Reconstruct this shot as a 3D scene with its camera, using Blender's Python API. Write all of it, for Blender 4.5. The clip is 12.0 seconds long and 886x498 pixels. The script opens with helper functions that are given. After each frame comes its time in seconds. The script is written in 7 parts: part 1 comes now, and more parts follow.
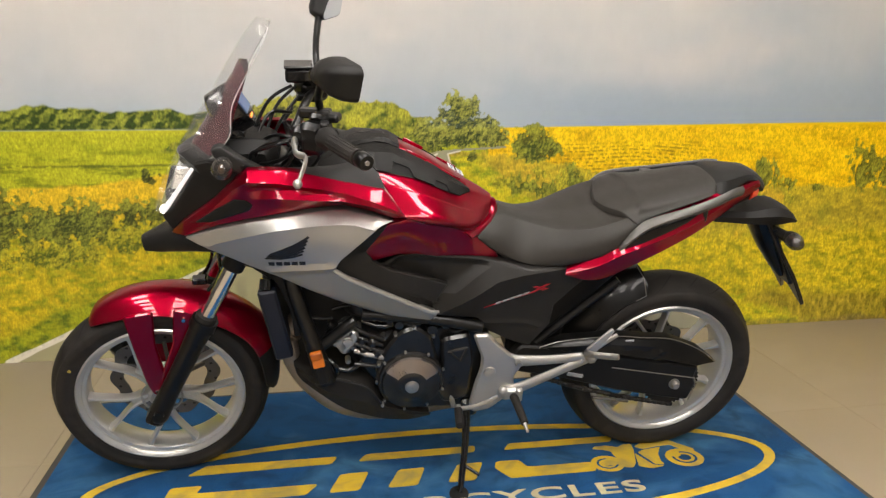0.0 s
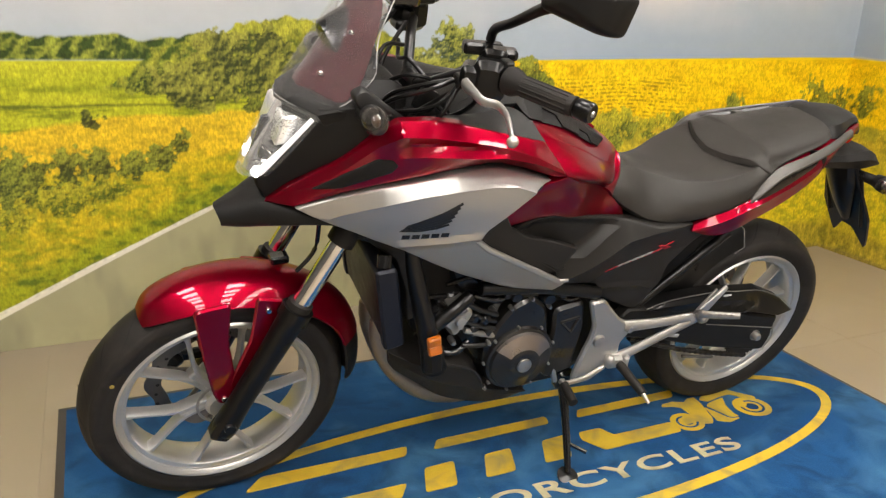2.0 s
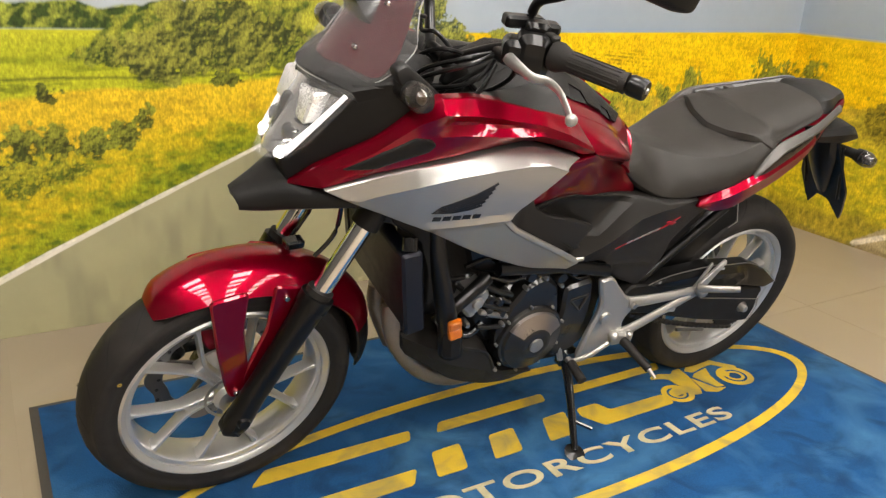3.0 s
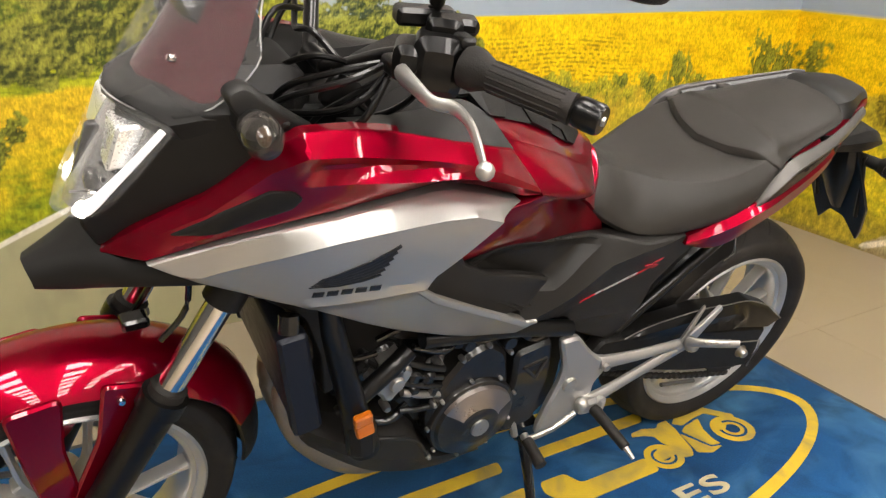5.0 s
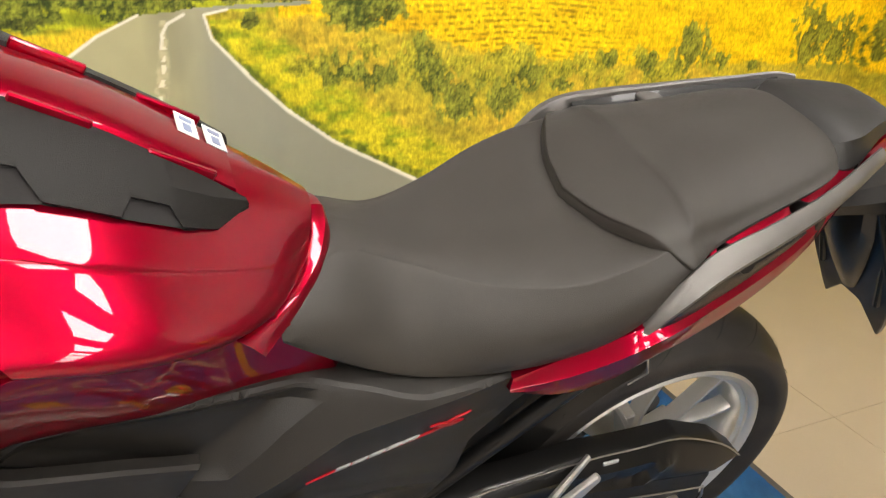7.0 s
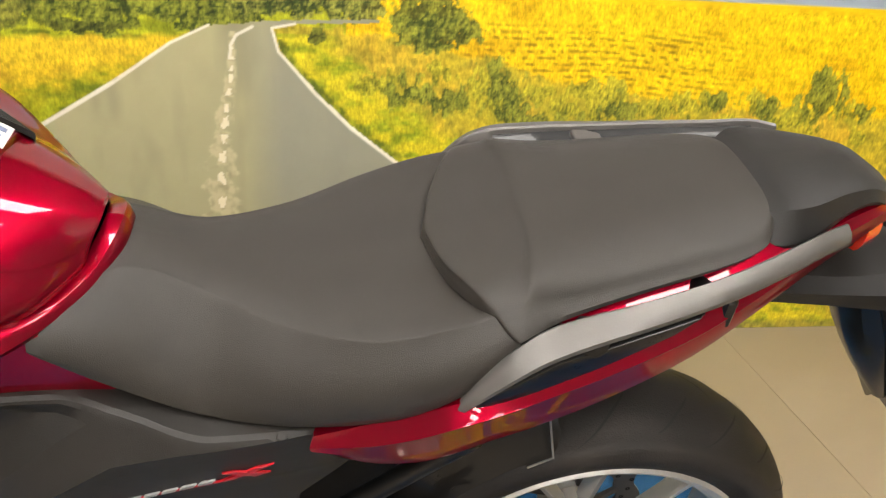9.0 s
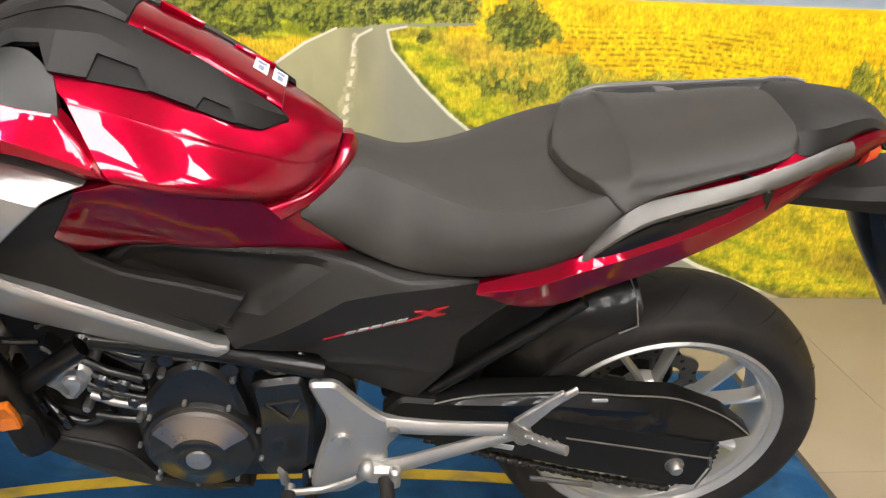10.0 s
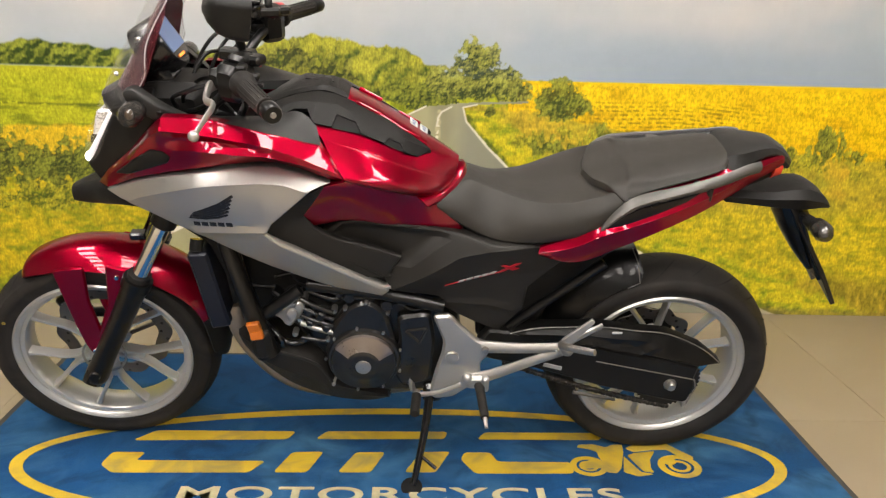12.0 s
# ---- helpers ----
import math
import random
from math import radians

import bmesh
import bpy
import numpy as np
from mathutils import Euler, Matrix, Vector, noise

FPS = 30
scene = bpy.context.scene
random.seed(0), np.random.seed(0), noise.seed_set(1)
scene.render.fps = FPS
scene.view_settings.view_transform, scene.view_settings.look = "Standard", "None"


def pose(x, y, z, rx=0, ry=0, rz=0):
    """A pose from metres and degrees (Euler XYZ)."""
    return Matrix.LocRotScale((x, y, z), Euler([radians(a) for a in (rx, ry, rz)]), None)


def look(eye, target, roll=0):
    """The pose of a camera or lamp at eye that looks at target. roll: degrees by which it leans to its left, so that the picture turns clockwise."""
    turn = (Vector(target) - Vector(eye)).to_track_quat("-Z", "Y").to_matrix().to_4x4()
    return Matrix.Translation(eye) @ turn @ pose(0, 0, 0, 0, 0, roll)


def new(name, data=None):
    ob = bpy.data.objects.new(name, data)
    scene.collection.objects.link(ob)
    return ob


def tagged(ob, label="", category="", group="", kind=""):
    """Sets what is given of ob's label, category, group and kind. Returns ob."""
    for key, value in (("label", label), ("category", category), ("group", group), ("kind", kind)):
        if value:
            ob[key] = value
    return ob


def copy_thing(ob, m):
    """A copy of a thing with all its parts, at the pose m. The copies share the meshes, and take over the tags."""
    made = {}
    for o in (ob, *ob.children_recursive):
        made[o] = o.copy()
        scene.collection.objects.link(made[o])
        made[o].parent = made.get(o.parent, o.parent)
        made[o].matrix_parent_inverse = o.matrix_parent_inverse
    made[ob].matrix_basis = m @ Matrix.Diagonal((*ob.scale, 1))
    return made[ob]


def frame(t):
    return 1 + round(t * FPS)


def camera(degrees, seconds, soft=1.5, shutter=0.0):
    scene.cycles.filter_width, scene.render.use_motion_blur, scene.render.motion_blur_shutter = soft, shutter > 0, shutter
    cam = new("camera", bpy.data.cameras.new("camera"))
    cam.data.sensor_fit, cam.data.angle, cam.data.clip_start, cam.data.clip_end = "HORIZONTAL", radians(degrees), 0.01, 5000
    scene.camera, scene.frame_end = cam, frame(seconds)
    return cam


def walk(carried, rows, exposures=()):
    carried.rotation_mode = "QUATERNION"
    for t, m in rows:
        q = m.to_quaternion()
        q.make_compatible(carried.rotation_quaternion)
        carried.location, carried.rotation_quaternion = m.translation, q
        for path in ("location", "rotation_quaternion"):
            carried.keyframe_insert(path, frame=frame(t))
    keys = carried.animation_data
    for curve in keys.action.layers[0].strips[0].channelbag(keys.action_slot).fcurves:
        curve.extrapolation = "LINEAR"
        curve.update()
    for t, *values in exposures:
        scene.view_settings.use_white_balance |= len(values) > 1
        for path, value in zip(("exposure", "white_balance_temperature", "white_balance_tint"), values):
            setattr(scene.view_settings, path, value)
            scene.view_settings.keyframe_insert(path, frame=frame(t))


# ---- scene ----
cam = camera(59.4, 12.0, 1.35)
PATH = [
    (0, (0.483, -2.164, 1.205), (0.801, -0.242, 0.75), 0.3),
    (0.5, (0.279, -2.05, 1.195), (0.7, -0.158, 0.703), 0.8),
    (1, (0.086, -1.963, 1.201), (0.633, -0.115, 0.666), 1.2),
    (1.5, (-0.057, -1.778, 1.182), (0.615, 0.016, 0.607), 1.6),
    (2, (-0.175, -1.631, 1.191), (0.615, 0.099, 0.569), 2.1),
    (2.5, (-0.307, -1.541, 1.181), (0.591, 0.121, 0.527), 2.8),
    (2.7, (-0.355, -1.517, 1.179), (0.581, 0.121, 0.516), 3.0),
    (4.3, (-0.178, -1.281, 1.205), (0.842, 0.279, 0.48), 3.6),
    (4.5, (-0.123, -1.256, 1.191), (0.889, 0.317, 0.482), 3.0),
    (5, (0.006, -1.165, 1.183), (0.985, 0.418, 0.451), 2.4),
    (5.5, (0.184, -1.025, 1.18), (1.122, 0.57, 0.421), 2.0),
    (6, (0.356, -0.934, 1.166), (1.257, 0.665, 0.372), 2.3),
    (6.5, (0.575, -0.886, 1.167), (1.43, 0.72, 0.337), 3.0),
    (7, (0.764, -0.806, 1.152), (1.557, 0.822, 0.303), 3.6),
    (7.2, (0.824, -0.759, 1.145), (1.582, 0.882, 0.289), 3.6),
    (8.8, (1.156, -0.762, 1.148), (1.531, 1.024, 0.33), 4.0),
    (9, (1.144, -0.819, 1.142), (1.473, 0.98, 0.332), 4.3),
    (9.5, (1.055, -1.006, 1.135), (1.303, 0.811, 0.336), 3.6),
    (10, (0.982, -1.18, 1.135), (1.189, 0.654, 0.363), 3.3),
    (10.5, (0.965, -1.352, 1.152), (1.141, 0.502, 0.423), 3.1),
    (11, (0.949, -1.564, 1.171), (1.098, 0.313, 0.496), 2.8),
    (11.5, (0.91, -1.741, 1.194), (1.032, 0.156, 0.571), 2.4),
    (12, (0.829, -1.941, 1.192), (0.927, -0.029, 0.613), 2.0),
]
walk(cam, [(t, look(eye, target, roll)) for t, eye, target, roll in PATH],
     [(0, -0.2, 6300, 10), (2, -0.03, 6350, 10), (5, 0.06, 6350, 10), (7, 0.24, 6350, 10), (9.5, 0.26, 6250, 10), (10.5, 0.3, 5950, 10), (11.3, 0.16, 5950, 10), (12, -0.04, 6350, 10)])

# ---- light ----
world = bpy.data.worlds.new("showroom_world")
scene.world = world
world.use_nodes = True
world.node_tree.nodes["Background"].inputs[0].default_value = (0.9, 0.93, 1.0, 1)
world.node_tree.nodes["Background"].inputs[1].default_value = 0.02
LAMP_POWER = 23.0
scene.view_settings.exposure = 0.0


# ---- materials ----
def mat(name, color, rough=0.5, metal=0.0, coat=0.0, bump=0.0, scale=60.0, vary=0.06, rvary=0.08, spec=0.5, fine=6.0):
    """A principled material with two scales of colour and gloss variation and a fine relief."""
    m = bpy.data.materials.new(name)
    m.use_nodes = True
    nt = m.node_tree
    b = nt.nodes["Principled BSDF"]
    tc = nt.nodes.new("ShaderNodeTexCoord")
    big = nt.nodes.new("ShaderNodeTexNoise")
    big.inputs["Scale"].default_value, big.inputs["Detail"].default_value = scale / fine, 5
    small = nt.nodes.new("ShaderNodeTexNoise")
    small.inputs["Scale"].default_value, small.inputs["Detail"].default_value = scale * 6, 3
    for n in (big, small):
        nt.links.new(tc.outputs["Object"], n.inputs["Vector"])
    mixn = nt.nodes.new("ShaderNodeMix")
    mixn.data_type = "FLOAT"
    mixn.inputs[0].default_value = 0.35
    nt.links.new(big.outputs["Fac"], mixn.inputs[2])
    nt.links.new(small.outputs["Fac"], mixn.inputs[3])
    ramp = nt.nodes.new("ShaderNodeValToRGB")
    ramp.color_ramp.elements[0].position, ramp.color_ramp.elements[1].position = 0.3, 0.7
    ramp.color_ramp.elements[0].color = (*[c * (1 - vary) for c in color], 1)
    ramp.color_ramp.elements[1].color = (*[min(1, c * (1 + vary)) for c in color], 1)
    nt.links.new(mixn.outputs[0], ramp.inputs[0])
    nt.links.new(ramp.outputs[0], b.inputs["Base Color"])
    mr = nt.nodes.new("ShaderNodeMapRange")
    mr.inputs["From Min"].default_value, mr.inputs["From Max"].default_value = 0.3, 0.7
    mr.inputs["To Min"].default_value, mr.inputs["To Max"].default_value = max(0.02, rough - rvary), min(1, rough + rvary)
    nt.links.new(mixn.outputs[0], mr.inputs["Value"])
    nt.links.new(mr.outputs[0], b.inputs["Roughness"])
    b.inputs["Metallic"].default_value = metal
    b.inputs["Coat Weight"].default_value = coat
    b.inputs["Coat Roughness"].default_value = 0.015
    b.inputs["Specular IOR Level"].default_value = spec
    if bump:
        bn = nt.nodes.new("ShaderNodeBump")
        bn.inputs["Strength"].default_value, bn.inputs["Distance"].default_value = bump, 0.001
        nt.links.new(small.outputs["Fac"], bn.inputs["Height"])
        nt.links.new(bn.outputs[0], b.inputs["Normal"])
    return m


def glass(name, color, rough=0.02, alpha=0.2, coat=1.0):
    """Thin clear plastic: mostly lets light straight through, with a glossy skin."""
    m = bpy.data.materials.new(name)
    m.use_nodes = True
    nt = m.node_tree
    b = nt.nodes["Principled BSDF"]
    b.inputs["Base Color"].default_value = (*color, 1)
    b.inputs["Roughness"].default_value = rough
    b.inputs["Alpha"].default_value = alpha
    b.inputs["Coat Weight"].default_value = coat
    n = nt.nodes.new("ShaderNodeTexNoise")
    n.inputs["Scale"].default_value = 9.0
    mr = nt.nodes.new("ShaderNodeMapRange")
    mr.inputs["To Min"].default_value, mr.inputs["To Max"].default_value = rough, rough + 0.08
    nt.links.new(n.outputs["Fac"], mr.inputs["Value"])
    nt.links.new(mr.outputs[0], b.inputs["Roughness"])
    return m


def glow(name, color, strength):
    m = bpy.data.materials.new(name)
    m.use_nodes = True
    b = m.node_tree.nodes["Principled BSDF"]
    b.inputs["Base Color"].default_value = (*color, 1)
    b.inputs["Emission Color"].default_value = (*color, 1)
    b.inputs["Emission Strength"].default_value = strength
    return m


RED = mat("candy_red_paint", (0.28, 0.0008, 0.0155), 0.31, 0.8, 0.85, 0.0, 90, 0.03, 0.02, 0.0)
RED.node_tree.nodes["Principled BSDF"].inputs["Specular Tint"].default_value = (0.45, 0.01, 0.04, 1)
SILVER = mat("silver_paint", (0.44, 0.43, 0.405), 0.4, 0.8, 0.5, 0.03, 120, 0.03, 0.04)
PLASTIC = mat("black_textured_plastic", (0.0085, 0.0079, 0.0072), 0.47, 0.0, 0.0, 0.35, 160, 0.14, 0.07, 0.24)
# paler copy of the black plastic: light on the panels, put into the colour
LITPL = mat("lit_panel_plastic", (0.0175, 0.016, 0.0143), 0.46, 0.0, 0.0, 0.35, 160, 0.12, 0.06, 0.26)
GREYPL = mat("dark_grey_plastic", (0.010, 0.0095, 0.0088), 0.45, 0.0, 0.0, 0.3, 160, 0.1, 0.06, 0.42)
VINYL = mat("seat_vinyl", (0.029, 0.0263, 0.0228), 0.46, 0.0, 0.0, 0.5, 180, 0.14, 0.05, 0.28)
GLOSSBLK = mat("gloss_black", (0.005, 0.005, 0.0055), 0.24, 0.0, 0.5, 0.03, 60, 0.2, 0.06)
SATINBLK = mat("satin_black_metal", (0.005, 0.0048, 0.0046), 0.34, 0.2, 0.25, 0.15, 110, 0.2, 0.08, 0.28)
CASE = mat("engine_black", (0.012, 0.0112, 0.0105), 0.33, 0.3, 0.4, 0.3, 90, 0.25, 0.1)
RUBBER = mat("tyre_rubber", (0.014, 0.0122, 0.0107), 0.62, 0.0, 0.0, 0.5, 70, 0.2, 0.08, 0.28)
# near-black that paints the shade in tread cuts, disc holes and trim notches
CUTSHADE = mat("cut_shade", (0.008, 0.007, 0.007), 0.9)
RIMPAINT = mat("rim_silver", (0.60, 0.59, 0.57), 0.34, 0.75, 0.2, 0.05, 80, 0.04, 0.06)
ALLOY = mat("cast_alloy", (0.46, 0.445, 0.42), 0.40, 0.8, 0.0, 0.2, 80, 0.06, 0.08)
RAIL = mat("satin_grey_alloy", (0.10, 0.094, 0.087), 0.42, 0.4, 0.0, 0.15, 100, 0.05, 0.06)
CHROME = mat("chrome", (0.78, 0.77, 0.75), 0.1, 1.0, 0.0, 0.0, 40, 0.02, 0.04)
STEEL = mat("dull_steel", (0.42, 0.40, 0.37), 0.35, 0.9, 0.0, 0.15, 90, 0.15, 0.1)
# paints the reflected sheen on the upper clutch cover
COVERSHEEN = mat("cover_sheen", (0.30, 0.26, 0.235), 0.3, 0.9, 0.0, 0.05, 60, 0.1, 0.06)
EXHAUST = mat("heat_tinted_steel", (0.33, 0.27, 0.21), 0.38, 0.75, 0.0, 0.1, 40, 0.2, 0.1)
DISC = mat("brake_disc_steel", (0.13, 0.122, 0.115), 0.36, 0.8, 0.0, 0.1, 120, 0.15, 0.08)
AMBER = mat("amber_reflector", (0.48, 0.115, 0.001), 0.35, 0.0, 0.25, 0.1, 200, 0.1)
REDLENS = mat("red_lens", (0.75, 0.05, 0.03), 0.2, 0.0, 0.8)
CHAINM = mat("oily_chain", (0.05, 0.045, 0.04), 0.45, 0.8, 0.0, 0.3, 120, 0.2)
RADBLUE = mat("radiator_dark", (0.006, 0.008, 0.016), 0.4, 0.3, 0.0, 0.3, 200, 0.2)
LABELW = mat("white_label", (0.55, 0.55, 0.54), 0.4)
PRINTBLUE = mat("blue_print", (0.16, 0.19, 0.30), 0.5)
DECALBLK = mat("black_decal", (0.006, 0.006, 0.008), 0.3)
DECALRED = mat("red_decal", (0.38, 0.006, 0.014), 0.35)
DECALGREY = mat("grey_decal", (0.34, 0.34, 0.34), 0.4)
MIRRORM = mat("mirror_glass", (0.85, 0.86, 0.88), 0.03, 1.0, 0, 0, 30, 0.01, 0.01)
LENS = glass("clear_lens", (0.9, 0.9, 0.9), 0.03, 0.07)
SMOKELENS = glass("smoked_lens", (0.04, 0.036, 0.032), 0.08, 0.66, 0.4)
SCREEN = glass("clear_screen", (0.35, 0.35, 0.35), 0.03, 0.09)
TINT = glass("tinted_screen", (0.085, 0.010, 0.016), 0.1, 0.82, 0.3)
SCREENEDGE = glass("screen_edge", (0.75, 0.75, 0.75), 0.2, 0.4, 0.3)
BULB = mat("amber_bulb", (0.30, 0.16, 0.07), 0.3, 0.3, 0.6)
REFLECTOR = mat("lamp_reflector", (0.66, 0.65, 0.64), 0.22, 0.8, 0.5, 0, 20, 0.02, 0.02)
LAMPBOX = mat("bright_reflector", (0.9, 0.89, 0.87), 0.3, 0.6, 0.5, 0, 50)
DRL = glow("running_light", (0.8, 0.79, 0.77), 0.75)
DRLHOT = glow("running_light_lit", (1.0, 0.95, 0.85), 9.0)
LCD = glow("gauge_display", (0.12, 0.17, 0.30), 0.2)
LCDORANGE = glow("warning_lamp", (1.0, 0.3, 0.05), 1.2)
MATBLUE = mat("blue_carpet", (0.009, 0.060, 0.165), 0.95, 0.0, 0.0, 1.0, 40, 0.34, 0.04, 0.2, 12.0)


def dusty(m, color, size, low, high, amount):
    """Lays uneven, worn dust of the given colour over a material's base colour."""
    nt = m.node_tree
    b = nt.nodes["Principled BSDF"]
    old = b.inputs["Base Color"].links[0].from_socket
    tc = nt.nodes.new("ShaderNodeTexCoord")
    n = nt.nodes.new("ShaderNodeTexNoise")
    n.inputs["Scale"].default_value, n.inputs["Detail"].default_value, n.inputs["Distortion"].default_value = size, 8, 1.2
    mr = nt.nodes.new("ShaderNodeMapRange")
    mr.inputs["From Min"].default_value, mr.inputs["From Max"].default_value, mr.inputs["To Max"].default_value = low, high, amount
    mx = nt.nodes.new("ShaderNodeMix")
    mx.data_type = "RGBA"
    mx.inputs[7].default_value = (*color, 1)
    nt.links.new(tc.outputs["Object"], n.inputs["Vector"])
    nt.links.new(n.outputs["Fac"], mr.inputs["Value"])
    nt.links.new(mr.outputs[0], mx.inputs[0])
    nt.links.new(old, mx.inputs[6])
    nt.links.new(mx.outputs[2], b.inputs["Base Color"])


dusty(MATBLUE, (0.05, 0.15, 0.27), 3.2, 0.48, 0.72, 0.75)
MATYELLOW = mat("yellow_carpet", (0.56, 0.38, 0.03), 0.95, 0.0, 0.0, 1.0, 60, 0.16, 0.04, 0.2)
MATCREAM = mat("cream_carpet", (0.48, 0.42, 0.25), 0.95, 0.0, 0.0, 1.0, 60, 0.16, 0.04, 0.2)
MATRUBBER = mat("mat_rubber_edge", (0.05, 0.042, 0.035), 0.8, 0.0, 0.0, 0.3, 60)
FLOORM = mat("beige_floor_tile", (0.29, 0.235, 0.165), 0.42, 0.0, 0.0, 0.12, 30, 0.05, 0.06)
dusty(MATYELLOW, (0.22, 0.19, 0.09), 9.0, 0.46, 0.72, 0.75)
dusty(MATBLUE, (0.006, 0.026, 0.07), 6.5, 0.50, 0.70, 0.6)
dusty(MATCREAM, (0.24, 0.21, 0.13), 11.0, 0.46, 0.72, 0.6)
dusty(FLOORM, (0.36, 0.30, 0.22), 1.4, 0.5, 0.75, 0.5)
dusty(RUBBER, (0.045, 0.038, 0.032), 9.0, 0.5, 0.75, 0.5)
JOINTM = mat("floor_joint", (0.28, 0.226, 0.158), 0.5)
PLASTER = mat("grey_plaster", (0.09, 0.087, 0.083), 0.8, 0.0, 0.0, 0.2, 40, 0.03)
CEILM = mat("ceiling_tile", (0.30, 0.295, 0.285), 0.85, 0.0, 0.0, 0.3, 60, 0.03)
FRAMEW = mat("white_metal_frame", (0.8, 0.8, 0.8), 0.4)
DIFFUSER = glow("lamp_diffuser", (1.0, 0.93, 0.85), LAMP_POWER)


# ---- shapes ----
SLIM = 0.0


def slim(v):
    """Draws the bodywork in towards the middle with height."""
    return [(x, y - math.copysign(SLIM * z * min(1.0, abs(y) / 0.09), y), z + SLIM * abs(y)) for x, y, z in v]


def part(name, vf, material, parent=None, label="", smooth=True, sharp=38, mats=None):
    """One mesh object from (points, faces), under a thing or a part."""
    v, f = (slim(vf[0]) if SLIM else vf[0]), vf[1]
    me = bpy.data.meshes.new(name)
    me.from_pydata([tuple(map(float, p)) for p in v], [], [tuple(map(int, q)) for q in f])
    bm = bmesh.new()
    bm.from_mesh(me)
    bmesh.ops.remove_doubles(bm, verts=bm.verts, dist=1e-5)
    bmesh.ops.recalc_face_normals(bm, faces=bm.faces)
    bm.to_mesh(me)
    bm.free()
    me.materials.append(material)
    if smooth:
        me.shade_smooth()
        me.set_sharp_from_angle(angle=radians(sharp))
    ob = new(name, me)
    ob.parent = parent
    if label:
        tagged(ob, label)
    return ob


def thing(name, label, category, m=None, group="", kind=""):
    ob = new(name)
    ob.empty_display_size = 0.1
    if m is not None:
        ob.matrix_world = m
    return tagged(ob, label, category, group, kind)


def cat(*vfs):
    v, f = [], []
    for a, b in vfs:
        n = len(v)
        v += [tuple(p) for p in a]
        f += [tuple(i + n for i in q) for q in b]
    return v, f


def xf(vf, m):
    return [tuple(m @ Vector(p)) for p in vf[0]], vf[1]


def mir(vf):
    return [(p[0], -p[1], p[2]) for p in vf[0]], [tuple(reversed(q)) for q in vf[1]]


def spline(pts, n=6, closed=False):
    """A smooth curve through the points, n steps from each to the next."""
    p = [np.array(q, float) for q in pts]
    out, k = [], len(p)
    for i in range(k if closed else k - 1):
        a, b, c, d = (p[(i - 1) % k], p[i], p[(i + 1) % k], p[(i + 2) % k]) if closed else (p[max(i - 1, 0)], p[i], p[i + 1], p[min(i + 2, k - 1)])
        for j in range(n):
            t = j / n
            out.append(0.5 * (2 * b + (c - a) * t + (2 * a - 5 * b + 4 * c - d) * t * t + (3 * b - a - 3 * c + d) * t**3))
    if not closed:
        out.append(p[-1])
    return [tuple(q) for q in out]


def loft(rings, closed=True, caps=True):
    n, v, f = len(rings[0]), [], []
    for r in rings:
        v += [tuple(p) for p in r]
    for i in range(len(rings) - 1):
        for j in range(n if closed else n - 1):
            a, b = i * n + j, i * n + (j + 1) % n
            f.append((a, b, b + n, a + n))
    if caps and closed:
        f.append(tuple(range(n - 1, -1, -1)))
        f.append(tuple(range((len(rings) - 1) * n, len(rings) * n)))
    return v, f


def tube(pts, r, n=12, flat=1.0, up=(0, 0, 1), caps=True, smooth=0):
    """A round or flattened bar along the points; r may be one radius or one for each point. flat squeezes it along its side."""
    if smooth:
        rr = r if hasattr(r, "__len__") else [r] * len(pts)
        q = spline([(*p, a) for p, a in zip(pts, rr)], smooth)
        pts, r = [a[:3] for a in q], [a[3] for a in q]
    P = [Vector(p) for p in pts]
    R = [float(a) for a in (r if hasattr(r, "__len__") else [r] * len(P))]
    rings = []
    for i, p in enumerate(P):
        t = (P[min(i + 1, len(P) - 1)] - P[max(i - 1, 0)]).normalized()
        u = Vector(up)
        if abs(t.dot(u)) > 0.97:
            u = Vector((1, 0, 0))
        s = t.cross(u).normalized()
        w = s.cross(t).normalized()
        rings.append([tuple(p + R[i] * (float(flat) * math.cos(a) * s + math.sin(a) * w)) for a in np.arange(n) * 2 * math.pi / n])
    return loft(rings, True, caps)


def lathe(profile, c=(0, 0), n=64, a0=0.0, a1=360.0, closed=False):
    """Profile points (radius, y) turned about the y axis through x, z = c."""
    full = abs(a1 - a0) >= 359.9
    k = n if full else n + 1
    rings = []
    for i in range(k):
        a = radians(a0 + (a1 - a0) * i / n)
        rings.append([(c[0] + r * math.cos(a), y, c[1] + r * math.sin(a)) for r, y in profile])
    if full:
        rings.append(rings[0])
    return loft(rings, closed, closed and not full)


def offset(poly, d):
    """The outline moved inwards by d."""
    p = np.array(poly, float)
    e = np.roll(p, -1, 0) - p
    e /= np.linalg.norm(e, axis=1)[:, None] + 1e-9
    nrm = np.stack([-e[:, 1], e[:, 0]], 1)
    area = 0.5 * np.sum(p[:, 0] * np.roll(p[:, 1], -1) - np.roll(p[:, 0], -1) * p[:, 1])
    if area < 0:
        nrm = -nrm
    prev = np.roll(nrm, 1, 0)
    m = nrm + prev
    m /= np.maximum(0.35, (1 + np.sum(nrm * prev, 1)))[:, None]
    return p + m * d


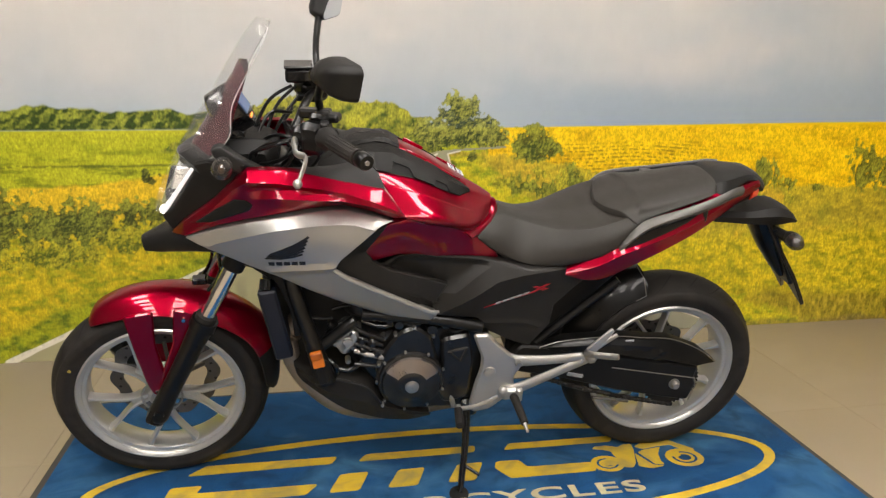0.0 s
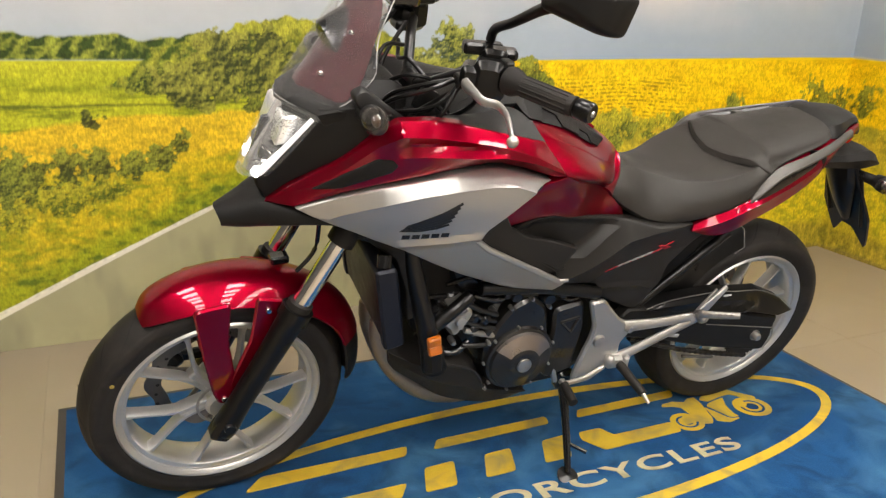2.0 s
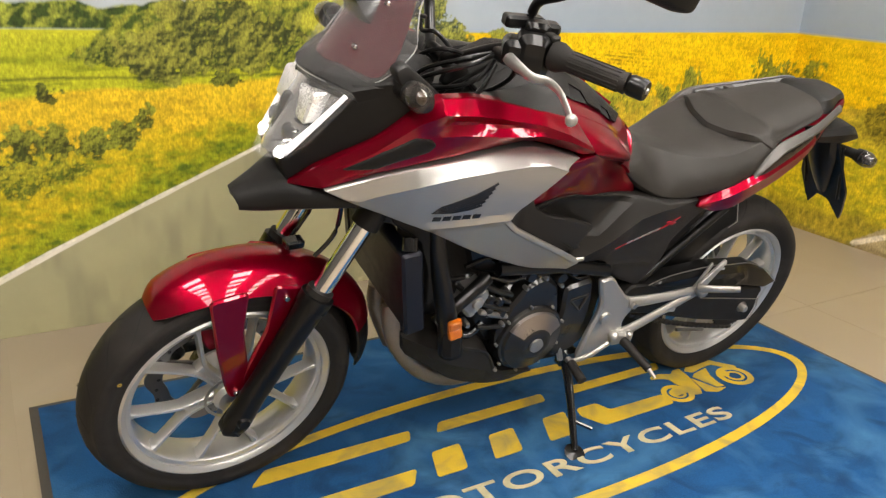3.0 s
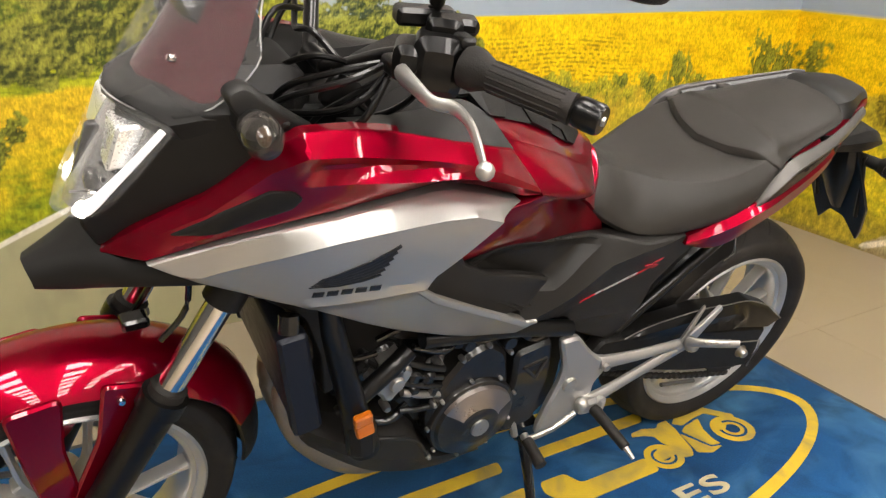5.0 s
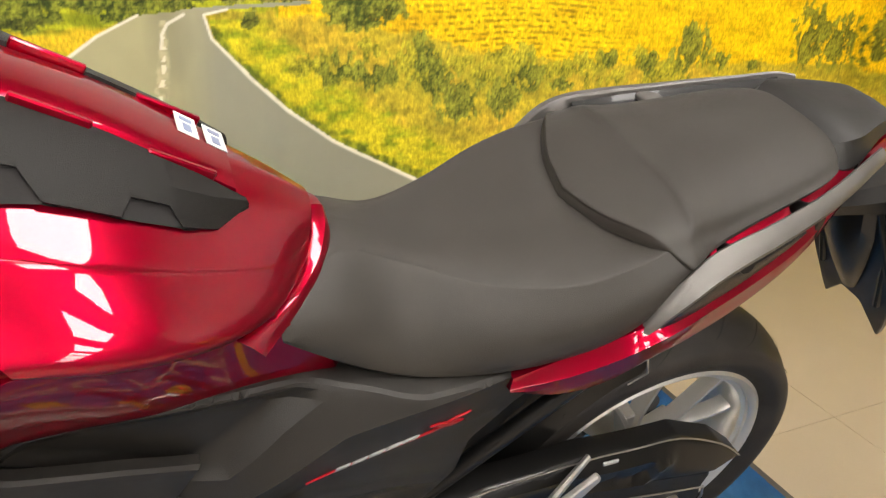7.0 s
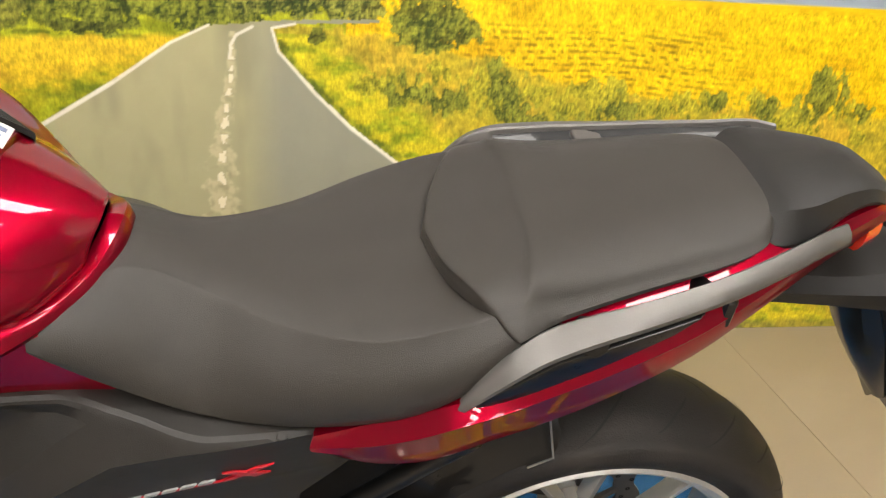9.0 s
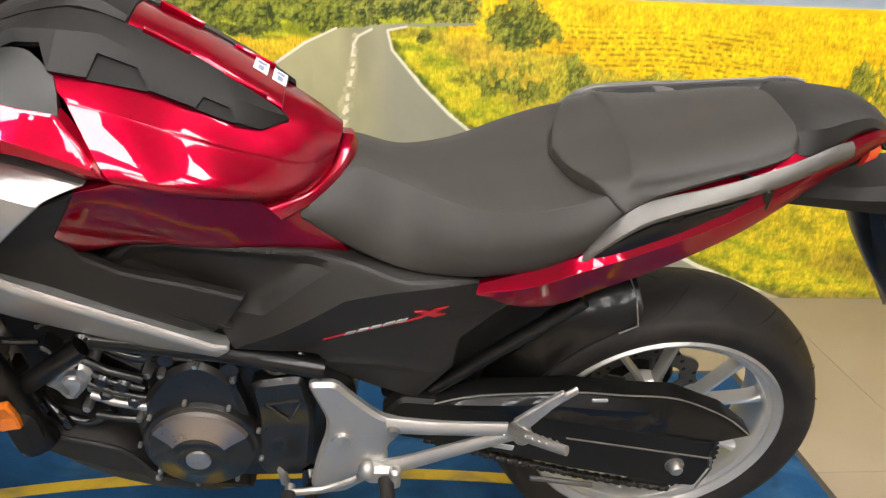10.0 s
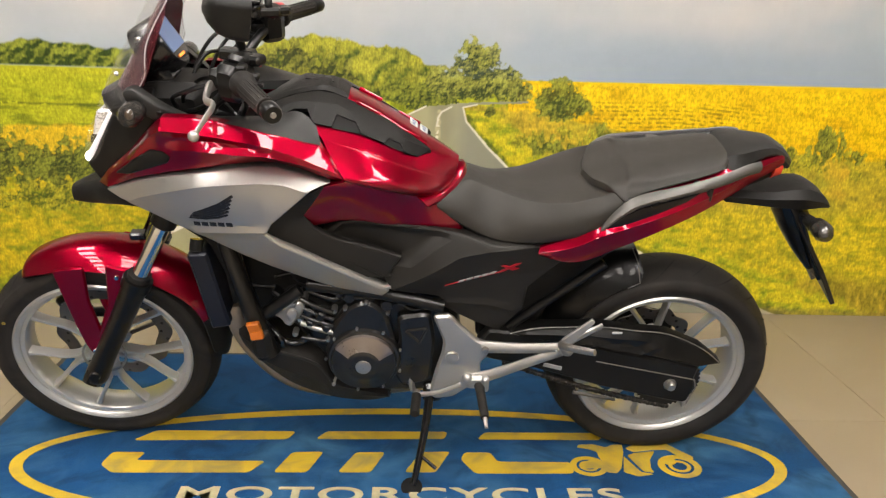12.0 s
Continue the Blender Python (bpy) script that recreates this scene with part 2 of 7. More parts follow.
def rounded(poly, r, n=4):
    """The outline with its corners rounded."""
    p, out = [np.array(q, float) for q in poly], []
    for i in range(len(p)):
        a, b, c = p[i - 1], p[i], p[(i + 1) % len(p)]
        la, lc = np.linalg.norm(a - b), np.linalg.norm(c - b)
        k = min(r, la * 0.45, lc * 0.45)
        s, e = b + (a - b) / la * k, b + (c - b) / lc * k
        for j in range(n + 1):
            t = j / n
            out.append((1 - t) ** 2 * s + 2 * t * (1 - t) * b + t * t * e)
    return np.array(out)


def prism(poly, y0, y1, bevel=0.003, r=0.006):
    """An outline in x, z, from y0 to y1, with rounded corners and bevelled edges."""
    p = rounded(poly, r) if r else np.array(poly, float)
    q = offset(p, bevel)
    s = 1 if y1 > y0 else -1
    rings = [[(a, y, b) for a, b in o] for o, y in ((q, y0), (p, y0 + s * bevel), (p, y1 - s * bevel), (q, y1))]
    return loft(rings)


def box(c, size, bevel=0.003, m=None):
    x, y, z = (s / 2 for s in size)
    vf = prism([(-x, -z), (x, -z), (x, z), (-x, z)], -y, y, bevel, bevel * 1.5)
    return xf(vf, Matrix.Translation(c) @ (m or Matrix()))


def ball(c, r, n=14, m=None):
    rx, ry, rz = r if hasattr(r, "__len__") else (r, r, r)
    k = n // 2
    rings = [[(rx * math.sin(math.pi * i / k) * math.cos(a), ry * math.sin(math.pi * i / k) * math.sin(a), rz * math.cos(math.pi * i / k))
              for a in np.arange(n) * 2 * math.pi / n] for i in range(k + 1)]
    return xf(loft(rings, True, False), Matrix.Translation(c) @ (m or Matrix()))


def plate_spline(points):
    """A smooth field over x, z through (x, z, value) points."""
    q = np.array(points, float)
    k = len(q)

    def kern(d2):
        return np.where(d2 > 1e-12, d2 * np.log(d2 + 1e-12), 0.0)

    a = np.zeros((k + 3, k + 3))
    a[:k, :k] = kern(((q[:, None, :2] - q[None, :, :2]) ** 2).sum(-1)) + np.eye(k) * 1e-4
    a[:k, k], a[:k, k + 1:] = 1, q[:, :2]
    a[k:, :k] = a[:k, k:].T
    w = np.linalg.solve(a, np.r_[q[:, 2], 0, 0, 0])

    def field(x, z):
        d2 = (np.asarray(x)[..., None] - q[:, 0]) ** 2 + (np.asarray(z)[..., None] - q[:, 1]) ** 2
        return kern(d2) @ w[:k] + w[k] + w[k + 1] * np.asarray(x) + w[k + 2] * np.asarray(z)

    return field


def bowl(points):
    """A plain curved field over x, z: the quadratic that lies nearest to (x, z, value) points."""
    q = np.array(points, float)

    def terms(x, z):
        x, z = np.asarray(x, float) - 0.4, np.asarray(z, float) - 0.85
        return np.stack([np.ones_like(x), x, z, x * x, x * z, z * z], -1)

    w = np.linalg.lstsq(terms(q[:, 0], q[:, 1]), q[:, 2], rcond=None)[0]

    def field(x, z):
        return terms(x, z) @ w

    return field


def off_line(x, z, line):
    """The distance of points from a broken line."""
    best = np.full(np.shape(x), 9.0)
    for (ax, az), (bx, bz) in zip(line[:-1], line[1:]):
        dx, dz = bx - ax, bz - az
        t = np.clip(((x - ax) * dx + (z - az) * dz) / (dx * dx + dz * dz + 1e-12), 0, 1)
        best = np.minimum(best, np.hypot(x - ax - t * dx, z - az - t * dz))
    return best


def inside(x, z, poly):
    p, hit = np.asarray(poly, float), np.zeros(np.shape(x), bool)
    for (ax, az), (bx, bz) in zip(p, np.roll(p, -1, 0)):
        c = (az > z) != (bz > z)
        with np.errstate(divide="ignore", invalid="ignore"):
            hit ^= c & (x < (bx - ax) * (z - az) / (bz - az) + ax)
    return hit


def panel(poly, field, lift=0.0, round_r=0.006, thick=0.012, step=0.011, corner=0.012, ridges=(), lines=()):
    """A curved skin on the left side: the outline in x, z filled, set out to field(x, z) + lift, its edge rolled in and turned back.
    ridges: (line, height, width) folds that stand out; lines: more edges for the mesh to follow."""
    from mathutils import geometry
    p = rounded(poly, corner) if corner else np.array(poly, float)
    ring = []
    for a, b in zip(p, np.roll(p, -1, 0)):
        k = max(1, int(np.hypot(*(b - a)) / step))
        ring += [a + (b - a) * j / k for j in range(k)]
    ring = np.array(ring)
    lo, hi = ring.min(0), ring.max(0)
    gx, gz = np.meshgrid(np.arange(lo[0], hi[0], step), np.arange(lo[1], hi[1], step))
    gx, gz = gx.ravel(), gz.ravel()
    gx = gx + (np.floor((gz - lo[1]) / step + 0.5) % 2) * step / 2
    loop = np.vstack([ring, ring[:1]])
    inner = offset(ring, round_r * 0.5)
    inner2 = offset(ring, round_r)
    extra = np.vstack([inner, inner2])
    ok = inside(extra[:, 0], extra[:, 1], ring) & (off_line(extra[:, 0], extra[:, 1], loop) > round_r * 0.35)
    extra = extra[ok]
    for line, *_ in ridges:
        q = np.array(line, float)
        for a, b in zip(q[:-1], q[1:]):
            k = max(1, int(np.hypot(*(b - a)) / (step * 0.4)))
            s = np.array([a + (b - a) * j / k for j in range(k + 1)])
            s = s[inside(s[:, 0], s[:, 1], ring) & (off_line(s[:, 0], s[:, 1], loop) > round_r * 0.5)]
            extra = np.vstack([extra, s])
    keep = inside(gx, gz, ring) & (off_line(gx, gz, loop) > round_r + step * 0.4)
    for line, *_ in ridges:
        keep &= off_line(gx, gz, line) > step * 0.45
    pts = np.vstack([ring, extra, np.stack([gx[keep], gz[keep]], 1)])
    n = len(ring)
    out = geometry.delaunay_2d_cdt([Vector(q) for q in pts], [(i, (i + 1) % n) for i in range(n)], [list(range(n))], 1, 1e-6)
    V, F = np.array([tuple(q) for q in out[0]]), out[2]
    d = np.clip(off_line(V[:, 0], V[:, 1], loop), 0, round_r)
    y = field(V[:, 0], V[:, 1]) + lift - round_r * (1 - np.sqrt(np.clip(1 - (1 - d / round_r) ** 2, 0, 1)))
    for line, h, w in ridges:
        y = y + h * np.clip(1 - off_line(V[:, 0], V[:, 1], line) / w, 0, 1)
    v = [(a, -b, c) for (a, c), b in zip(V, y)]
    f = [tuple(q) for q in F]
    edge = {}
    for q in f:
        for a, b in zip(q, q[1:] + q[:1]):
            edge[(a, b)] = 1
    rim = [e for e in edge if (e[1], e[0]) not in edge]
    back = {}
    for a, b in rim:
        for i in (a, b):
            if i not in back:
                back[i] = len(v)
                v.append((v[i][0], v[i][1] + thick, v[i][2]))
        f.append((b, a, back[a], back[b]))
    return v, f


# ---- the room ----
WALL_Y, WALL_X, LEFT_X, BACK_Y, CEIL_Z = 1.122, 3.25, -2.6, -8.2, 2.75


def slab(name, lo, hi, material, label="", category="wall"):
    (x0, y0, z0), (x1, y1, z1) = lo, hi
    v = [(x, y, z) for x in (x0, x1) for y in (y0, y1) for z in (z0, z1)]
    f = [(0, 1, 3, 2), (4, 6, 7, 5), (0, 4, 5, 1), (2, 3, 7, 6), (0, 2, 6, 4), (1, 5, 7, 3)]
    return tagged(part(name, (v, f), material, None, smooth=False), label or name, category, kind="structure")


slab("wall_north", (LEFT_X - 0.1, WALL_Y + 0.004, 0), (WALL_X + 0.1, WALL_Y + 0.12, CEIL_Z), PLASTER, "plain wall behind the printed landscape mural")
slab("wall_east", (WALL_X + 0.004, BACK_Y, 0), (WALL_X + 0.12, WALL_Y + 0.004, CEIL_Z), PLASTER, "plain side wall behind the printed mural")
# two unseen walls, added to close the room; dark grey keeps reflections low
slab("wall_west", (LEFT_X - 0.1, BACK_Y, 0), (LEFT_X, WALL_Y + 0.004, CEIL_Z), PLASTER, "unseen plain grey wall, added to close the room")
slab("wall_south", (LEFT_X, BACK_Y - 0.1, 0), (WALL_X, BACK_Y, CEIL_Z), PLASTER, "unseen plain grey wall, added to close the room")
slab("ceiling", (LEFT_X - 0.1, BACK_Y - 0.1, CEIL_Z), (WALL_X + 0.12, WALL_Y + 0.12, CEIL_Z + 0.1), CEILM, "pale ceiling with panel lights", "ceiling")


def ceiling_light():
    t = thing("ceiling_light", "square white panel light set in the ceiling, lit", "ceiling light", group="ceiling panel lights")
    w, l = 0.58, 0.58
    part("diffuser", box((0, 0, 0), (w, l, 0.02), 0.004), DIFFUSER, t, "bright white diffuser")
    bars = [box((0, s * (l / 2 + 0.015), -0.002), (w + 0.06, 0.03, 0.03), 0.003) for s in (-1, 1)]
    bars += [box((s * (w / 2 + 0.015), 0, -0.002), (0.03, l, 0.03), 0.003) for s in (-1, 1)]
    part("frame", cat(*bars), FRAMEW, t)
    return t


lamp0 = ceiling_light()
lamp0.matrix_world = pose(-0.9, -0.35, CEIL_Z - 0.012)
for i in range(3):
    for j in range(8):
        if i or j:
            copy_thing(lamp0, pose(-0.9 + 1.5 * i, -0.35 - 1.05 * j, CEIL_Z - 0.012))


# ---- the printed landscape on the walls ----
def lattice(x, z, seed):
    """Smooth noise, 0 to 1."""
    xi, zi = np.floor(x).astype(np.int64), np.floor(z).astype(np.int64)
    fx, fz = x - xi, z - zi
    fx, fz = fx * fx * (3 - 2 * fx), fz * fz * (3 - 2 * fz)

    def h(a, b):
        n = (a * 374761393 + b * 668265263 + seed * 974711) & 0x7FFFFFFF
        n = ((n ^ (n >> 13)) * 1274126177) & 0x7FFFFFFF
        return ((n ^ (n >> 16)) & 0xFFFF) / 65535.0

    return (h(xi, zi) * (1 - fx) + h(xi + 1, zi) * fx) * (1 - fz) + (h(xi, zi + 1) * (1 - fx) + h(xi + 1, zi + 1) * fx) * fz


def cloudy(x, z, size, seed, octaves=4):
    total, amp, norm = 0, 1.0, 0
    for o in range(octaves):
        total = total + amp * lattice(x / size * 2**o + 17.3 * o, z / size * 2**o + 9.1 * o, seed + o)
        norm, amp = norm + amp, amp * 0.55
    return total / norm


def rgb(r, g, b):
    c = np.array([r, g, b]) / 255.0
    return np.where(c <= 0.04045, c / 12.92, ((c + 0.055) / 1.055) ** 2.4)


def landscape(x, z):
    """The colours of the print at x along the walls and height z."""
    col = np.zeros((len(x), 3))
    veg = (z < 0.945) * 0.7

    def lay(mask, c, at=None):
        k = np.clip(mask, 0, 1)[:, None]
        if at is None:
            col[:] = col * (1 - k) + np.asarray(c) * k
        else:
            col[at] = col[at] * (1 - k) + np.asarray(c) * k

    def mix(a, b, k):
        k = np.clip(k, 0, 1)[:, None]
        return a * (1 - k) + b * k

    def step(v, w):
        return np.clip(v / w + 0.5, 0, 1)

    big, mid, fine, tiny = cloudy(x, z, 0.5, 1), cloudy(x, z, 0.11, 5), cloudy(x, z, 0.035, 9, 3), cloudy(x, z, 0.012, 13, 2)
    streak, blade = cloudy(x * 0.22, z, 0.028, 21, 4), cloudy(x, z * 0.4, 0.013, 23, 2)
    tuft = cloudy(x * 0.7, z * 1.3, 0.028, 27, 3)
    # sky
    sky = mix(rgb(168, 178, 186), rgb(206, 202, 196), (z - 0.95) / 0.55 + (big - 0.5) * 0.9 - 0.12 * (x - 0.5))
    sky = mix(sky, rgb(218, 208, 200), (cloudy(x * 0.5, z, 0.3, 31) - 0.52) * 2.2 * np.clip((z - 1.05) / 0.2, 0, 1))
    sky = mix(sky, rgb(146, 160, 176), np.clip(1 - (z - 0.96) / 0.22, 0, 1) * np.clip((x - 1.2) / 0.8, 0, 0.75))
    col[:] = sky
    # the green field on one side, the golden one on the other
    hz = 0.955 + 0.009 * np.clip(x - 1.3, 0, 1.5)
    left = mix(rgb(180, 180, 34), rgb(140, 148, 26), (streak - 0.42) * 2.4)
    left = mix(left, rgb(196, 192, 40), (z - 0.90) / 0.06 * 0.8)
    left = mix(left, rgb(104, 116, 26), step(streak - 0.60, 0.08) * np.clip((0.88 - z) / 0.06, 0, 1) * 0.55)
    left = mix(left, rgb(84, 92, 26), np.clip(1 - np.abs(z - 0.812 - 0.01 * (mid - 0.5)) / 0.008, 0, 1) * (fine > 0.4) * 0.8)
    lay(step(hz - z, 0.004), left)
    gold = mix(rgb(238, 198, 10), rgb(214, 170, 6), (streak - 0.4) * 1.8)
    gold = mix(gold, rgb(200, 156, 14), step(streak - 0.66, 0.1) * 0.35 * np.clip((0.95 - z) / 0.05, 0, 1))
    row = np.abs(((z - 0.70) * 62 + 0.5 * np.sin(x * 9) + x * 1.5) % 1 - 0.5) * 2
    plant = lattice(x / 0.011 + 60 * z, z / 0.016, 77)
    rows = np.clip((plant - 0.42) * 4, 0, 1) * np.clip((row - 0.35) * 3, 0, 1)
    lay(step(hz - z, 0.004) * (x > 1.22), mix(gold, rgb(126, 98, 18), rows * np.clip((0.90 - z) / 0.04, 0, 1) * np.clip((z - 0.68) / 0.05, 0, 1) * np.clip(1.4 - np.abs(x - 1.8) / 0.42, 0, 0.7)))
    # rough grass of the far side of the road
    dry = mix(rgb(200, 178, 46), rgb(156, 142, 42), (tuft - 0.4) * 2.6)
    dry = mix(dry, rgb(150, 146, 44), (mid - 0.5) * 3.2)
    dry = mix(dry, rgb(212, 172, 48), (cloudy(x, z, 0.09, 91, 3) - 0.55) * 2.5)
    dry = mix(dry, rgb(112, 110, 36), step(blade - 0.68, 0.14) * 0.5)
    edge = np.interp(x, [1.0, 1.3, 1.55, 1.75, 2.0, 2.4, 3.3], [0.86, 0.84, 0.80, 0.745, 0.71, 0.69, 0.655]) + 0.03 * (tuft - 0.5) + 0.02 * (blade - 0.5)
    lay((x > 1.02) * step(edge - z, 0.012), dry)
    fresh = mix(rgb(214, 190, 34), rgb(160, 154, 30), (tuft - 0.42) * 2.8)
    fresh = mix(fresh, rgb(120, 122, 34), step(blade - 0.64, 0.18) * 0.5)
    lay((x > 1.7) * step(0.46 + 0.10 * (big - 0.5) + 0.04 * (tuft - 0.5) - z, 0.06), fresh)
    lay((x > 1.8) * step(0.15 + 0.10 * (mid - 0.5) - z, 0.06) * 0.7, mix(rgb(112, 104, 40), rgb(186, 158, 52), (blade - 0.45) * 3))
    # golden strip and verge of the near side
    strip = mix(rgb(222, 186, 36), rgb(186, 152, 34), (tuft - 0.42) * 1.8)
    top = np.interp(x, [-1.7, -0.4, -0.13, 0.16, 0.45, 0.7, 1.0], [0.71, 0.735, 0.775, 0.775, 0.80, 0.81, 0.84]) + 0.02 * (tuft - 0.5) + 0.02 * (mid - 0.5)
    lay((x < 1.0) * step(top - z, 0.012), strip)
    verge = mix(rgb(204, 178, 30), rgb(142, 146, 28), (tuft - 0.40) * 2.8)
    verge = mix(verge, rgb(108, 116, 30), step(blade - 0.63, 0.2) * 0.4)
    lay((x < 1.0) * step(np.interp(x, [-1.7, -0.4, 0.0, 0.5, 1.0], [0.60, 0.60, 0.60, 0.70, 0.83]) + 0.05 * (mid - 0.5) + 0.03 * (tuft - 0.5) - z, 0.03), verge)
    green = mix(rgb(150, 158, 30), rgb(84, 104, 28), (tuft - 0.38) * 2.6)
    band = np.interp(x, [-0.9, -0.45, -0.1, 0.28, 0.6], [0.08, 0.26, 0.405, 0.585, 0.70])
    lay((x < 0.7) * step(band + 0.05 * (mid - 0.5) - z, 0.05) * 0.85, green)

    def leaves(cx, cz, rx, rz, dark, light, seed, dens=1.0, size=0.0125, tall=0.9):
        """A clump of foliage with an uneven, open outline and lit and dark leaves."""
        at = np.nonzero((np.abs(x - cx) < rx * 1.4) & (np.abs(z - cz) < rz * 1.4))[0]
        if not len(at):
            return
        a, b = x[at], z[at]
        u, w = (a - cx) / rx, (b - cz) / rz
        n1, n2 = cloudy(a, b, 0.06, seed, 3), cloudy(a * 0.95, b * tall, size * 1.5, seed + 3, 4)
        lit = n2 - cloudy((a + size * 0.25) * 0.95, (b - size * 0.4) * tall, size * 1.5, seed + 3, 4)
        r = np.hypot(u, w + (cloudy(a, b * 0.12, 0.022, seed + 7, 2) - 0.5) * 0.6 * (w > 0))
        m = (1.05 - r**1.5) * 1.15 + (n1 - 0.5) * 1.7 + (n2 - 0.5) * 2.1 - (1.25 - dens)
        shade = 0.36 + lit * 3.2 + (n2 - 0.5) * 1.3 + (n1 - 0.5) * 1.6 + 0.22 * w
        k = np.clip(m * 5, 0, 1)
        lay(k * 0.95, mix(rgb(*dark), rgb(*light), shade), at)
        veg[at] = np.maximum(veg[at], k)

    # distant tree line, wooded hill and the tall tree
    tops = 1.035 + 0.03 * (cloudy(x, z * 0, 0.12, 51, 3) - 0.5) * 2 + 0.012 * (fine - 0.5)
    relief = fine - cloudy(x + 0.006, z - 0.01, 0.035, 9, 3)
    wood = (x < 0.4) * step(tops - z, 0.008) * step(z - 0.957, 0.006)
    veg[:] = np.maximum(veg, wood)
    lay(wood, mix(rgb(52, 70, 22), rgb(150, 156, 54), 0.35 + relief * 3.2 + (fine - 0.5) * 1.2 + (z - 1.0) * 6))
    hill = np.interp(x, [-0.16, -0.04, 0.04, 0.3, 0.48, 0.63, 0.82, 0.94, 1.02], [0.85, 0.93, 0.995, 1.07, 1.105, 1.075, 1.055, 0.99, 0.85])
    mound = cloudy(x, z, 0.05, 57, 4)
    slope = mound - cloudy(x + 0.012, z - 0.02, 0.05, 57, 4)
    wood = (x > -0.16) * (x < 1.02) * step(hill + 0.05 * (mound - 0.5) - z, 0.008) * step(z - 0.865, 0.015)
    veg[:] = np.maximum(veg, wood)
    lay(wood, mix(rgb(70, 88, 28), rgb(176, 172, 54), 0.45 + slope * 2.6 + (mid - 0.5) * 1.6 + (z - 0.98) * 3.5))
    for k in range(16):
        leaves(0.0 + 0.066 * k, 0.885 + 0.02 * math.sin(k * 2.3), 0.07, 0.05, (46, 60, 22), (140, 144, 48), 100 + k, 1.05)
    for cx, cz, rx, rz in ((1.08, 0.98, 0.10, 0.10), (1.09, 1.04, 0.05, 0.055), (1.15, 1.03, 0.05, 0.05), (0.98, 0.94, 0.08, 0.07), (1.19, 0.95, 0.09, 0.08), (1.25, 0.915, 0.06, 0.05), (1.10, 0.91, 0.16, 0.045)):
        leaves(cx, cz, rx, rz, (48, 62, 26), (160, 160, 68), int(200 + cx * 90 + cz * 50), 1.1)
    # road
    L = [(0.985, 0.853), (0.90, 0.845), (0.81, 0.80), (0.67, 0.70), (0.48, 0.58), (0.40, 0.545), (0.08, 0.405), (-0.23, 0.265), (-0.46, 0.155), (-0.80, 0.0)]
    R = [(1.30, 0.868), (1.10, 0.857), (1.045, 0.845), (1.06, 0.79), (1.15, 0.69), (1.24, 0.605), (1.36, 0.515), (1.60, 0.385), (1.86, 0.24), (2.10, 0.125), (2.42, 0.0)]
    road = L[::-1] + [(1.0, 0.858), (1.10, 0.866), (1.30, 0.876)] + R
    tar = mix(rgb(172, 166, 126), rgb(148, 144, 112), (big - 0.35) * 2)
    tar = mix(tar, rgb(126, 123, 100), (cloudy(x, z * 0.3, 0.08, 63, 3) - 0.5) * 1.8)
    tar = mix(tar, rgb(138, 137, 124), np.clip((x - 0.97) / 0.1, 0, 1) * 0.75)
    tarred = inside(x, z, road)
    lay(tarred * 1.0, tar)
    wide = 0.0028 + 0.011 * np.clip(0.85 - z, 0, 1)
    lines = np.zeros(len(x), bool)
    for line in (L[1:], R[1:]):
        lines |= off_line(x, z, line) < wide + 0.002
        lay(step(wide * (0.75 + 0.6 * mid) - off_line(x, z, line), 0.003), rgb(224, 218, 198))
    mid_x = np.interp(z, [0.0, 0.38, 0.49, 0.64, 0.75, 0.83], [0.90, 0.91, 0.912, 0.93, 0.95, 0.953])
    half = 0.003 + 0.16 * np.clip(0.84 - z, 0, 1) ** 1.3
    worn = step(half * (0.75 + 0.9 * (cloudy(x * 0.3, z, 0.02, 67, 3) - 0.5)) - np.abs(x - mid_x) + 0.02 * (fine - 0.5), 0.006)
    lay(worn * step(cloudy(x * 0.7, z, 0.03, 61, 3) - 0.36, 0.10) * (z < 0.835) * 0.85, mix(rgb(190, 180, 140), rgb(150, 143, 110), (tiny - 0.4) * 2))
    dash = np.sin(58 * np.log(np.clip(1.0 - z, 0.02, 2))) + 2.2 * (fine - 0.5) + 1.6 * (tiny - 0.5) > 0.15
    lay(step(half * 0.16 + 0.002 + 0.012 * (tiny - 0.5) - np.abs(x - mid_x), 0.003) * dash * (z < 0.80), rgb(222, 214, 186))
    fork = [(0.945, 0.77), (0.948, 0.80), (0.962, 0.825), (1.0, 0.846)]
    lay(step(0.0035 - off_line(x, z, fork), 0.002) * 0.9, rgb(220, 214, 196))
    # bright verge beside the road
    rx = np.interp(z, [q[1] for q in R[::-1]], [q[0] for q in R[::-1]])
    far_off = (x - rx) / (0.12 + 0.42 * (0.86 - z))
    g = step(0.95 + 0.5 * (tuft - 0.5) - far_off, 0.25) * (z < 0.835) * (x > rx + 0.006)
    lush = mix(rgb(204, 188, 34), rgb(136, 148, 30), (tuft - 0.40) * 2.8 + 0.4 * (0.35 - far_off))
    lay(g, lush)
    lay(step(0.16 + 0.2 * (tuft - 0.5) - far_off, 0.1) * (z < 0.82) * (x > rx + 0.006) * 0.8, mix(rgb(78, 92, 28), rgb(150, 152, 36), (blade - 0.4) * 2.4))
    # bushes
    D, Lt = (62, 74, 27), (148, 150, 52)
    leaves(1.43, 0.885, 0.085, 0.065, D, Lt, 443, 1.5)
    leaves(1.44, 0.86, 0.10, 0.045, D, Lt, 447, 1.4)
    for k in range(26):
        cx = 1.28 + 0.055 * k + 0.02 * math.sin(k * 5.1)
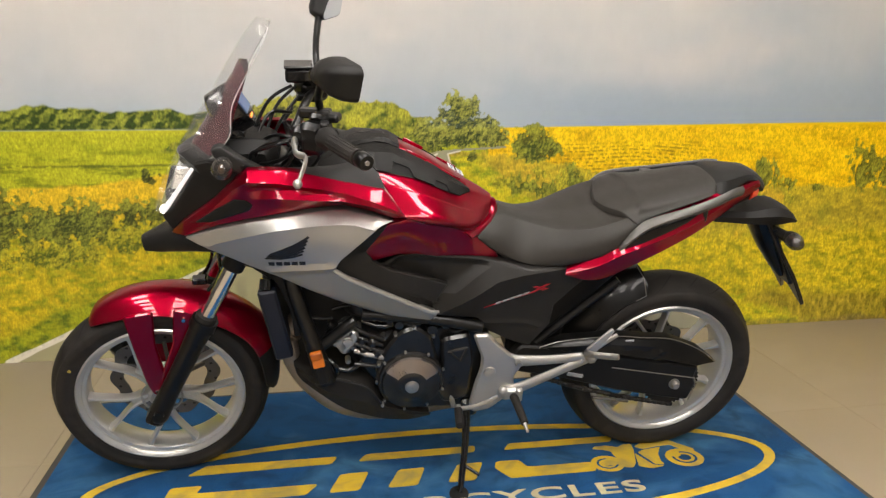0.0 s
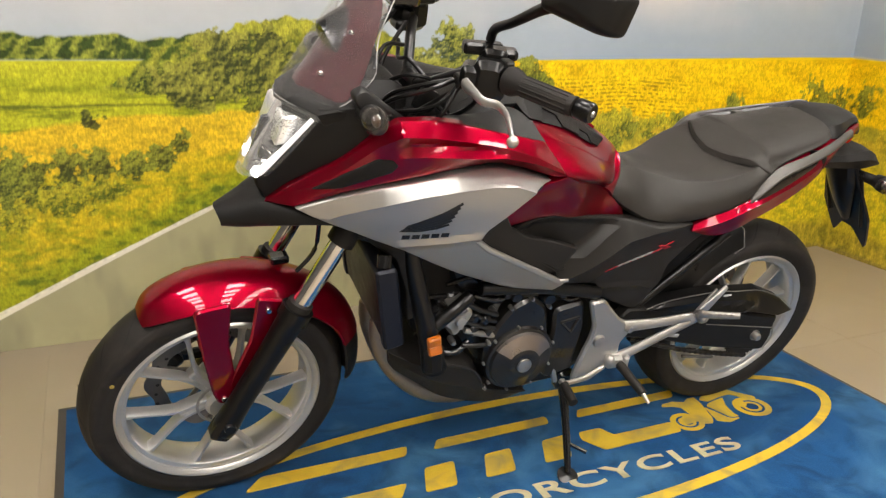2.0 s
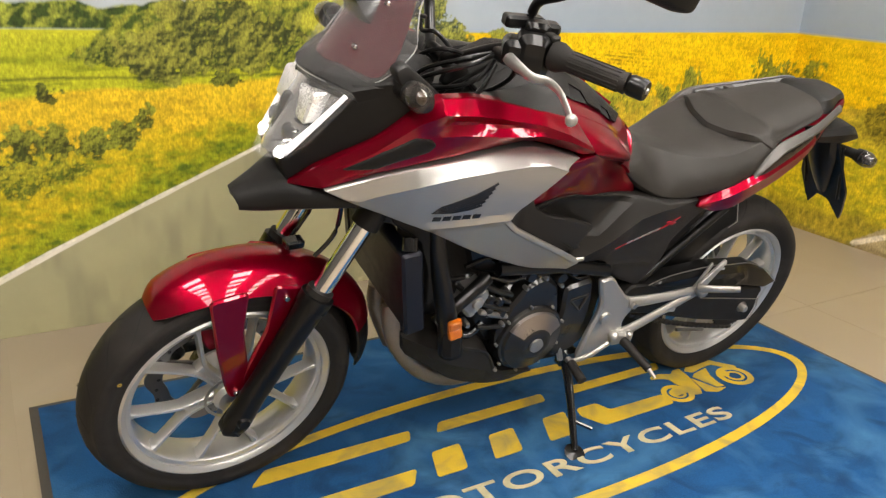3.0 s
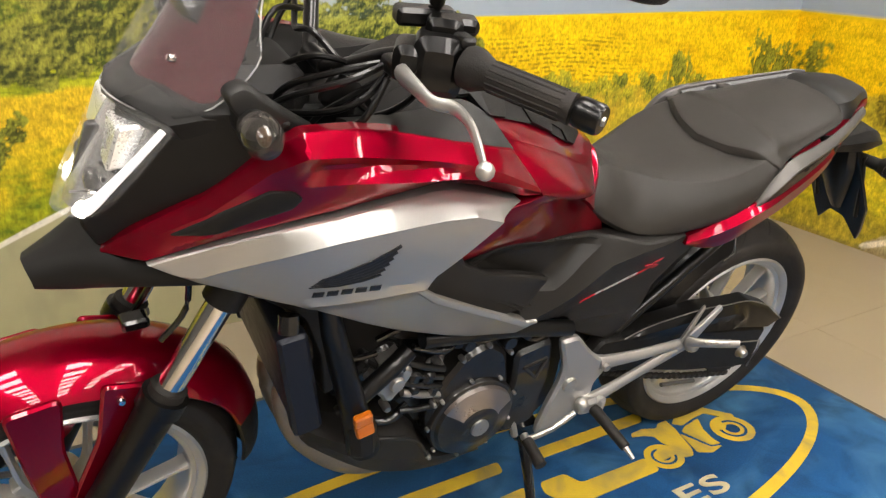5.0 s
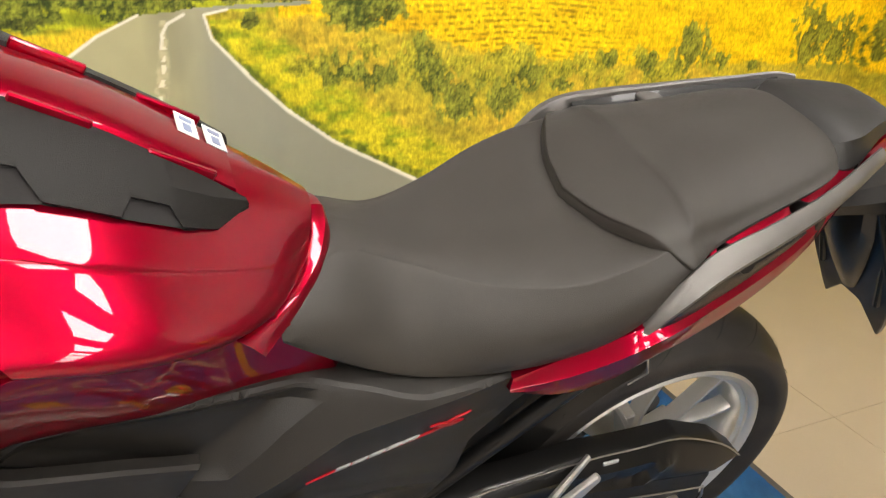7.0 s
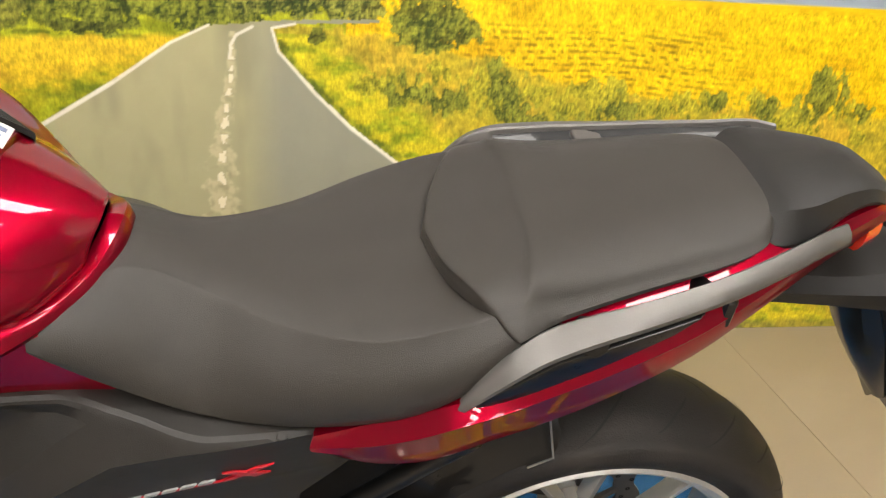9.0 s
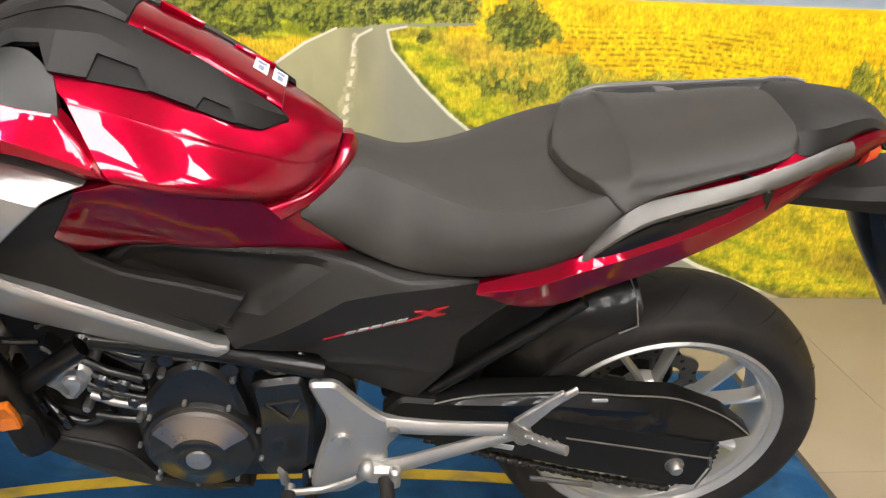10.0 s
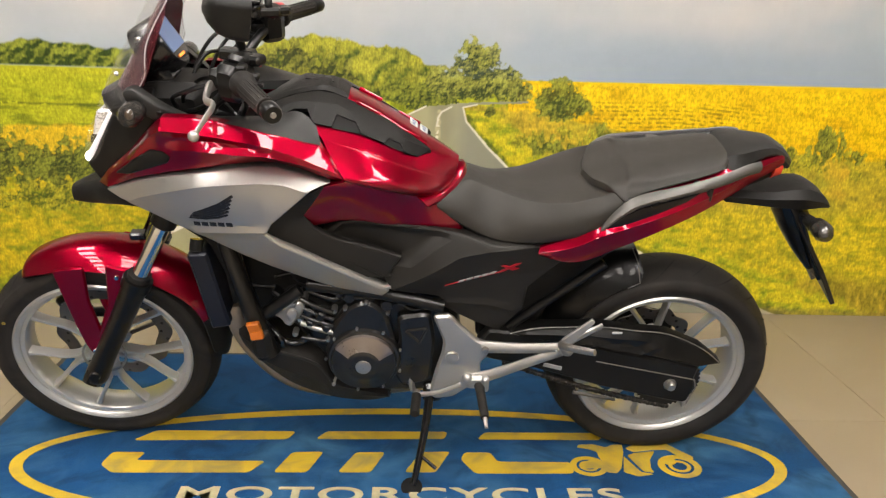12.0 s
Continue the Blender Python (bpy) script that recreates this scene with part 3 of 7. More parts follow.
        leaves(cx, 0.72 - 0.05 * min(1.6, cx - 1.28) + 0.035 * math.sin(k * 2.7), 0.06, 0.045, (104, 110, 30), (190, 178, 48), 430 + k, 0.62, 0.008, 0.45)
    for cx, cz, rx, rz in ((1.38, 0.70, 0.08, 0.055), (1.47, 0.68, 0.09, 0.045), (1.615, 0.73, 0.06, 0.07), (1.64, 0.66, 0.08, 0.08), 
                           (1.73, 0.60, 0.09, 0.07), (1.92, 0.66, 0.08, 0.06), (1.86, 0.60, 0.06, 0.05), (2.22, 0.70, 0.05, 0.035),
                           (2.37, 0.69, 0.05, 0.04), (2.53, 0.71, 0.085, 0.075), (2.51, 0.765, 0.035, 0.04), (2.66, 0.68, 0.06, 0.035), (3.05, 0.745, 0.12, 0.115), (3.20, 0.73, 0.12, 0.11), (3.34, 0.74, 0.12, 0.10), (2.80, 0.66, 0.06, 0.03), (2.06, 0.64, 0.05, 0.03)):
        leaves(cx, cz + 0.1 * rz, rx, rz * 1.1, D, Lt, int(300 + cx * 100), 0.74, 0.009, 0.5)
    for cx, cz, rx, rz in ((1.15, 0.83, 0.02, 0.016), (-0.185, 0.77, 0.045, 0.05), (0.62, 0.83, 0.09, 0.02), (0.36, 0.80, 0.06, 0.02)):
        leaves(cx, cz, rx, rz, (38, 48, 22), (112, 116, 42), int(500 + cx * 70))
    # dark bushes of the near side
    for cx, cz, rx, rz in ((-0.27, 0.61, 0.07, 0.06), (-0.17, 0.615, 0.06, 0.06), (-0.06, 0.605, 0.06, 0.055), (0.03, 0.635, 0.05, 0.05), (0.085, 0.68, 0.035, 0.045), (-0.40, 0.58, 0.12, 0.09), (-0.55, 0.58, 0.16, 0.12), (-0.78, 0.60, 0.2, 0.14), (-1.05, 0.60, 0.25, 0.15), (-1.4, 0.60, 0.3, 0.15)):
        leaves(cx, cz, rx, rz, (48, 60, 26), (138, 142, 50), int(700 + cx * 50), 1.02)
    for cx, cz, rx, rz in ((-0.30, 0.49, 0.16, 0.055), (-0.15, 0.53, 0.14, 0.05), (-0.6, 0.45, 0.25, 0.07), (-1.0, 0.42, 0.3, 0.09)):
        leaves(cx, cz, rx, rz, (78, 92, 28), (176, 166, 44), int(740 + cx * 50), 0.85)
    for cx, cz, rx, rz in ((0.17, 0.885, 0.14, 0.095), (0.10, 0.87, 0.09, 0.07), (0.28, 0.92, 0.12, 0.09), (0.24, 1.0, 0.10, 0.05), (0.40, 0.90, 0.12, 0.08), (0.38, 1.01, 0.12, 0.06), (0.52, 0.96, 0.12, 0.07)):
        leaves(cx, cz, rx, rz, (50, 58, 26), (150, 148, 58), int(800 + cx * 90), 1.05, 0.02)
    # side wall: shrubs and a gravel track
    for cx, cz, rx, rz in ((3.80, 0.62, 0.14, 0.12), (4.05, 0.66, 0.2, 0.14), (4.6, 0.64, 0.3, 0.14)):
        leaves(cx, cz, rx, rz, (70, 66, 22), (156, 138, 38), int(900 + cx * 40), 0.9)
    track = [(3.79, 0.0), (3.77, 0.03), (3.99, 0.19), (4.69, 0.5), (5.7, 0.62), (5.7, 0.0)]
    lay(inside(x, z, track) * 1.0, mix(rgb(176, 158, 116), rgb(140, 122, 86), (fine - 0.4) * 2))
    lay(step(0.013 - off_line(x, z, [(3.78, 0.02), (3.99, 0.13), (4.49, 0.33)]), 0.004), rgb(226, 214, 190))
    # stony edge at the foot of the print
    lay(step(0.05 * mid - z, 0.02) * (x > 2.3) * 0.55, rgb(120, 104, 66))
    # grain of the foliage and the print
    k = 1 + (0.4 * (tiny - 0.5) + 0.25 * (blade - 0.5)) * (z < 0.955) * ~tarred + 0.05 * (fine - 0.5)
    return np.clip(np.hstack([col * k[:, None], (veg * ~tarred * ~lines)[:, None]]), 0, 1)


def print_material():
    m = bpy.data.materials.new("printed_mural")
    m.use_nodes = True
    nt = m.node_tree
    b = nt.nodes["Principled BSDF"]
    a = nt.nodes.new("ShaderNodeVertexColor")
    a.layer_name = "ink"
    n = nt.nodes.new("ShaderNodeTexNoise")
    n.inputs["Scale"].default_value, n.inputs["Detail"].default_value = 115, 5
    tc = nt.nodes.new("ShaderNodeTexCoord")
    mp = nt.nodes.new("ShaderNodeMapping")
    mp.inputs["Scale"].default_value = (1.5, 1.5, 0.7)
    nt.links.new(tc.outputs["Object"], mp.inputs["Vector"])
    nt.links.new(mp.outputs[0], n.inputs["Vector"])
    hs = nt.nodes.new("ShaderNodeHueSaturation")
    mr = nt.nodes.new("ShaderNodeMapRange")
    mr.inputs["From Min"].default_value, mr.inputs["From Max"].default_value = 0.3, 0.7
    mr.inputs["To Min"].default_value, mr.inputs["To Max"].default_value = 0.62, 1.34
    nt.links.new(n.outputs["Fac"], mr.inputs["Value"])
    mx = nt.nodes.new("ShaderNodeMix")
    mx.data_type = "FLOAT"
    mx.inputs[2].default_value = 1.0
    nt.links.new(a.outputs["Alpha"], mx.inputs[0])
    nt.links.new(mr.outputs[0], mx.inputs[3])
    nt.links.new(mx.outputs[0], hs.inputs["Value"])
    nt.links.new(a.outputs["Color"], hs.inputs["Color"])
    nt.links.new(hs.outputs["Color"], b.inputs["Base Color"])
    b.inputs["Roughness"].default_value = 0.42
    b.inputs["Specular IOR Level"].default_value = 0.3
    return m


PRINT = print_material()


def mural(name, x0, x1, place, label, fine=0.0035):
    """A sheet of print from x0 to x1, laid on a wall by place(x, z)."""
    xs = np.linspace(x0, x1, int((x1 - x0) / fine) + 1)
    zs = np.r_[np.linspace(0.0, 1.13, int(1.13 / fine) + 1), np.linspace(1.15, CEIL_Z - 0.002, 36)]
    X, Z = np.meshgrid(xs, zs)
    nx, nz = len(xs), len(zs)
    i = (np.arange(nz - 1)[:, None] * nx + np.arange(nx - 1)[None]).ravel()
    faces = np.stack([i, i + 1, i + nx + 1, i + nx], 1)
    me = bpy.data.meshes.new(name)
    pts = np.stack(place(X.ravel(), Z.ravel()), 1)
    me.vertices.add(len(pts))
    me.vertices.foreach_set("co", pts.ravel())
    me.loops.add(faces.size)
    me.loops.foreach_set("vertex_index", faces.ravel())
    me.polygons.add(len(faces))
    me.polygons.foreach_set("loop_start", np.arange(0, faces.size, 4))
    me.update(calc_edges=True)
    ink = me.color_attributes.new("ink", "FLOAT_COLOR", "POINT")
    ink.data.foreach_set("color", landscape(X.ravel(), Z.ravel()).ravel())
    me.materials.append(PRINT)
    return tagged(new(name, me), label, "wall mural", kind="structure")


mural("mural", -1.75, WALL_X, lambda x, z: (x, np.full_like(x, WALL_Y), z), "printed wall mural of a country road through yellow fields under a grey sky")
mural("mural_return", WALL_X, WALL_X + 1.9, lambda x, z: (np.full_like(x, WALL_X), WALL_Y - (x - WALL_X), z), "printed wall mural of yellow fields and a track on the side wall", 0.008)

# ---- the mat ----
MX0, MX1, MY0, MY1, MTOP = -0.35, 2.04, -0.78, 0.64, 0.012


def ring_path(cx, cy, rx, ry, n=96):
    return [(cx + rx * math.cos(a), cy + ry * math.sin(a)) for a in np.arange(n) * 2 * math.pi / n]


def flat(poly, z, h=0.0022):
    """A flat patch with a little thickness, in x, y."""
    n = len(poly)
    v = [(a, b, z) for a, b in poly] + [(a, b, z + h) for a, b in poly]
    f = [tuple(range(n, 2 * n)), tuple(range(n - 1, -1, -1))] + [(i, (i + 1) % n, n + (i + 1) % n, n + i) for i in range(n)]
    return v, f


def floor_mat():
    t = thing("logo_mat", "blue carpet mat with a yellow oval emblem and rubber edge", "floor mat")

    def sheet(x0, y0, x1, y1, z0, z1, b):
        p = [(x0, y0), (x1, y0), (x1, y1), (x0, y1)]
        q = [(x0 + b, y0 + b), (x1 - b, y0 + b), (x1 - b, y1 - b), (x0 + b, y1 - b)]
        return loft([[(a, c, z0) for a, c in p], [(a, c, z1 - b * 0.4) for a, c in p], [(a, c, z1) for a, c in q]])

    part("rubber_edge", sheet(MX0, MY0, MX1, MY1, 0.0015, 0.007, 0.004), MATRUBBER, t, "dark rubber edging")
    part("carpet", sheet(MX0 + 0.022, MY0 + 0.022, MX1 - 0.022, MY1 - 0.022, 0.006, MTOP, 0.004), MATBLUE, t, "worn blue carpet pile")
    z = MTOP - 0.0005
    cx, cy, rx, ry, w = OVAL
    a, b = ring_path(cx, cy, rx, ry), ring_path(cx, cy, rx - w, ry - w)
    n = len(a)
    v = [(p[0], p[1], z + 0.002) for p in a] + [(p[0], p[1], z + 0.002) for p in b] + [(p[0], p[1], z - 0.001) for p in a] + [(p[0], p[1], z - 0.001) for p in b]
    f = [q for i in range(n) for q in ((i, (i + 1) % n, n + (i + 1) % n, n + i), (2 * n + i, 2 * n + (i + 1) % n, (i + 1) % n, i), (n + i, n + (i + 1) % n, 3 * n + (i + 1) % n, 3 * n + i))]
    part("oval_band", (v, f), MATYELLOW, t, "yellow oval line")
    for poly in EMBLEM:
        part("emblem_bar", flat(rounded([(p[0], p[1]) for p in poly], 0.012, 3), z), MATYELLOW, t, "yellow emblem bar")
    for poly in RIDER:
        part("emblem_rider", flat(rounded(poly, 0.006, 3), z), MATYELLOW, t, "yellow machine shape")
    for wx, wy, wr in EMBLEM_WHEELS:
        for r0, r1 in ((wr, wr * 0.66), (wr * 0.52, wr * 0.34)):
            o, i2 = ring_path(wx, wy, r0 * 1.05, r0, 28), ring_path(wx, wy, r1 * 1.05, r1, 28)
            k = 28
            vv = [(p[0], p[1], z + 0.0026) for p in o] + [(p[0], p[1], z + 0.0026) for p in i2]
            part("emblem_wheel", (vv, [(j, (j + 1) % k, k + (j + 1) % k, k + j) for j in range(k)]), MATYELLOW, t)
    # the word woven below the emblem
    c = bpy.data.curves.new("word", "FONT")
    c.body, c.size, c.extrude, c.space_character, c.offset = "MOTORCYCLES", 0.1, 0.0012, 1.12, 0.0018
    tmp = bpy.data.objects.new("word", c)
    me = bpy.data.meshes.new_from_object(tmp)
    bpy.data.objects.remove(tmp)
    q = np.array([tuple(p.co) for p in me.vertices])
    lo, hi = q.min(0), q.max(0)
    me.transform(Matrix.Diagonal((WORD[2] / (hi[0] - lo[0]), WORD[3] / (hi[1] - lo[1]), 1, 1)) @ Matrix.Translation((-(lo[0] + hi[0]) / 2, -lo[1], 0)))
    me.materials.append(MATCREAM)
    ob = new("woven_word", me)
    ob.matrix_world = pose(WORD[0], WORD[1], z + 0.001)
    ob.parent = t
    tagged(ob, "cream woven lettering")
    return t


OVAL = (0.848, -0.07, 1.057, 0.30, 0.034)
WORD = (0.838, -0.252, 1.137, 0.063)
EMBLEM = [
    [(0.075, 0.033), (0.125, 0.087), (0.523, 0.087), (0.505, 0.045)],
    [(0.585, 0.047), (0.612, 0.089), (0.965, 0.092), (0.955, 0.053)],
    [(1.05, 0.052), (1.075, 0.09), (1.43, 0.092), (1.41, 0.054)],
    [(0.03, -0.09), (0.04, -0.03), (0.13, -0.03), (0.115, -0.07), (0.462, -0.07), (0.427, -0.124), (0.07, -0.128)],
    [(0.492, -0.123), (0.528, -0.025), (0.614, -0.021), (0.58, -0.122)],
    [(0.662, -0.121), (0.704, -0.024), (0.785, -0.021), (0.75, -0.12)],
    [(0.84, -0.119), (0.886, -0.02), (0.967, -0.016), (0.924, -0.118)],
    [(0.995, -0.055), (1.008, -0.02), (1.08, -0.02), (1.096, -0.066), (1.30, -0.067), (1.30, -0.12), (1.03, -0.123)],
]
RIDER = [
    [(1.333, 0.013), (1.342, 0.026), (1.383, 0.029), (1.418, 0.012), (1.439, 0.027), (1.469, 0.028), (1.463, -0.012), (1.436, -0.095), (1.418, -0.118), (1.391, -0.112), (1.398, -0.085), (1.386, -0.039), (1.387, -0.01), (1.364, 0.005)],
    [(1.473, 0.009), (1.506, 0.031), (1.601, 0.036), (1.622, 0.008), (1.658, -0.036), (1.650, -0.051), (1.622, -0.036), (1.591, 0.005), (1.544, 0.001), (1.494, -0.010)],
    [(1.470, -0.029), (1.493, -0.017), (1.555, -0.006), (1.529, -0.049), (1.518, -0.095), (1.522, -0.114), (1.494, -0.108)],
    [(1.458, -0.034), (1.486, -0.113), (1.519, -0.122), (1.473, -0.132), (1.438, -0.112)],
    [(1.324, -0.086), (1.351, -0.056), (1.378, -0.050), (1.394, -0.070), (1.388, -0.092), (1.335, -0.096)],
    [(1.574, -0.040), (1.591, -0.027), (1.601, -0.037), (1.598, -0.068), (1.581, -0.077), (1.548, -0.060)],
]
EMBLEM_WHEELS = [(1.602, -0.084, 0.057), (1.347, -0.086, 0.049)]
floor_mat()


# ---- the floor ----
def floor():
    base = slab("floor", (LEFT_X, BACK_Y, -0.1), (WALL_X, WALL_Y, -0.0025), JOINTM, "beige vinyl tile floor, slightly worn", "floor")
    size = 0.92
    v, f = [], []
    h = size / 2 - 0.0007
    me = None
    for i in range(8):
        for j in range(11):
            cx, cy = -0.386 - size / 2 - 2 * size + i * size, WALL_Y - size / 2 - j * size
            if cx - h < LEFT_X or cx + h > WALL_X or cy - h < BACK_Y:
                x0, x1, y0 = max(cx - h, LEFT_X), min(cx + h, WALL_X), max(cy - h, BACK_Y)
                if x1 - x0 < 0.02 or cy + h - y0 < 0.02:
                    continue
                p = [(x0 - cx, y0 - cy), (x1 - cx, y0 - cy), (x1 - cx, h), (x0 - cx, h)]
                ob = part("floor_tile", flat(p, -0.003, 0.003), FLOORM, base, smooth=False)
            elif me is None:
                ob = part("floor_tile", flat([(-h, -h), (h, -h), (h, h), (-h, h)], -0.003, 0.003), FLOORM, base, smooth=False)
                me = ob.data
            else:
                ob = new("floor_tile", me)
                ob.parent = base
            ob.location = (cx, cy, 0)


floor()


# ---- the motorcycle ----
# Bike axes: x from the front axle to the rear, y to the right side, z up; it leans left on its side stand.
BIKE = thing("motorcycle", "red, silver and black motorcycle leaning on its side stand", "motorcycle",
             pose(0, 0.122, 0.012, 0, 0, -1.0) @ pose(0, 0, 0, 13.9))
FC, RC = (0.03, 0.297), (1.526, 0.305)
AXIS = Vector((0.48, 0, 0.877)).normalized()
PIVOT = Vector((0.36, 0, 0.93))
STEER = Matrix.Translation(PIVOT) @ Matrix.Rotation(radians(4.0), 4, AXIS) @ Matrix.Translation(-PIVOT)
BARS = Matrix.Translation(PIVOT) @ Matrix.Rotation(radians(1.0), 4, AXIS) @ Matrix.Translation(-PIVOT)
STRAIGHT = BARS.inverted()


def right_of(pts):
    """Points of the steered left bar, mirrored to the steered right one."""
    out = []
    for p in pts:
        q = STRAIGHT @ Vector(p)
        out.append(tuple(BARS @ Vector((q.x, -q.y, q.z))))
    return out


def twin(vf):
    return right_of(vf[0]), [tuple(reversed(q)) for q in vf[1]]


def wheel(name, c, R, w, rim_w, arms, m, tread, disc_r, label, turn, spread):
    """A cast wheel: hub, tyre, rim, forked spokes and a petal brake disc on the right."""
    rl = 0.2275
    hub = cat(lathe([(0.001, -0.062), (0.03, -0.062), (0.038, -0.05), (0.03, -0.03), (0.034, 0.03), (0.045, 0.05), (0.04, 0.062), (0.001, 0.062)], c, 32))
    h = part(name, xf(hub, m), RIMPAINT, BIKE, label)
    half = [(rl - 0.004, -rim_w + 0.004), (rl + 0.006, -rim_w - 0.006), (rl + 0.018, -w * 0.92), (rl + (R - rl) * 0.45, -w), (rl + (R - rl) * 0.68, -w * 0.93), (R - 0.017, -w * 0.74), (R - 0.005, -w * 0.4), (R, 0)]
    prof = spline(half + [(r, -y) for r, y in half[-2::-1]], 3)
    part("tyre", xf(lathe(prof, c, 96), m), RUBBER, h, "worn black rubber tyre")
    # tread cuts: raised dark strips painted for the shade inside the grooves
    cuts = []
    side = [(R - 0.0008, -0.006), (R - 0.004, -w * 0.36), (R - 0.0155, -w * 0.72), (rl + (R - rl) * 0.7, -w * 0.925)]
    for k in range(tread):
        for s in (-1, 1):
            a0 = 2 * math.pi * (k + (0.5 if s > 0 else 0)) / tread
            va, fa = [], []
            for i, (r, y) in enumerate(spline(side[: 4 if k % 2 else 3], 4)):
                a = a0 + 0.20 * (i / 9) ** 1.5
                wide = 0.0075 * math.sin(math.pi * min(1.0, 0.12 + i / 13))
                for da in (-wide, wide):
                    va.append((c[0] + (r + 0.0022) * math.cos(a + da), s * y * 1.01, c[1] + (r + 0.0022) * math.sin(a + da)))
            n = len(va) // 2
            fa = [(2 * i, 2 * i + 1, 2 * i + 3, 2 * i + 2) for i in range(n - 1)]
            cuts.append((va, fa))
    for q in cuts:
        part("cut_shade", xf(q, m), CUTSHADE, h)
    y = rim_w
    outer = [(rl + 0.004, -y - 0.004), (rl - 0.001, -y - 0.008), (rl - 0.007, -y - 0.005), (rl - 0.013, -y + 0.001), (rl - 0.0135, -y + 0.006), (rl - 0.022, -y + 0.009), (rl - 0.0245, -y + 0.013), (rl - 0.0255, -y * 0.4), (rl - 0.027, 0)]
    ring = outer + [(r, -yy) for r, yy in outer[-2::-1]] + [(rl - 0.01, y - 0.006), (rl - 0.019, y * 0.4), (rl - 0.019, -y * 0.4), (rl - 0.01, -y + 0.006)]
    part("rim", xf(lathe(ring, c, 96, closed=True), m), RIMPAINT, h, "silver-painted cast rim")
    for k in range(arms):
        a = 2 * math.pi * k / arms + turn
        e = (math.cos(a), math.sin(a))
        t = (-e[1], e[0])

        def at(r, s, yy):
            return (c[0] + e[0] * r + t[0] * s, yy, c[1] + e[1] * r + t[1] * s)

        def bar(path, y0, y1):
            """A flat tapered bar: (radius, side, half width) along the middle, bevelled to its outer face."""
            rings = []
            q = spline(path, 4)
            for i, (r, s2, hw) in enumerate(q):
                dr, ds = q[min(i + 1, len(q) - 1)][0] - q[max(i - 1, 0)][0], q[min(i + 1, len(q) - 1)][1] - q[max(i - 1, 0)][1]
                ln = math.hypot(dr, ds)
                nr, ns = -ds / ln, dr / ln
                rings.append([at(r + nr * w2, s2 + ns * w2, yy) for w2, yy in ((-hw, y1), (-hw, y0 + 0.006), (-hw * 0.55, y0), (hw * 0.55, y0), (hw, y0 + 0.006), (hw, y1))])
            return loft(rings)

        vf = [bar([(0.022, sg * 0.009, 0.0065), (0.06, sg * 0.0095, 0.0055), (0.088, sg * 0.012, 0.0055), (0.115, sg * 0.021, 0.0056), (0.15, sg * (0.021 + spread * 0.42), 0.005), (0.182, sg * (0.021 + spread * 0.8), 0.0065), (0.203, sg * (0.021 + spread), 0.014)], -0.032, -0.004) for sg in (-1, 1)]
        vf.append(prism([at(0.02, -0.010, 0)[::2], at(0.098, -0.012, 0)[::2], at(0.098, 0.012, 0)[::2], at(0.02, 0.010, 0)[::2]], -0.024, 0.008, 0.003, 0.006))
        part("spoke", xf(cat(*vf), m), RIMPAINT, h)
    n, v, f = 120, [], []
    for i in range(n):
        a = 2 * math.pi * i / n
        ro, ri = disc_r + 0.006 * math.cos(10 * a), disc_r - 0.035 + 0.003 * math.cos(10 * a)
        for r, yy in ((ro, 0.050), (ro, 0.055), (ri, 0.055), (ri, 0.050)):
            v.append((c[0] + r * math.cos(a), yy, c[1] + r * math.sin(a)))
    f = [(4 * i + k, 4 * i + (k + 1) % 4, 4 * ((i + 1) % n) + (k + 1) % 4, 4 * ((i + 1) % n) + k) for i in range(n) for k in range(4)]
    arms5 = [tube([(c[0] + 0.045 * math.cos(q), 0.046, c[1] + 0.045 * math.sin(q)), (c[0] + (disc_r - 0.03) * math.cos(q + 0.25), 0.052, c[1] + (disc_r - 0.03) * math.sin(q + 0.25))], 0.006, 6) for q in np.arange(5) * 1.2566]
    part("brake_disc", xf(cat((v, f), *arms5), m), DISC, h, "petal-edged steel brake disc")
    # flat dark dots paint the shade of the drilled holes
    holes = [lathe([(0.001, 0.0495), (0.0042, 0.0495)], (c[0] + (disc_r - 0.016 + 0.008 * (k % 3 - 1)) * math.cos(k * 0.21), c[1] + (disc_r - 0.016 + 0.008 * (k % 3 - 1)) * math.sin(k * 0.21)), 8) for k in range(30)]
    for q in holes:
        part("hole_shade", xf(q, m), CUTSHADE, h)
    part("abs_ring", xf(lathe([(0.052, -0.05), (0.058, -0.05), (0.058, -0.047), (0.052, -0.047)], c, 40, closed=True), m), STEEL, h)
    return h


front = wheel("front_wheel", FC, 0.299, 0.06, 0.046, 5, STEER, 22, 0.15, "silver five-spoke front wheel", radians(-16), 0.047)
rear = wheel("rear_wheel", RC, 0.306, 0.08, 0.06, 5, Matrix(), 22, 0.115, "silver five-spoke rear wheel", radians(32), 0.036)
part("valve_mark", xf(lathe([(0.001, -0.0605), (0.005, -0.0605)], (FC[0] - 0.225, FC[1] + 0.12), 10), STEER), MATYELLOW, front, "small yellow paint dot")

# front mudguard: crown over the tyre, forked stays and a black tail
def arc_guard(c, stations, n=9):
    rings = []
    for a, r, hw, drop in spline(stations, 5):
        ring = []
        for i in range(n):
            u = -1 + 2 * i / (n - 1)
            rr = r - drop * abs(u) ** 2.4
            ring.append((c[0] + rr * math.cos(radians(a)), hw * math.copysign(abs(u) ** 0.8, u), c[1] + rr * math.sin(radians(a))))
        inner = [(p[0] * 0.985 + c[0] * 0.015, p[1] * 0.95, p[2] * 0.985 + c[1] * 0.015) for p in reversed(ring)]
        rings.append(ring + inner)
    return loft(rings)


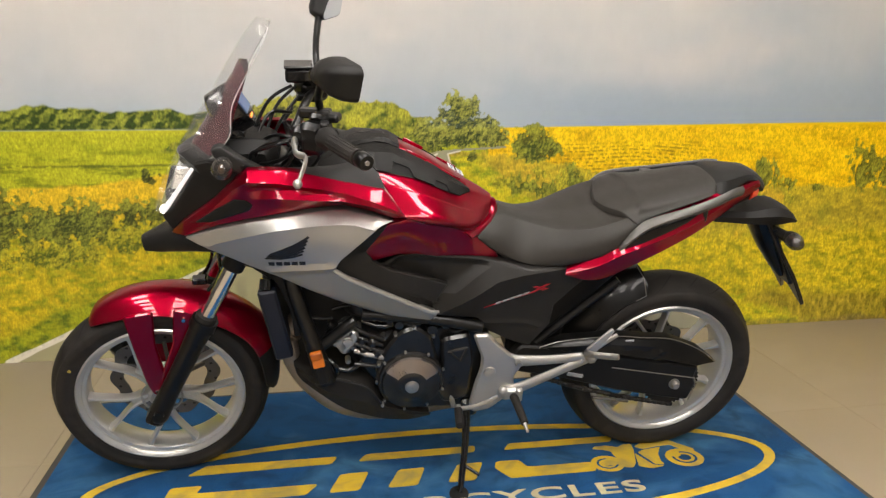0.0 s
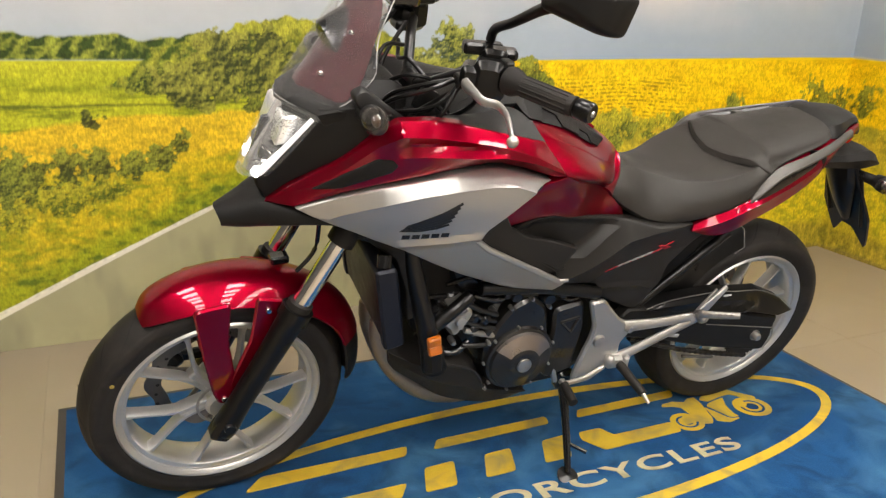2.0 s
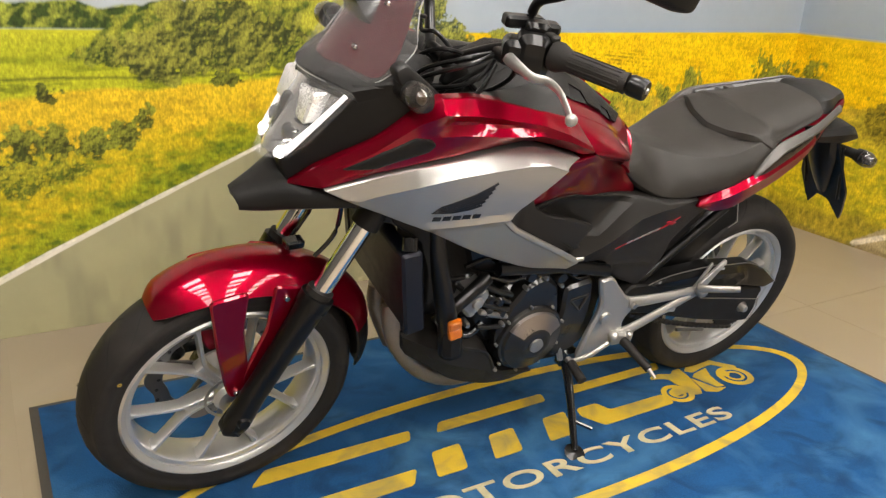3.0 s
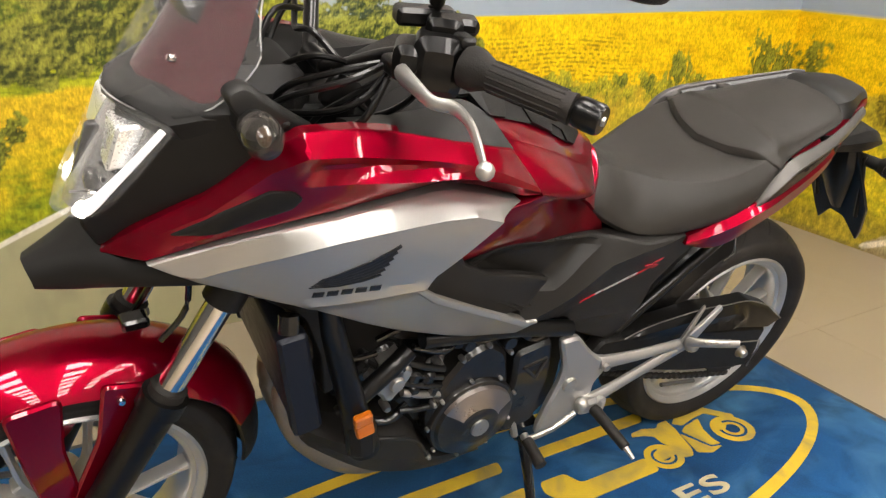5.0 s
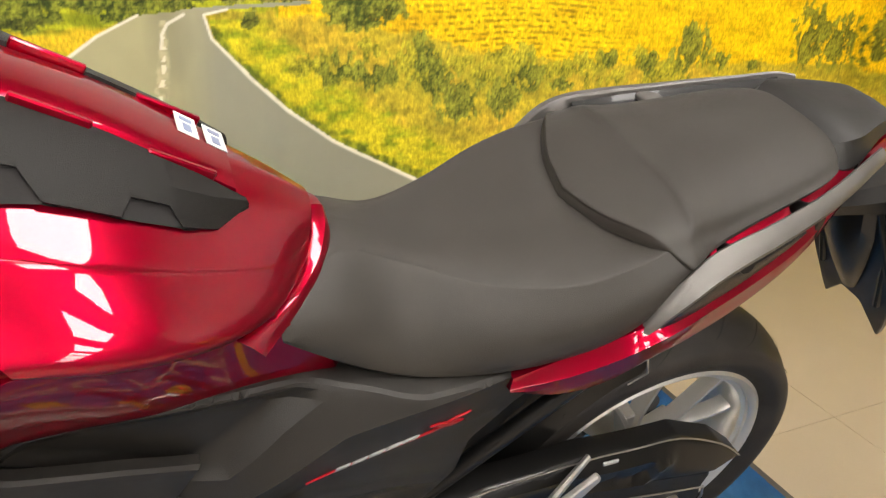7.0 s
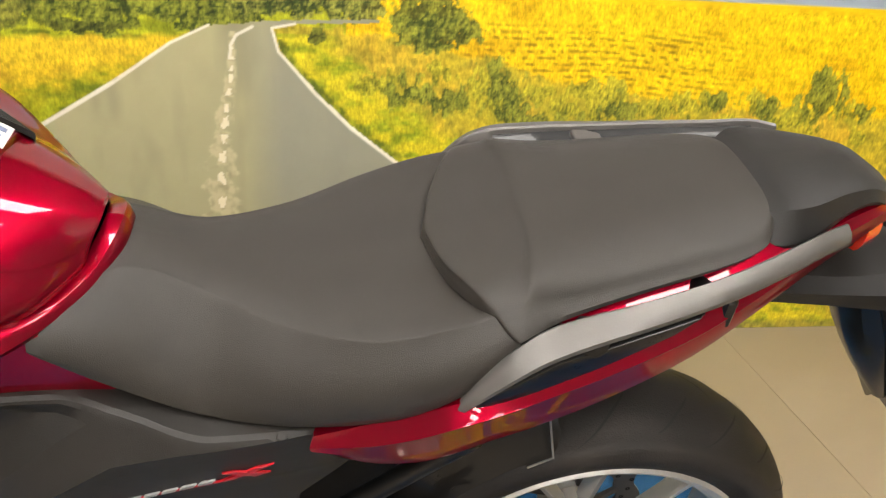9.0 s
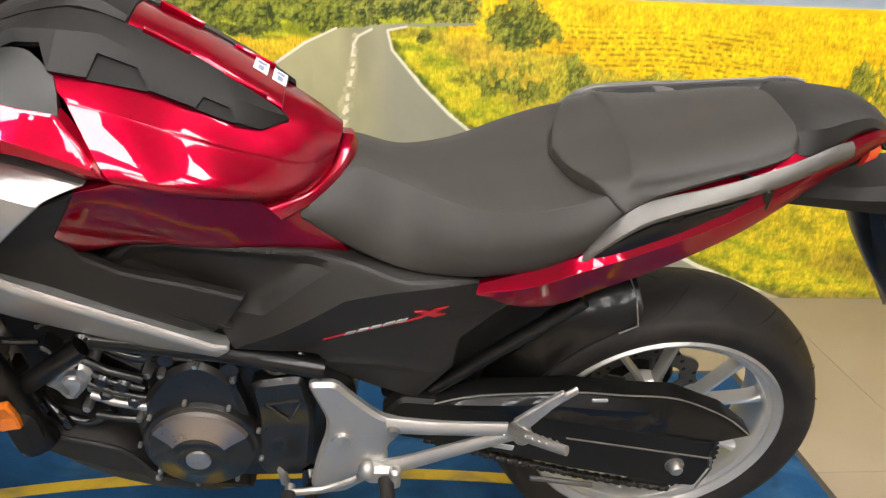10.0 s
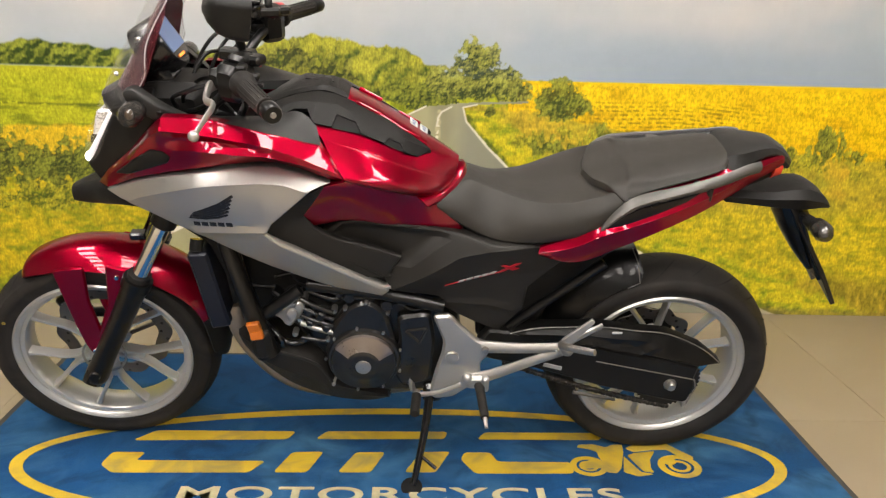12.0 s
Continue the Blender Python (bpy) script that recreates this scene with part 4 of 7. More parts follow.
guard = part("front_mudguard", xf(arc_guard(FC, [(122, 0.305, 0.04, 0.012), (116, 0.322, 0.062, 0.026), (104, 0.332, 0.074, 0.040), (88, 0.340, 0.080, 0.048), (70, 0.349, 0.082, 0.054), (52, 0.358, 0.080, 0.054), (36, 0.364, 0.077, 0.052), (24, 0.355, 0.073, 0.048)]), STEER), RED, BIKE, "glossy red front mudguard")
part("mudguard_tail", xf(arc_guard(FC, [(25, 0.353, 0.072, 0.047), (12, 0.341, 0.07, 0.044), (2, 0.33, 0.058, 0.035), (-4, 0.322, 0.03, 0.012)]), STEER), PLASTIC, guard, "black plastic mudguard extension")
stay = cat(prism([(-0.032, 0.594), (0.046, 0.603), (0.040, 0.50), (0.056, 0.38), (0.045, 0.33), (0.018, 0.325), (0.004, 0.36), (-0.014, 0.46)], -0.084, -0.072, 0.004, 0.014),
           prism([(0.098, 0.608), (0.16, 0.592), (0.07, 0.36), (0.045, 0.335), (0.04, 0.385), (0.085, 0.50)], -0.085, -0.074, 0.004, 0.012))
part("mudguard_stay", xf(stay, STEER), RED, guard, "red forked mudguard stay")
part("mudguard_stay", xf(mir(stay), STEER), RED, guard, "red forked mudguard stay")
for bx, bz in ((0.028, 0.345), (0.122, 0.575)):
    part("bolt", xf(lathe([(0.001, -0.0925), (0.005, -0.0925), (0.007, -0.088), (0.007, -0.08)], (bx, bz), 12), STEER), CHROME, guard)

# fork
for s in (-1, 1):
    y = 0.105 * s
    leg = cat(tube([(0.016, y, 0.262), (0.024, y, 0.278), (0.06, y, 0.35), (0.12, y, 0.465), (0.172, y, 0.568)], [0.021, 0.03, 0.027, 0.028, 0.032], 16, smooth=3),
              tube([(0.168, y, 0.56), (0.18, y, 0.585)], 0.036, 16), box((0.02, y + s * 0.0, 0.278), (0.05, 0.052, 0.06), 0.012, Matrix.Rotation(radians(28), 4, "Y")))
    fk = part("fork_leg", xf(leg, STEER), SATINBLK, BIKE, "black fork lower leg")
    part("fork_tube", xf(tube([(0.17, y, 0.565), (0.37, y, 0.945)], 0.0205, 20), STEER), CHROME, fk, "chrome fork tube")
    part("fork_collar", xf(tube([(0.262, y, 0.74), (0.285, y, 0.785)], 0.03, 16), STEER), PLASTIC, fk)
    part("dust_seal", xf(tube([(0.18, y, 0.585), (0.186, y, 0.598)], 0.028, 16), STEER), RUBBER, fk)
    part("axle_nut", xf(lathe([(0.001, y + s * 0.034), (0.012, y + s * 0.034), (0.014, y + s * 0.028), (0.014, y)], FC, 14), STEER), SATINBLK, fk)
part("triple_clamp", xf(cat(prism([(0.25, 0.77), (0.37, 0.72), (0.40, 0.75), (0.28, 0.81)], -0.13, 0.13, 0.006, 0.02), prism([(0.33, 0.95), (0.46, 0.90), (0.475, 0.925), (0.345, 0.98)], -0.13, 0.13, 0.006, 0.02)), STEER), SATINBLK, BIKE)
part("brake_caliper", xf(cat(box((-0.075, 0.09, 0.36), (0.055, 0.055, 0.10), 0.012, Matrix.Rotation(radians(-30), 4, "Y")), box((0.0, 0.10, 0.33), (0.10, 0.02, 0.03), 0.006)), STEER), SATINBLK, BIKE, "black front brake caliper")
part("brake_hose", xf(cat(tube([(0.16, 0.03, 0.62), (0.20, 0.02, 0.70), (0.21, -0.01, 0.78), (0.27, -0.03, 0.84)], 0.005, 8, smooth=5), tube([(0.19, -0.05, 0.64), (0.225, -0.06, 0.70), (0.23, -0.07, 0.80), (0.26, -0.07, 0.86)], 0.005, 8, smooth=5), box((0.165, 0.0, 0.645), (0.04, 0.03, 0.02), 0.004)), STEER), GLOSSBLK, BIKE, "black brake hoses and clip")


def skin(stations, n=4, caps=True):
    """Symmetric skin from stations of half sections: each a list of (x, y, z) from the crown outwards; closed below."""
    k = len(stations[0])
    lines = [spline([s[i] for s in stations], n) for i in range(k)]
    rings = []
    for j in range(len(lines[0])):
        half = [lines[i][j] for i in range(k)]
        half = spline(half, 4)
        rings.append(half[::-1] + [(p[0], -p[1], p[2]) for p in half[1:]])
    return rings


def solid(stations, n=4):
    return loft(skin(stations, n))


def sheet_of(rows, n=5, cross=1, thick=0.01, whole=False):
    """A shell through rows of points from the crown outwards, closed by an underside; whole adds the other half."""
    lines = [spline(r, n) if n > 1 else [tuple(q) for q in r] for r in rows]
    rings = []
    for j in range(len(lines[0])):
        half = [l[j] for l in lines]
        half = spline(half, cross) if cross > 1 else half
        if whole:
            half = half[::-1] + [(p[0], -p[1], p[2]) for p in half[1:]]
        rings.append(half + [(p[0], p[1] * 0.96, p[2] - thick) for p in reversed(half)])
    return loft(rings)


def creased(field, line, above=0.0, below=0.0, x0=0.0, x1=9.0):
    """The field bent at a line: past it, it falls away by the given slopes."""
    lx, lz = [q[0] for q in line], [q[1] for q in line]

    def bent(x, z):
        d = np.asarray(z) - np.interp(x, lx, lz)
        on = (np.asarray(x) >= x0) & (np.asarray(x) <= x1)
        return field(x, z) - on * (above * np.clip(d, 0, 0.08) + below * np.clip(-d, 0, 0.08))

    return bent


def sunk(field, poly, depth, slope):
    """The field pressed in inside an outline."""
    loop = list(poly) + [poly[0]]

    def pressed(x, z):
        return field(x, z) - inside(x, z, poly) * np.minimum(depth, slope * off_line(np.asarray(x), np.asarray(z), loop))

    return pressed


SLIM = 0.0244
# beak and front cowl
part("beak", solid([
    [(0.030, 0, 0.782), (0.033, -0.025, 0.779), (0.038, -0.042, 0.768), (0.042, -0.04, 0.752), (0.05, 0, 0.75)],
    [(0.07, 0, 0.802), (0.075, -0.045, 0.798), (0.08, -0.07, 0.782), (0.085, -0.066, 0.757), (0.09, 0, 0.752)],
    [(0.13, 0, 0.828), (0.13, -0.065, 0.826), (0.132, -0.108, 0.806), (0.135, -0.104, 0.772), (0.14, 0, 0.762)],
    [(0.20, 0, 0.845), (0.20, -0.09, 0.842), (0.20, -0.150, 0.824), (0.20, -0.145, 0.79), (0.20, 0, 0.775)],
    [(0.28, 0, 0.86), (0.28, -0.10, 0.85), (0.28, -0.165, 0.82), (0.28, -0.16, 0.79), (0.28, 0, 0.79)]]), PLASTIC, BIKE, "matt black beak under the headlight")

head = part("headlight", solid([
    [(0.160, 0, 1.016), (0.172, -0.05, 1.016), (0.212, -0.138, 1.010), (0.235, -0.12, 1.0), (0.25, 0, 1.0)],
    [(0.132, 0, 0.965), (0.145, -0.05, 0.964), (0.182, -0.118, 0.962), (0.205, -0.11, 0.95), (0.23, 0, 0.95)],
    [(0.102, 0, 0.905), (0.113, -0.042, 0.905), (0.146, -0.096, 0.906), (0.175, -0.09, 0.90), (0.2, 0, 0.90)],
    [(0.088, 0, 0.868), (0.098, -0.036, 0.868), (0.122, -0.075, 0.872), (0.15, -0.07, 0.86), (0.18, 0, 0.86)]]), REFLECTOR, BIKE, "clear headlight with bright reflector")
part("lens", solid([
    [(0.145, 0, 1.022), (0.157, -0.055, 1.022), (0.201, -0.144, 1.016), (0.21, -0.13, 1.006), (0.22, 0, 1.01)],
    [(0.116, 0, 0.967), (0.130, -0.052, 0.966), (0.169, -0.124, 0.964), (0.18, -0.115, 0.95), (0.20, 0, 0.95)],
    [(0.086, 0, 0.905), (0.098, -0.044, 0.905), (0.132, -0.101, 0.907), (0.15, -0.095, 0.90), (0.17, 0, 0.90)],
    [(0.073, 0, 0.862), (0.083, -0.038, 0.862), (0.108, -0.079, 0.868), (0.13, -0.07, 0.86), (0.15, 0, 0.856)]]), LENS, head, "clear lens")
drl = tube([(0.100, -0.058, 0.873), (0.112, -0.080, 0.882), (0.142, -0.103, 0.925), (0.173, -0.122, 0.97), (0.197, -0.136, 1.006)], [0.008, 0.0085, 0.006, 0.005, 0.0045], 8, 0.7, smooth=4)
shelf = tube([(0.160, -0.050, 1.004), (0.182, -0.095, 1.004), (0.196, -0.128, 1.004)], [0.008, 0.009, 0.006], 8, 0.5, smooth=3)
box1 = prism([(0.152, 0.998), (0.19, 1.0), (0.18, 0.945), (0.134, 0.94)], -0.1, -0.016, 0.004, 0.008)
for w in (lambda q: q, mir):
    part("running_light", w(drl), DRL, head, "white running light strip")
    part("running_light_tip", w(ball((0.106, -0.068, 0.878), (0.008, 0.016, 0.011))), DRLHOT, head, "lit end of the running light")
    part("lamp_box", w(box1), LAMPBOX, head, "bright upper reflector")
    part("lamp_brow", w(shelf), SATINBLK, head)
    part("dip_lamp", w(ball((0.122, -0.052, 0.912), (0.010, 0.020, 0.018))), SMOKELENS, head)
    part("lamp_bezel", w(tube([(0.128, -0.020, 0.935), (0.140, -0.070, 0.936), (0.150, -0.098, 0.938)], 0.0035, 8)), GLOSSBLK, head)
    part("lamp_rib", w(cat(tube([(0.100, -0.020, 0.885), (0.126, -0.074, 0.905)], 0.003, 6), tube([(0.108, -0.018, 0.902), (0.134, -0.080, 0.922)], 0.003, 6))), CHROME, head)
part("lamp_divider", prism([(0.126, 0.975), (0.15, 0.975), (0.11, 0.87), (0.092, 0.87)], -0.009, 0.009, 0.003, 0.006), GLOSSBLK, head)

cowl_f = plate_spline([(0.11, 0.87, 0.085), (0.165, 0.96, 0.122), (0.205, 1.015, 0.142), (0.25, 1.035, 0.172), (0.30, 1.05, 0.20), (0.345, 1.01, 0.205), (0.28, 0.945, 0.185), (0.20, 0.88, 0.128), (0.14, 0.83, 0.085), (0.24, 0.97, 0.17)])
cowl = panel([(0.10, 0.862), (0.135, 0.905), (0.172, 0.963), (0.206, 1.012), (0.205, 1.026), (0.265, 1.045), (0.335, 1.036), (0.30, 0.998), (0.235, 0.923), (0.16, 0.856), (0.122, 0.818)], cowl_f, -0.003, 0.006, 0.03)
for w in (mir(cowl), cowl):
    ob = part("nose_cowl", w, PLASTIC, BIKE, "matt black nose cowl beside the headlight")
part("screen_base", sheet_of([[(0.148, 0, 1.025), (0.188, 0, 1.046), (0.27, 0, 1.052)], [(0.160, -0.07, 1.025), (0.198, -0.08, 1.044), (0.28, -0.09, 1.048)], [(0.203, -0.145, 1.017), (0.238, -0.166, 1.031), (0.305, -0.186, 1.036)], [(0.215, -0.148, 1.0), (0.25, -0.168, 1.01), (0.31, -0.186, 1.01)]], 1, 1, 0.012, True), PLASTIC, ob, "black panel below the screen", sharp=15)
wing = panel([(0.25, 1.075), (0.275, 1.085), (0.38, 1.005), (0.365, 0.992), (0.33, 1.0), (0.262, 1.05)], plate_spline([(0.25, 1.08, 0.198), (0.38, 1.0, 0.165), (0.30, 1.03, 0.2), (0.33, 1.04, 0.192)]), 0.004, 0.006, 0.02)
for w in (mir(wing), wing):
    part("cowl_fin", w, GREYPL, ob, "dark grey fin behind the indicator")

# windscreen: a clear shield with a tinted inner part
def shield(zs, off=0.0, nu=17):
    rings = []
    for xc, hw, z, sweep in spline(zs, 5):
        ring = []
        for i in range(nu):
            u = -1 + 2 * i / (nu - 1)
            ring.append((xc + off + sweep * abs(u) ** 2.1, hw * u, z - 0.012 * u * u))
        rings.append(ring + [(p[0] + 0.003, p[1] * 0.985, p[2]) for p in reversed(ring)])
    return loft(rings)


SHIELD = [(0.148, 0.125, 1.023, 0.052), (0.165, 0.160, 1.055, 0.085), (0.198, 0.177, 1.109, 0.097), (0.226, 0.170, 1.147, 0.074), (0.25, 0.157, 1.185, 0.058), (0.292, 0.130, 1.255, 0.054), (0.335, 0.104, 1.317, 0.046), (0.355, 0.076, 1.340, 0.034), (0.36, 0.05, 1.347, 0.02)]
screen = part("windscreen", shield(SHIELD), SCREEN, BIKE, "tall clear windscreen")
part("tinted_panel", shield([(0.180, 0.140, 1.036, 0.058), (0.212, 0.146, 1.085, 0.066), (0.262, 0.128, 1.165, 0.046), (0.295, 0.102, 1.215, 0.030), (0.312, 0.075, 1.245, 0.015)]), TINT, screen, "dark maroon tinted inner screen")
rim = spline(SHIELD, 4)
for sg in (-1, 1):
    part("screen_edge", tube([(xc + sweep, sg * hw, z - 0.012) for xc, hw, z, sweep in rim], 0.0012, 6), SCREENEDGE, screen, "bright polished edge of the screen")
part("screen_edge", tube([(0.148 + 0.052 * abs(u) ** 2.1, 0.125 * u, 1.023 - 0.012 * u * u) for u in np.linspace(-1, 1, 17)], 0.0011, 6), SCREENEDGE, screen)
for bx, by, bz in ((0.215, -0.112, 1.086), (0.270, -0.106, 1.158)):
    part("screen_bolt", xf(lathe([(0.001, -0.005), (0.004, -0.0045), (0.0055, -0.002), (0.0055, 0.004)], (0, 0), 12), pose(bx, by, bz, 0, 0, -68 if by < 0 else 248) @ pose(0, 0, 0, -25)), CHROME, screen)

# instruments
POD = pose(0.284, -0.005, 1.122) @ pose(0, 0, 0, 0, -32)
dash = part("instrument_housing", xf(cat(tube([(-0.04, 0, 0), (-0.03, 0, 0), (0.03, 0, 0), (0.038, 0, 0)], [0.045, 0.062, 0.062, 0.056], 24, 1.25), box((-0.05, 0, -0.05), (0.10, 0.12, 0.06), 0.015)), POD), GLOSSBLK, BIKE, "black instrument pod")
part("display", xf(box((0.039, 0, 0.012), (0.004, 0.115, 0.07), 0.002), POD), LCD, dash, "blue-grey display")
for k in range(3):
    part("warning_lamp", xf(box((0.039, -0.03 + 0.018 * k, -0.036), (0.004, 0.010, 0.006), 0.001), POD), LCDORANGE, dash)
part("dash_bracket", box((0.32, 0, 1.0), (0.16, 0.20, 0.12), 0.03), PLASTIC, dash)

# front indicators
for s in (-1, 1):
    ind = part("front_indicator", cat(tube([(0.285, s * 0.17, 1.035), (0.282, s * 0.215, 1.04)], [0.022, 0.016], 14, smooth=3), lathe([(0.001, s * 0.20), (0.019, s * 0.21), (0.0225, s * 0.222), (0.021, s * 0.232)], (0.281, 1.042), 24)), PLASTIC, BIKE, "front indicator with smoked lens")
    part("indicator_lens", lathe([(0.0225, s * 0.224), (0.0245, s * 0.235), (0.023, s * 0.255), (0.015, s * 0.27), (0.001, s * 0.275)], (0.281, 1.042), 24), SMOKELENS, ind, "smoked lens")
    part("bulb", ball((0.281, s * 0.25, 1.045), (0.008, 0.014, 0.011)), BULB, ind)

# handlebar, grips, levers, mirrors: the right side repeats the left
lbar = [(0.43, -0.04, 1.045), (0.445, -0.09, 1.06), (0.475, -0.165, 1.10), (0.515, -0.25, 1.122), (0.56, -0.345, 1.118)]
bar = part("handlebar", cat(tube(lbar, 0.0115, 12, smooth=5), tube(right_of(lbar), 0.0115, 12, smooth=5), tube([lbar[0], right_of(lbar)[0]], 0.0135, 12)), SATINBLK, BIKE, "black handlebar")
grip = tube([(0.517, -0.268, 1.1225), (0.522, -0.28, 1.1225), (0.53, -0.296, 1.122), (0.58, -0.382, 1.1165), (0.584, -0.388, 1.116)], [0.026, 0.026, 0.0185, 0.0175, 0.019], 20, smooth=1)
ribs = [tube([tuple(Vector((0.532, -0.30, 1.122)).lerp(Vector((0.579, -0.379, 1.1167)), 0.0) + o), tuple(Vector((0.579, -0.379, 1.1167)) + o)], 0.0016, 5) for o in (Matrix.Rotation(k * 0.449, 3, Vector((0.5, -0.86, -0.05)).normalized()) @ Vector((0, 0, 0.0178)) for k in range(14))]
weight = tube([(0.586, -0.390, 1.116), (0.589, -0.395, 1.1157), (0.600, -0.415, 1.1145), (0.602, -0.419, 1.1142)], [0.016, 0.0185, 0.0185, 0.016], 18)
cap = tube([(0.6015, -0.4185, 1.1142), (0.6035, -0.4215, 1.114)], [0.006, 0.005], 12)
for k in (0, 1):
    g = part("grip", grip if k == 0 else twin(grip), RUBBER, bar, "ribbed black rubber grip")
    for q in ribs:
        part("grip_rib", q if k == 0 else twin(q), RUBBER, g)
    part("bar_weight", weight if k == 0 else twin(weight), SATINBLK, g)
    part("weight_screw", cap if k == 0 else twin(cap), STEEL, g)
turn30 = Matrix.Rotation(radians(-30), 4, "Z")
switch, switch_top, switch_front = box((0.497, -0.232, 1.115), (0.062, 0.07, 0.075), 0.014, turn30), box((0.508, -0.218, 1.152), (0.045, 0.045, 0.03), 0.008, turn30), box((0.468, -0.215, 1.118), (0.04, 0.06, 0.04), 0.01, turn30)
sw = part("switch_housing", switch, SATINBLK, bar, "black left switch housing")
for c3, d3 in (((0.535, -0.24, 1.128), (0.02, 0.022, 0.014)), ((0.538, -0.225, 1.105), (0.02, 0.02, 0.012)), ((0.515, -0.255, 1.15), (0.02, 0.03, 0.012))):
    part("switch_button", box(c3, d3, 0.004), GREYPL, sw)
swr = part("switch_housing", twin(switch), SATINBLK, bar, "black right switch housing")
for q in (switch_top, switch_front):
    part("switch_block", q, SATINBLK, sw)
    part("switch_block", twin(q), SATINBLK, swr)
part("stop_switch", twin(box((0.52, -0.238, 1.155), (0.03, 0.035, 0.018), 0.005)), DECALRED, swr, "red stop switch")
part("fluid_reservoir", twin(cat(box((0.455, -0.19, 1.165), (0.07, 0.06, 0.04), 0.008), box((0.455, -0.19, 1.188), (0.075, 0.065, 0.008), 0.003))), GLOSSBLK, swr, "black brake fluid reservoir")
lev = tube([(0.455, -0.215, 1.104), (0.447, -0.242, 1.106), (0.448, -0.275, 1.103), (0.453, -0.305, 1.098), (0.470, -0.322, 1.098), (0.473, -0.345, 1.096), (0.470, -0.37, 1.091), (0.463, -0.40, 1.08), (0.458, -0.418, 1.073)], [0.011, 0.0125, 0.010, 0.0085, 0.008, 0.0075, 0.007, 0.0065, 0.0055], 10, 0.62, smooth=4)
for k in (0, 1):
    lv = part("lever", cat(lev, ball((0.457, -0.422, 1.0715), 0.0105)) if k == 0 else twin(cat(lev, ball((0.457, -0.422, 1.0715), 0.0105))), ALLOY, bar, "bare alloy lever")
    pb = cat(box((0.463, -0.20, 1.10), (0.035, 0.045, 0.022), 0.006), tube([(0.465, -0.205, 1.085), (0.465, -0.205, 1.115)], 0.006, 10))
    part("lever_perch", pb if k == 0 else twin(pb), SATINBLK, lv)
stalk = cat(tube([(0.505, -0.195, 1.14), (0.505, -0.197, 1.175), (0.503, -0.215, 1.20), (0.505, -0.27, 1.225), (0.513, -0.335, 1.262), (0.52, -0.37, 1.28)], [0.012, 0.0095, 0.009, 0.009, 0.010, 0.012], 12, smooth=5),
            box((0.495, -0.19, 1.158), (0.075, 0.03, 0.022), 0.005, Matrix.Rotation(radians(-12), 4, "Z")), box((0.53, -0.215, 1.155), (0.045, 0.035, 0.02), 0.006, Matrix.Rotation(radians(-20), 4, "Z")))
MIR = Matrix.Translation((0.545, -0.418, 1.296)) @ Matrix.Rotation(radians(23), 4, "Z") @ Matrix.Rotation(radians(8), 4, "Y")
face = rounded([(-0.080, -0.046), (-0.090, 0.030), (-0.072, 0.044), (0.02, 0.048), (0.060, 0.030), (0.090, -0.014), (0.080, -0.036), (-0.05, -0.052)], 0.014, 4)
face = face * np.array([0.9, 0.78])
shell_rings = []
for k, d in ((1.0, 0.016), (1.0, 0.004), (0.96, -0.012), (0.8, -0.03), (0.5, -0.042), (0.12, -0.047)):
    shell_rings.append([(d, a * k, b * k) for a, b in face])
shell = xf(loft(shell_rings), MIR)
glassv = xf(([(0.0175, a * 0.94, b * 0.93) for a, b in face], [tuple(range(len(face)))]), MIR)
for k in (0, 1):
    w = (lambda q: q) if k == 0 else twin
    mi = part("mirror", w(stalk), SATINBLK, bar, "black mirror on a bent stalk")
    part("mirror_shell", w(shell), PLASTIC, mi, "black mirror housing")
    part("mirror_glass", w(glassv), MIRRORM, mi, "mirror glass")
part("bar_clamp", cat(box((0.442, -0.074, 1.017), (0.046, 0.032, 0.05), 0.008, Matrix.Rotation(radians(28), 4, "Y")), box((0.442, 0.074, 1.017), (0.046, 0.032, 0.05), 0.008, Matrix.Rotation(radians(28), 4, "Y")), box((0.415, 0, 0.99), (0.10, 0.18, 0.03), 0.01)), SATINBLK, bar)
for i in (0, 1):
    for j in (0, 1):
        part("clamp_bolt", ball((0.431 + 0.028 * i, -0.074 + 0.148 * j, 1.047 - 0.016 * i), 0.0065, 8), CHROME, bar)
